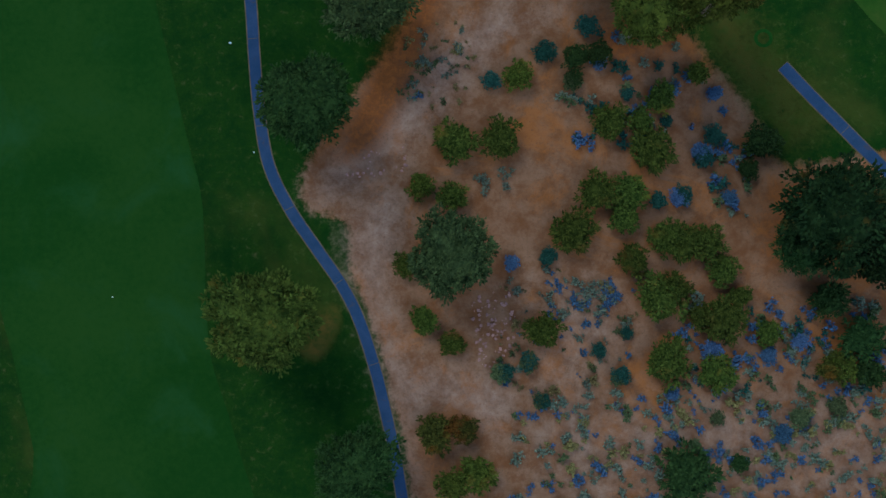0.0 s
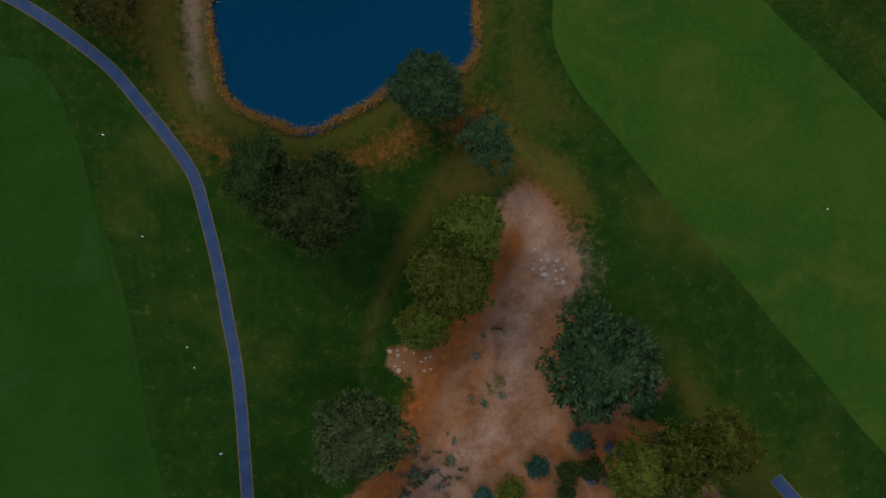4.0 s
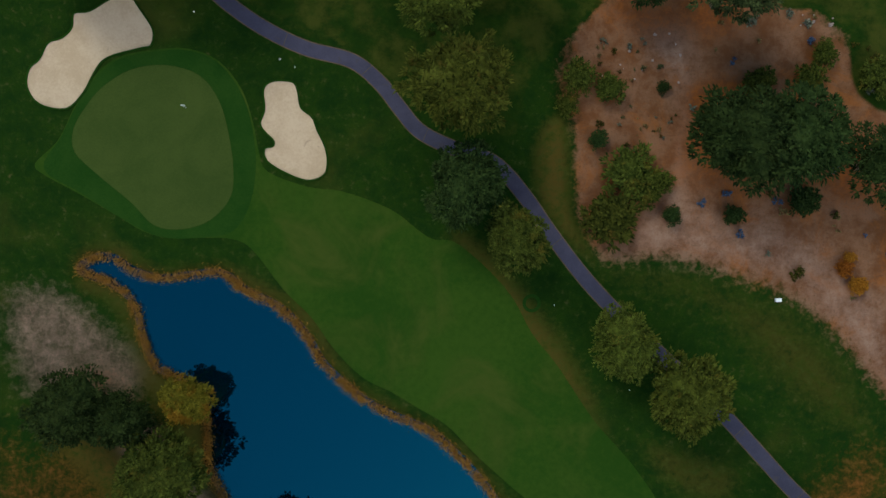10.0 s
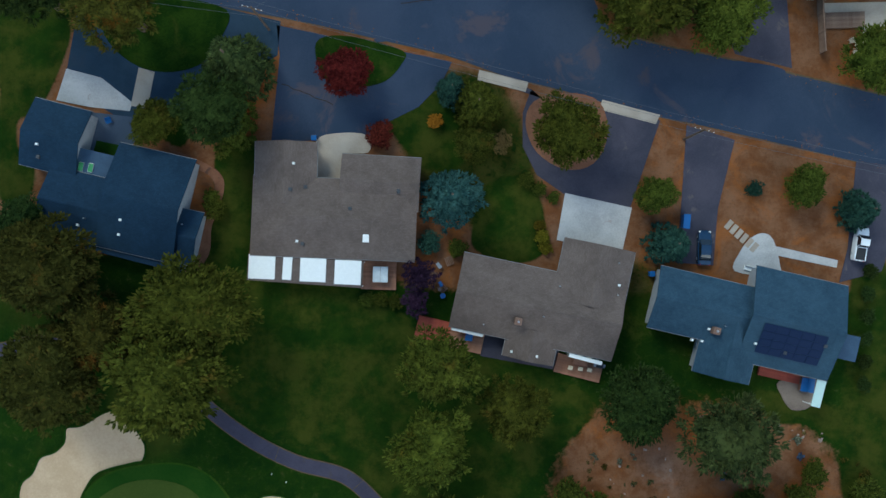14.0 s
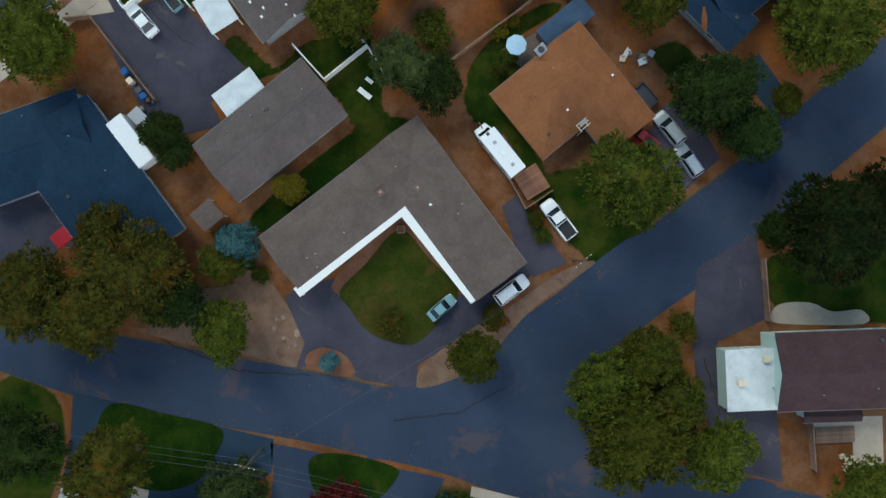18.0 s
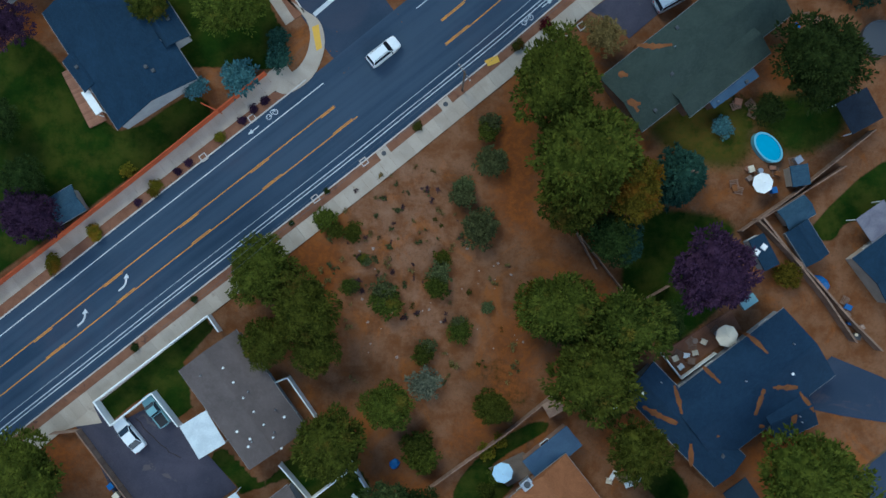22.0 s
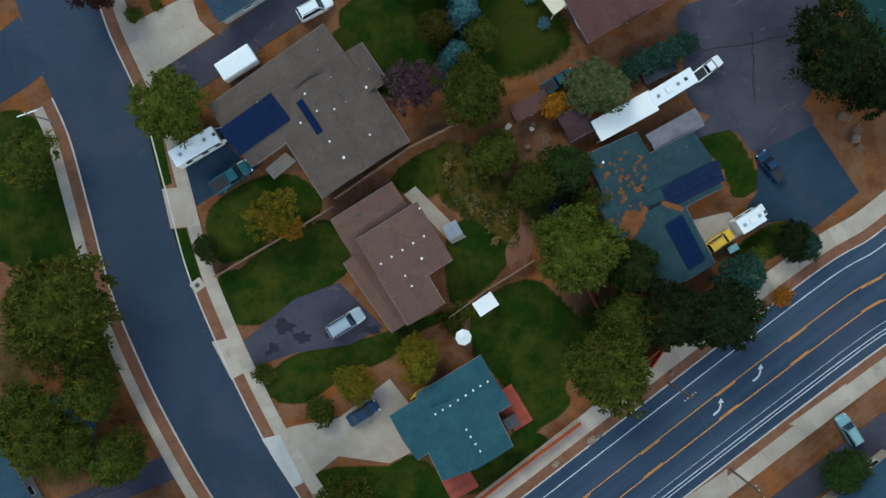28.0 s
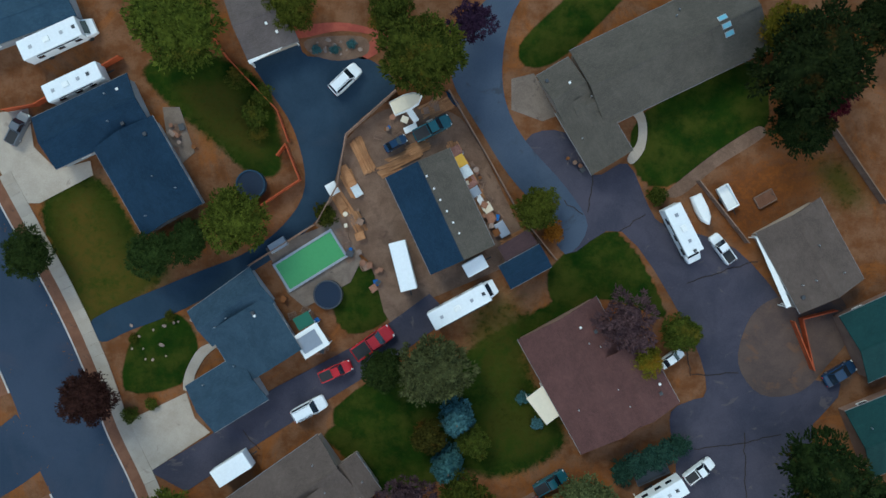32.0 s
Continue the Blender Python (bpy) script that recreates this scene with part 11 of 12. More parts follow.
wire((-26.18, 305.74, 9.6), (11.45, 336.56, 9.6), 0.5)
wire((11.45, 336.56, 9.6), (49.08, 367.37, 9.6), 0.5)
wire((49.08, 367.37, 9.6), (86.68, 398.14, 9.6), 0.5)
slope_cover(house_w, 0, -1, ROOF['olive'])
sheet('patio', [(-12.91, 448.96), (-3.11, 452.87), (-0.04, 447.63), (-1.52, 444.58), (-7.55, 441.08), (-9.84, 442.94)], 0.08, PAVER, 'stained concrete pool surround', 'patio', False)
tank_rect(-6.87, 447.44, 32.4, 8.60, 3.77, 0.35, 'rectangular swimming pool with bright green water')
tank(-4.40, 442.95, 1.95, 0.9, DARKGREY, POOLNAVY, 'round dark trampoline on a lawn', 'trampoline', 'trampoline')
tank(-14.74, 457.40, 1.95, 1.0, ROOF['slate'], POOLNAVY, 'round dark above-ground pool with a blue rim')
tank(52.57, 328.21, 1.45, 1.0, POOLRIM, POOLAQUA, 'oval aqua splash pool with a pale blue rim', 'pool', 'pool', 1.65, -48)
tank(67.52, 342.84, 2.4, 0.8, DARKGREY, DARKGREY, 'round dark trampoline in a dirt yard', 'trampoline', 'trampoline')
shed_a = house('long navy-roofed shed behind a workshop', 'navy', GREYWALL, [(21.58, 447.16, 29.6, 6.13, 3.39, 'gable', 2.3)], 0, 31, category='shed', name='shed')
shed_b = house('low brown lean-to beside a shed', 'plum', BROWNWALL, [(20.51, 449.92, 31.9, 4.74, 2.22, 'flat', 2.0)], 0, 32, category='shed', name='shed')
canopy(-6.30, 437.02, 33.2, 3.84, 3.39, 2.3, WHITE, 'white framed patio cover', name='patio_cover')
canopy(-6.45, 436.95, 32.9, 2.77, 2.20, 2.44, METAL, 'grey panel on a patio cover', posts=False, name='roof_panel')
canopy(-7.30, 439.63, 29.7, 2.28, 1.77, 2.2, LEAFGREEN, 'green canvas canopy in a yard', name='canopy')
boat(5.80, 468.48, 25.0, 4.3, 2.2, CREAM, 'boat under a cream cover in a work yard')
boat(44.9, 454.9, -65.0, 4.2, 1.7, WHITE, 'small open white boat on a trailer')
lumber(-0.03, 461.48, -64, 24, 4.6)
lumber(-1.58, 457.71, -62, 18, 3.6)
lumber(-2.83, 455.29, -60, 18, 3.6)
lumber(5.46, 461.26, 25, 14, 4.6)
lumber(7.32, 462.63, 25, 12, 3.0)
lumber(-0.70, 452.76, -62, 8, 3.0)
lumber(9.13, 468.03, 30, 12, 3.2)
lumber(20.30, 450.57, 30, 12, 3.5)
lumber(12.98, 460.98, -62, 12, 3.0)
lumber(14.53, 458.01, -62, 14, 3.4)
lumber(15.85, 455.40, -62, 10, 2.6)
lumber(12.21, 462.47, -62, 8, 2.2)
lumber(3.60, 459.73, 20, 10, 3.0)
lumber(10.25, 468.04, 30, 10, 3.6)
simple('crate', 12.44, 462.25, -58.0, (1.3, 1.2, 0.8), LAVAROCK, 'packed storage crate beside a workshop wall', 'crate')
simple('crate', 12.91, 460.83, -58.0, (1.6, 1.5, 0.9), TACTILE, 'packed storage crate beside a workshop wall', 'crate')
simple('crate', 13.68, 459.50, -58.0, (1.5, 1.4, 1.0), WHITEROOF, 'packed storage crate beside a workshop wall', 'crate')
simple('crate', 14.38, 458.23, -58.0, (1.4, 1.3, 0.8), LAVAROCK, 'packed storage crate beside a workshop wall', 'crate')
simple('crate', 15.00, 456.89, -58.0, (1.2, 1.2, 0.9), METAL, 'packed storage crate beside a workshop wall', 'crate')
simple('crate', 15.77, 455.62, -58.0, (2.6, 0.7, 0.6), WHITE, 'packed storage crate beside a workshop wall', 'crate')
simple('crate', 16.61, 454.81, -58.0, (1.3, 1.1, 0.8), CREAM, 'packed storage crate beside a workshop wall', 'crate')
simple('crate', 17.08, 453.54, -58.0, (1.2, 1.1, 0.7), WOOD, 'packed storage crate beside a workshop wall', 'crate')
simple('crate', 18.62, 451.98, -58.0, (2.0, 1.3, 0.7), METAL, 'packed storage crate beside a workshop wall', 'crate')
simple('crate', -3.91, 457.00, -60, (1.6, 1.4, 1.0), WHITE, 'open crate of materials in a work yard', 'crate')
simple('crate', -3.14, 455.73, -60, (3.2, 1.0, 0.5), FRESHWOOD, 'open crate of materials in a work yard', 'crate')
simple('crate', -1.89, 458.76, -60, (3.0, 1.0, 0.6), FRESHWOOD, 'open crate of materials in a work yard', 'crate')
simple('crate', -0.74, 456.82, -60, (1.6, 1.1, 0.5), WHITEROOF, 'open crate of materials in a work yard', 'crate')
simple('crate', -0.09, 452.77, 10, (0.9, 0.8, 0.7), BLACK, 'open crate of materials in a work yard', 'crate')
simple('crate', -0.22, 450.80, 20, (1.2, 1.0, 0.7), FRESHWOOD, 'open crate of materials in a work yard', 'crate')
simple('crate', 6.52, 466.88, -55, (2.0, 0.8, 0.6), WHITE, 'open crate of materials in a work yard', 'crate')
simple('crate', 6.31, 465.16, 25, (1.8, 0.8, 0.4), WHITE, 'open crate of materials in a work yard', 'crate')
kayak(11.89, 468.96, -50.0, PAINTS['navy'])
utility_pad(-22.22, 390.48)
junk([(11.83, 462.69), (13.48, 463.01), (19.15, 451.68), (17.28, 450.90), (14.17, 456.88)], 30, 41)
junk([(-3.15, 457.39), (0.65, 453.68), (1.46, 449.16), (-1.54, 446.85), (-3.09, 450.61)], 16, 42)
junk([(-0.04, 447.63), (3.76, 446.17), (3.81, 441.62), (0.75, 444.61)], 9, 43)
junk([(4.25, 467.96), (11.72, 470.30), (12.51, 467.33), (4.31, 463.49), (1.29, 464.19)], 14, 44)
junk([(-10.60, 443.69), (-6.03, 439.96), (-2.97, 437.72), (-5.98, 433.86), (-10.58, 439.89)], 12, 45)
junk([(47.96, 335.68), (51.37, 333.80), (51.00, 332.29), (48.73, 333.04)], 8, 46)
junk([(47.99, 325.46), (56.32, 327.01), (57.84, 325.50), (51.80, 320.93), (48.01, 321.67)], 18, 47)
junk([(62.43, 309.62), (65.47, 305.85), (66.62, 302.07), (63.96, 302.82)], 9, 48)
junk([(56.26, 345.19), (60.04, 346.72), (60.81, 342.93), (57.02, 343.30)], 9, 49)
junk([(40.36, 300.91), (45.69, 304.65), (47.19, 303.13), (41.47, 298.63)], 9, 50)
junk([(63.13, 415.37), (65.41, 414.64), (67.03, 408.61), (64.73, 410.09)], 5, 51)
junk([(31.90, 285.85), (35.67, 284.31), (34.89, 282.05), (31.12, 283.59)], 6, 52)
junk([(18.46, 414.07), (26.06, 411.89), (23.84, 408.08), (19.27, 410.30)], 8, 53)
junk([(-26.55, 467.18), (-23.54, 466.10), (-22.02, 461.63), (-25.04, 461.59)], 9, 54)
junk([(26.86, 461.55), (29.88, 460.84), (29.16, 459.33), (27.27, 459.68)], 4, 55)
junk([(-6.39, 436.80), (-3.36, 436.10), (-5.61, 434.55), (-7.87, 434.51)], 7, 56)
junk([(-44.62, 350.65), (-41.59, 350.67), (-42.34, 348.39), (-45.37, 347.62)], 10, 57)
junk([(3.89, 201.77), (6.89, 201.59), (6.09, 195.75), (4.00, 196.51)], 7, 58)
junk([(-35.41, 283.39), (-30.91, 278.82), (-32.43, 277.32)], 4, 59)
shed_c = house('small navy gabled shed beside a lane', 'navy', GREYWALL, [(57.19, 315.49, 32.1, 3.49, 5.33, 'cross', 2.1)], 0, 33, category='shed', name='shed')
shed_d = house('small grey-roofed shed beside a fence', 'slate', TANWALL, [(55.81, 319.48, 32.1, 4.19, 2.96, 'gable', 2.1)], 0, 34, category='shed', name='shed')
shed_e = house('flat navy roof with two pale skylights', 'navy', GREYWALL, [(51.38, 314.27, 27.6, 2.25, 4.58, 'flat', 2.3)], 0, 35, category='shed', name='shed')
shed_f = house('grey flat-roofed shed in a back yard', 'slate', TANWALL, [(56.19, 324.35, 9.1, 2.40, 2.81, 'flat', 2.1)], 0, 36, category='shed', name='shed')
shed_g = house('blue-roofed garden shed with a pale gable', 'slate', TANWALL, [(-40.08, 320.11, 31.1, 4.05, 3.85, 'gable', 2.1)], 0, 37, category='shed', name='shed')
house_bb = house('navy-roofed house with a pale gutter', 'navy', TANWALL, [(70.08, 313.93, 36.7, 12.35, 8.09, 'gable', 2.8)], 1, 38)
house_cc = house('blue-grey roofed house behind a parked motorhome', 'slate', GREYWALL, [(-44.56, 478.50, 20.6, 14.82, 5.27, 'gable', 2.8)], 1, 39)
canopy(66.35, 318.08, 35.3, 4.50, 4.42, 2.5, ROOF['metal'], 'pale corrugated patio cover', name='patio_cover')
canopy(63.91, 332.82, 28.9, 4.63, 4.59, 2.2, BLACKTARP, 'black shade cloth over a yard', name='shade_cloth', category='shade cloth')
simple('skylight', 50.37, 314.28, -35.0, (0.8, 0.8, 0.12), WHITE, 'white skylight on a flat roof', 'skylight', 2.50)
simple('skylight', 51.32, 314.95, -35.0, (0.8, 0.8, 0.12), WHITE, 'white skylight on a flat roof', 'skylight', 2.50)
simple('tarp', 59.99, 310.11, -40.0, (2.6, 2.0, 0.6), PAINTS['blue'], 'blue tarpaulin over a heap', 'tarp')
simple('tub', 50.13, 307.70, 35.0, (2.2, 1.3, 0.8), PAINTS['pale'], 'pale green tub in a yard', 'tub')
fence([(27.39, 316.57), (30.55, 312.69), (34.91, 307.10), (39.39, 309.73)], 'weathered fence round a dirt lot', FENCEWOOD, 1.3)
fence([(48.89, 317.07), (55.67, 321.80), (66.39, 330.43)], 'dark wooden fence between yards', FENCEWOOD, 1.7)
fence([(51.54, 318.88), (55.66, 313.60), (60.00, 308.18), (63.89, 302.46)], 'tan board fence along a lane', FENCEWOOD, 1.8, thick=0.2)
fence([(-19.57, 391.70), (-3.93, 401.18)], 'brown wooden fence between lawns', FENCEWOOD, 1.5)
fence([(-3.78, 402.22), (5.86, 409.06), (13.14, 412.80)], 'brown wooden fence between yards', FENCEWOOD, 1.6)
fence([(11.59, 386.68), (16.42, 390.26), (22.73, 394.31)], 'brown wooden fence between lawns', FENCEWOOD, 1.5)
fence([(29.90, 390.95), (32.37, 385.95)], 'red board fence beside a lawn', REDFENCE, 1.5)
fence([(36.97, 380.51), (40.53, 383.63)], 'orange wooden fence corner by the road', REDFENCE, 1.4)
fence([(-11.19, 461.29), (-10.08, 462.78), (-8.19, 458.14), (-13.97, 454.20)], 'orange wooden fence beside a lane', REDFENCE, 1.5)
fence([(-47.23, 466.70), (-43.13, 467.49), (-31.98, 473.89)], 'orange wooden fence behind a motorhome', REDFENCE, 1.6)
fence([(4.32, 469.96), (-2.13, 464.13), (-3.26, 457.32), (-5.90, 452.45)], 'brown board fence along a lane', FENCEWOOD, 1.6)
fence([(11.34, 470.05), (17.04, 460.56), (20.86, 453.95), (25.80, 448.07)], 'brown board fence along a lane', FENCEWOOD, 1.6)
fence([(-14.90, 446.71), (-6.33, 452.22)], 'low fence beside a lane', FENCEWOOD, 1.2)
fence([(61.83, 465.73), (68.79, 456.10)], 'dark wooden fence round a yard', FENCEWOOD, 1.6)
fence([(44.35, 458.72), (51.02, 450.66)], 'dark fence beside parked vehicles', FENCEWOOD, 1.5)
fence([(57.35, 440.28), (60.16, 433.93), (58.46, 440.67), (62.89, 441.86)], 'orange wooden fence round a patio', REDFENCE, 1.3)
fence([(-19.50, 476.33), (-18.00, 474.14), (-11.28, 467.23), (-9.76, 463.18)], 'orange wooden fence along a lane', REDFENCE, 1.2)
canopy(34.06, 413.33, 29.4, 8.56, 2.94, 2.9, WHITE, 'long white arched carport roof', name='carport', category='carport')
shed_h = house('long grey metal storage building', 'metal', GREYWALL, [(40.79, 411.63, 29.6, 7.35, 2.51, 'gable', 2.4)], 0, 40, category='shed', name='shed')
shed_i = house('brown plank-roofed shed in a yard', 'plum', BROWNWALL, [(27.91, 412.44, 27.8, 3.91, 3.71, 'gable', 2.2)], 0, 41, category='shed', name='shed')
shed_j = house('low brown lean-to roof beside a pickup', 'brown', BROWNWALL, [(21.86, 414.63, 29.4, 5.25, 2.23, 'flat', 2.0)], 0, 42, category='shed', name='shed')
simple('trailer', 39.13, 419.60, 25.0, (4.6, 1.6, 1.0), DARKGREY, 'dark utility trailer beside a hedge', 'trailer')
simple('tarp', 25.68, 401.25, -70.0, (2.4, 1.4, 0.9), PAINTS['navy'], 'dark blue tarpaulin over a heap', 'tarp')
simple('bin', 49.23, 396.27, 30.0, (1.4, 0.9, 1.0), PAINTS['pale'], 'pale bins beside a house', 'bin')
canopy(16.32, 388.58, 34.4, 2.94, 2.07, 2.3, WHITE, 'white square garden canopy', name='canopy')
simple('hot_tub', 11.83, 398.23, 30.0, (2.2, 2.0, 0.9), METAL, 'covered hot tub on a patio', 'hot tub', 0.05)
sheet('patio', [(5.34, 402.94), (6.84, 404.09), (13.74, 397.36), (11.86, 396.42)], 0.08, CONCRETE, 'narrow concrete patio', 'patio', False)
deck(20.30, 374.55, 32.0, 2.92, 5.67, 0.3, REDDECK, 'red wooden deck behind a house')
simple('hot_tub', 20.02, 372.77, 30.0, (1.8, 1.6, 0.8), DARKGREY, 'dark covered hot tub on a red deck', 'hot tub', 0.30)
deck(13.35, 364.15, 30.1, 4.10, 3.02, 0.2, REDDECK, 'small red wooden entry deck')
kayak(7.69, 376.46, 38.0, TACTILE)
kayak(8.00, 375.93, 38.0, PAINTS['blue'])
kayak(8.31, 375.40, 38.0, POOLAQUA)
canopy(24.41, 428.99, 38.2, 2.69, 4.43, 2.4, CREAM, 'cream patio awning beside a house', name='awning')
canopy(53.76, 446.98, 24.8, 0.72, 10.13, 2.5, WHITE, 'narrow white lean-to roof edge', name='awning')
canopy(-11.56, 474.61, 27.5, 6.75, 0.66, 2.7, WHITE, 'white porch roof edge', name='porch_roof')
solar(house_r, 0, -13.6, 411.4, 5, 4, 0)
solar(house_r, 1, -6.56, 412.43, 3, 1, 0)
solar(house_s, 1, 42.79, 404.5, 5, 3, 0)
solar(house_s, 2, 41.9, 397.0, 4, 3, 0)
simple('trailer', 48.2, 456.6, -60.0, (3.2, 1.6, 1.2), WHITE, 'white utility trailer in a yard', 'trailer')
simple('raised_bed', 53.43, 456.51, 30.0, (2.6, 1.6, 0.4), FENCEWOOD, 'wooden raised bed in a dry yard', 'planter')
simple('pool_box', -11.11, 449.46, 32.0, (2.4, 1.2, 0.9), METAL, 'grey storage box beside a pool', 'storage box')
sheet('patio', [(-26.70, 467.55), (-24.44, 467.58), (-22.40, 461.63), (-25.04, 459.34), (-26.17, 463.82)], 0.08, PAVER, 'grey patio beside a house', 'patio', False)
sheet('patio', [(19.55, 471.89), (22.53, 472.67), (25.63, 467.13), (23.77, 466.36), (19.62, 467.80)], 0.08, PAVER, 'grey paved terrace beside a lane', 'patio', False)
sheet('concrete_path', [(35.11, 468.00), (36.83, 468.03), (37.63, 465.80), (37.33, 462.81), (35.87, 460.92), (35.11, 461.66), (36.40, 463.92), (36.34, 466.53)], 0.08, CONCRETE, 'curving concrete walk', 'path')
sheet('concrete_path', [(-23.85, 429.76), (-23.47, 432.45), (-21.58, 435.53), (-18.54, 436.34), (-20.81, 434.40), (-22.33, 431.70), (-22.33, 430.17)], 0.1, CONCRETE, 'curving concrete entry walk', 'path')
sheet('yard_path', [(-9.33, 478.19), (-3.35, 479.00), (1.89, 477.96), (3.40, 476.50), (0.43, 474.24), (-1.07, 474.96), (1.15, 477.21), (-3.34, 477.89), (-8.57, 476.86)], 0.06, REDDECK, 'red brick-toned garden path', 'path')
sheet('gravel_strip', [(40.3, 456.9), (41.9, 458.6), (46.3, 462.2), (50.7, 465.2), (52.6, 466.1), (53.4, 465.2), (51.9, 463.8), (47.1, 460.7), (42.4, 456.8)], 0.05, GRAVEL, 'strip of greyish gravel between a lawn and a dry yard', 'gravel strip')
sheet('planting_bed', [(-7.45, 476.73), (-0.34, 477.19), (0.43, 474.98), (-3.31, 473.96), (-7.06, 474.88)], 0.08, GRAVEL, 'gravel bed with blue-leaved shrubs', 'planting bed')
rocks([(-7.45, 476.58), (-0.34, 476.97), (-0.32, 474.75), (-7.06, 474.88)], 16, 61, 0.2, 0.45)
sheet('yard_path', [(19.07, 395.90), (21.31, 398.96), (22.84, 397.47), (21.76, 393.66), (19.87, 392.88)], 0.04, BARK_MULCH, 'bare earth path between lawns', 'path')
sheet('bark_path', [(-30.51, 216.71), (-26.40, 215.17), (-23.63, 213.27), (-23.43, 210.64), (-24.96, 206.52), (-25.37, 202.77), (-27.64, 199.79), (-29.91, 197.93), (-29.14, 199.80), (-26.87, 202.78), (-26.24, 206.53), (-24.71, 210.65), (-24.91, 212.90), (-27.53, 214.43)], 0.05, BARK_MULCH, 'curving bark path round a house', 'path')
sheet('dirt_patch', [(51.56, 439.72), (54.12, 442.78), (58.61, 443.98), (63.89, 443.69), (65.18, 438.43), (62.65, 434.61), (58.98, 430.77), (53.70, 430.31), (50.57, 434.42)], 0.07, DUST, 'dusty earth parking patch', 'yard')
sheet('patio', [(-13.26, 406.12), (-10.63, 408.43), (-9.11, 407.31), (-12.11, 404.77)], 0.09, CONCRETE, 'small concrete entry', 'patio', False)
flag(-29.76, 167.20)
marker(-28.16, 40.83)
marker(-25.03, 26.36)
marker(-43.56, 7.74)
marker(-38.12, 69.37)
marker(-32.38, 54.79)
marker(-31.44, 52.11)
marker(-27.99, 40.84)
marker(51.78, 71.58)
marker(41.05, 114.57)
marker(27.21, 104.30)
marker(-43.21, 82.83)
marker(28.38, 129.43)
marker(18.60, 140.73)
marker(-28.63, 179.92)
marker(-17.29, 173.53)
marker(-15.35, 172.47)
marker(-50.55, 186.85)
simple('utility_box', -33.02, 104.74, 0.0, (0.7, 0.45, 0.5), WHITE, 'small white utility box on bare earth', 'utility box')
simple('utility_box', 48.05, 141.10, 0.0, (0.7, 0.45, 0.5), WHITE, 'small white utility box on bare earth', 'utility box')
tee_ring(15.62, 140.98)
tee_ring(41.74, 40.29)
# ---------------------------------------------------------------- leaves lying on roofs
roof_litter(house_j, [(48.47, 304.09), (50.08, 302.63), (51.40, 301.10)], 0.6, 1)
roof_litter(house_j, [(39.58, 296.90), (40.03, 295.01), (40.32, 293.18)], 0.6, 2)
roof_litter(house_j, [(35.43, 294.19), (37.70, 292.96), (40.11, 291.94)], 0.9, 3)
roof_litter(house_j, [(51.70, 296.95), (55.64, 296.81)], 0.7, 4)
roof_litter(house_j, [(50.53, 296.80), (49.74, 293.22)], 0.8, 5)
roof_litter(house_j, [(41.58, 289.47), (41.88, 286.26)], 0.6, 6)
roof_litter(house_j, [(55.64, 296.23), (57.62, 293.47)], 0.7, 7)
roof_litter(house_j, [(54.48, 292.73), (55.65, 292.73)], 1.2, 8)
roof_litter(house_j, [(43.30, 299.40), (45.28, 297.36)], 0.5, 9)
roof_litter(house_j, [(44.64, 290.65), (45.37, 290.50)], 0.4, 10)
roof_litter(house_j, [(50.47, 291.76), (51.42, 291.55)], 0.6, 11)
roof_litter(house_n, [(34.56, 341.22), (36.83, 340.87), (38.95, 341.02)], 0.9, 12)
roof_litter(house_n, [(32.09, 337.34), (33.33, 337.05)], 0.9, 13)
roof_litter(house_n, [(32.90, 333.69), (34.08, 333.25), (35.10, 333.40)], 0.8, 14)
roof_litter(house_n, [(34.08, 332.96), (34.66, 332.23)], 0.5, 15)
for x, y, u in scatter([(30.32, 407.03), (35.41, 409.14), (36.55, 406.38), (35.89, 401.25), (34.11, 397.58), (31.53, 399.01)], 64, 77):
    roof_litter(house_s, [(x, y), (x + 0.15 + 0.6 * u, y + math.sin(u * 40) * 0.6)], 0.15 + 0.5 * (u * 7 % 1), int(u * 999))
roof_litter(house_s, [(33.74, 398.45), (35.17, 400.15), (35.75, 401.11)], 2.2, 31)
roof_litter(house_s, [(34.85, 397.15), (35.92, 399.43), (36.76, 401.85)], 1.2, 32)
roof_litter(house_s, [(38.73, 402.09), (40.64, 401.60), (42.18, 401.11)], 0.9, 33)

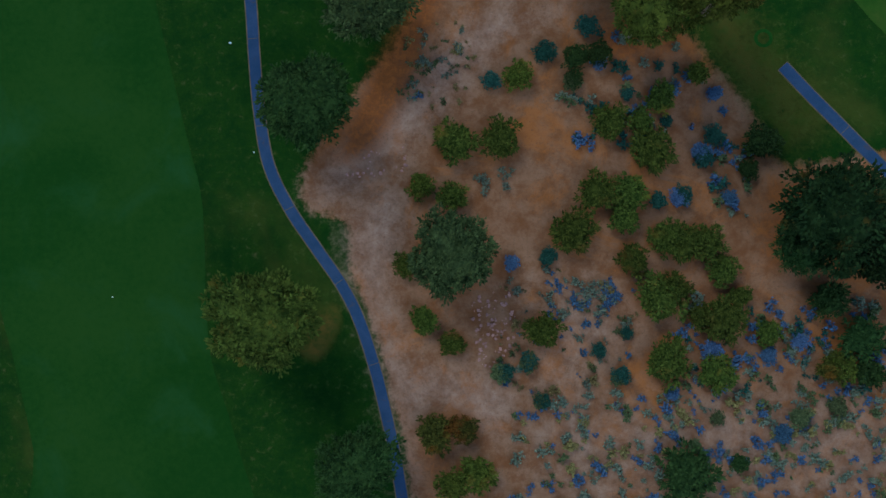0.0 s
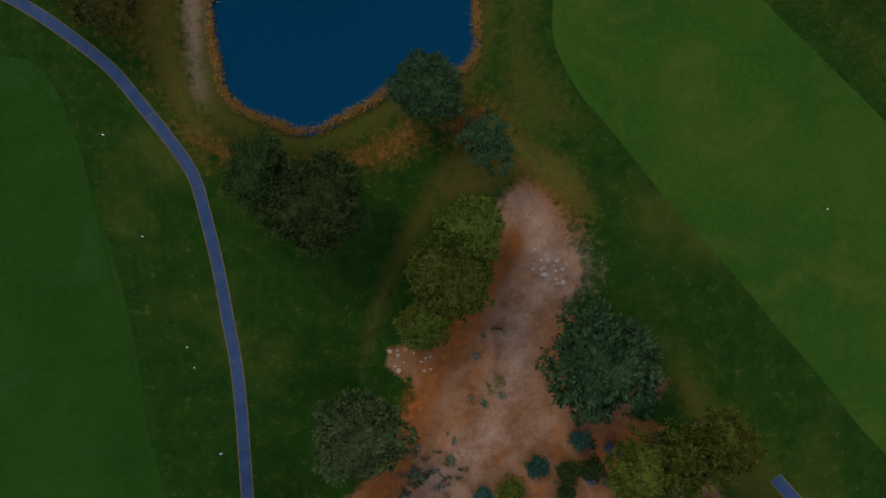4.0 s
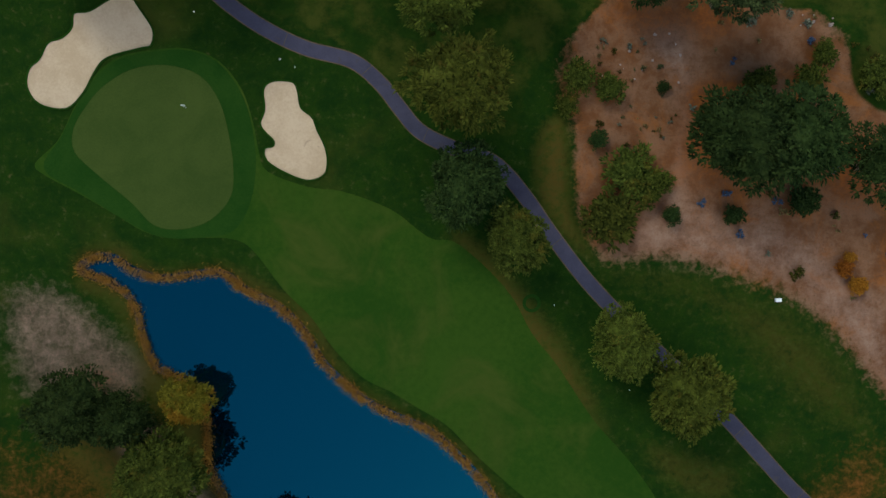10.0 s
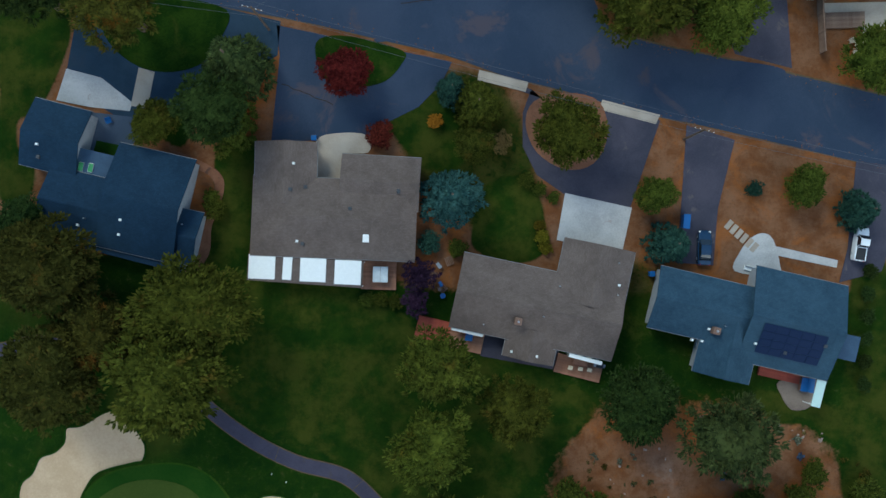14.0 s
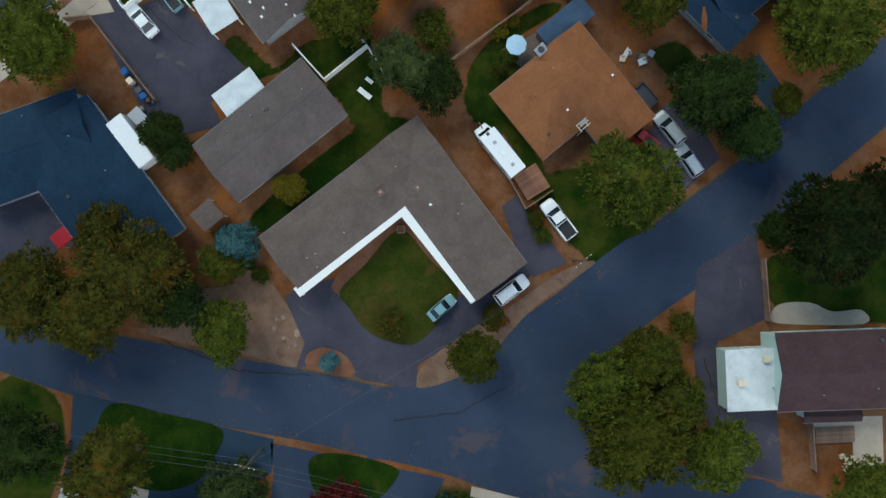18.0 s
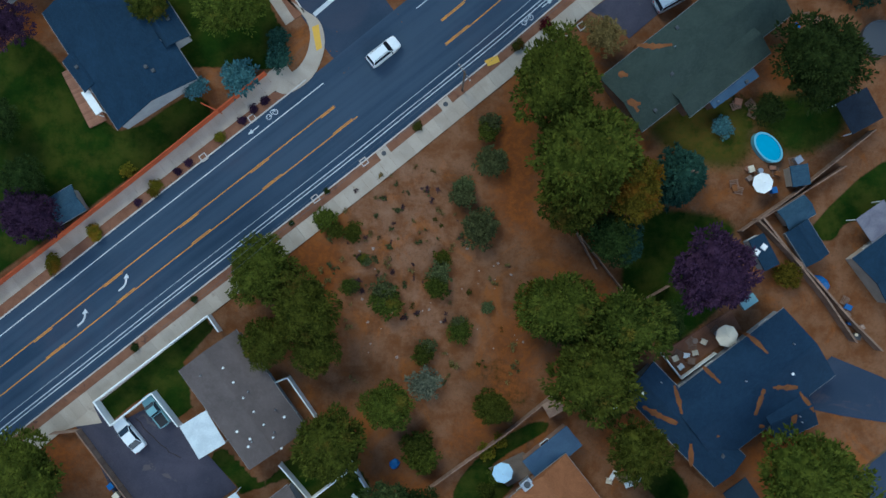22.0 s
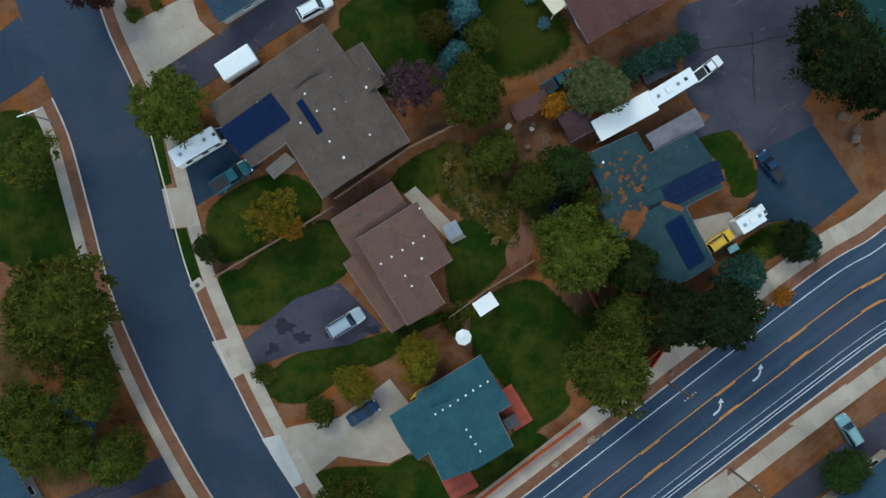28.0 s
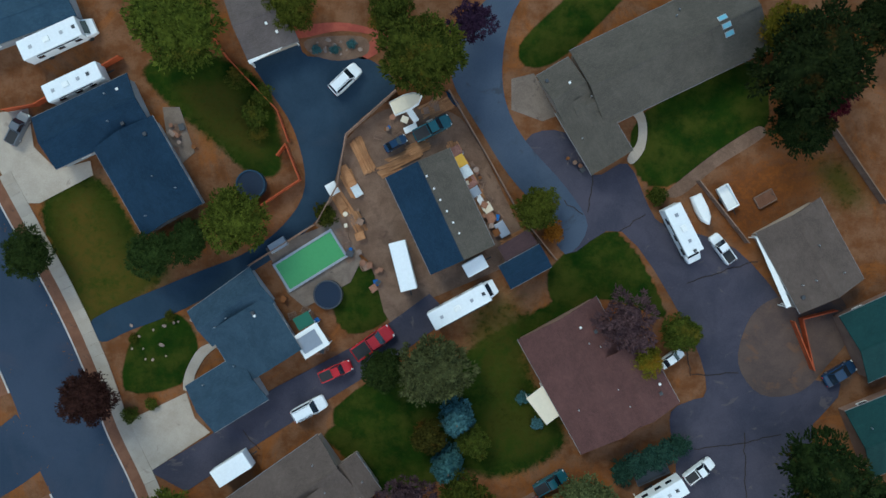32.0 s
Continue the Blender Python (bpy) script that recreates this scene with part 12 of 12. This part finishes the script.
sheet('court', [(-40.70, 221.74), (-35.62, 221.09), (-33.79, 219.85), (-35.44, 217.34), (-37.29, 215.52), (-43.19, 216.47), (-42.27, 219.92)], 0.1, BLUEDRIVE, 'blue-grey paved court between house wings', 'patio', False)
sheet('court_bed', [(-40.12, 217.99), (-37.15, 217.35), (-37.49, 215.72), (-40.54, 216.53)], 0.16, COLLAR, 'dark green clipped bed in a paved court', 'planting bed', False)
simple('patio_chair', -38.36, 220.55, 20.0, (0.7, 0.7, 0.9), PAINTS['blue'], 'blue chair on a paved court', 'chair')
rocks([(-40.88, 219.91), (-39.98, 219.90), (-40.32, 218.48), (-41.05, 218.49)], 8, 71, 0.15, 0.3)
plant('broad', 'deep', 56.35, 397.36, 2.6, 4.6)
plant('broad', 'dark', 58.22, 396.64, 2.0, 3.6)
plant('bush', 'olive', 52.66, 395.46, 1.3, 1.5)
pole_line(41.14, 378.10, 9, 1.8, 38)
wire((41.14, 378.10, 8.6), (57.74, 348.43, 8.6), 0.4)
sheet('ground_cloth', [(-44.98, 374.12), (-42.43, 375.44), (-40.38, 375.21), (-38.31, 372.67), (-35.74, 371.68), (-36.49, 369.09), (-38.54, 368.81), (-40.35, 371.10), (-42.93, 373.12), (-44.97, 372.58)], 0.12, BLUECLOTH, 'blue cloth spread on the ground under trees', 'tarp', thick=0.1, kind='')


def oil_stain(x, y, rx, ry, seed):
    """A ragged blot of dripped oil on a drive."""
    rng = np.random.default_rng(seed)
    pts = [(x + rx * k * math.cos(a), y + ry * k * math.sin(a)) for a, k in zip(np.linspace(0, 2 * math.pi, 14, False), rng.uniform(0.55, 1.2, 14))]
    sheet('oil_stain', pts, 0.066 + 0.001 * seed, STAINBLACK, 'dark oil stain on asphalt', 'stain', thick=0.05)


oil_stain(-10.26, 385.11, 1.50, 1.10, 0)
oil_stain(-8.19, 383.60, 1.30, 0.90, 1)
oil_stain(-11.92, 382.16, 0.95, 0.80, 2)
oil_stain(1.26, 384.75, 1.50, 0.70, 3)
oil_stain(-4.62, 384.16, 0.50, 0.50, 4)
oil_stain(-12.78, 381.48, 0.50, 0.40, 5)
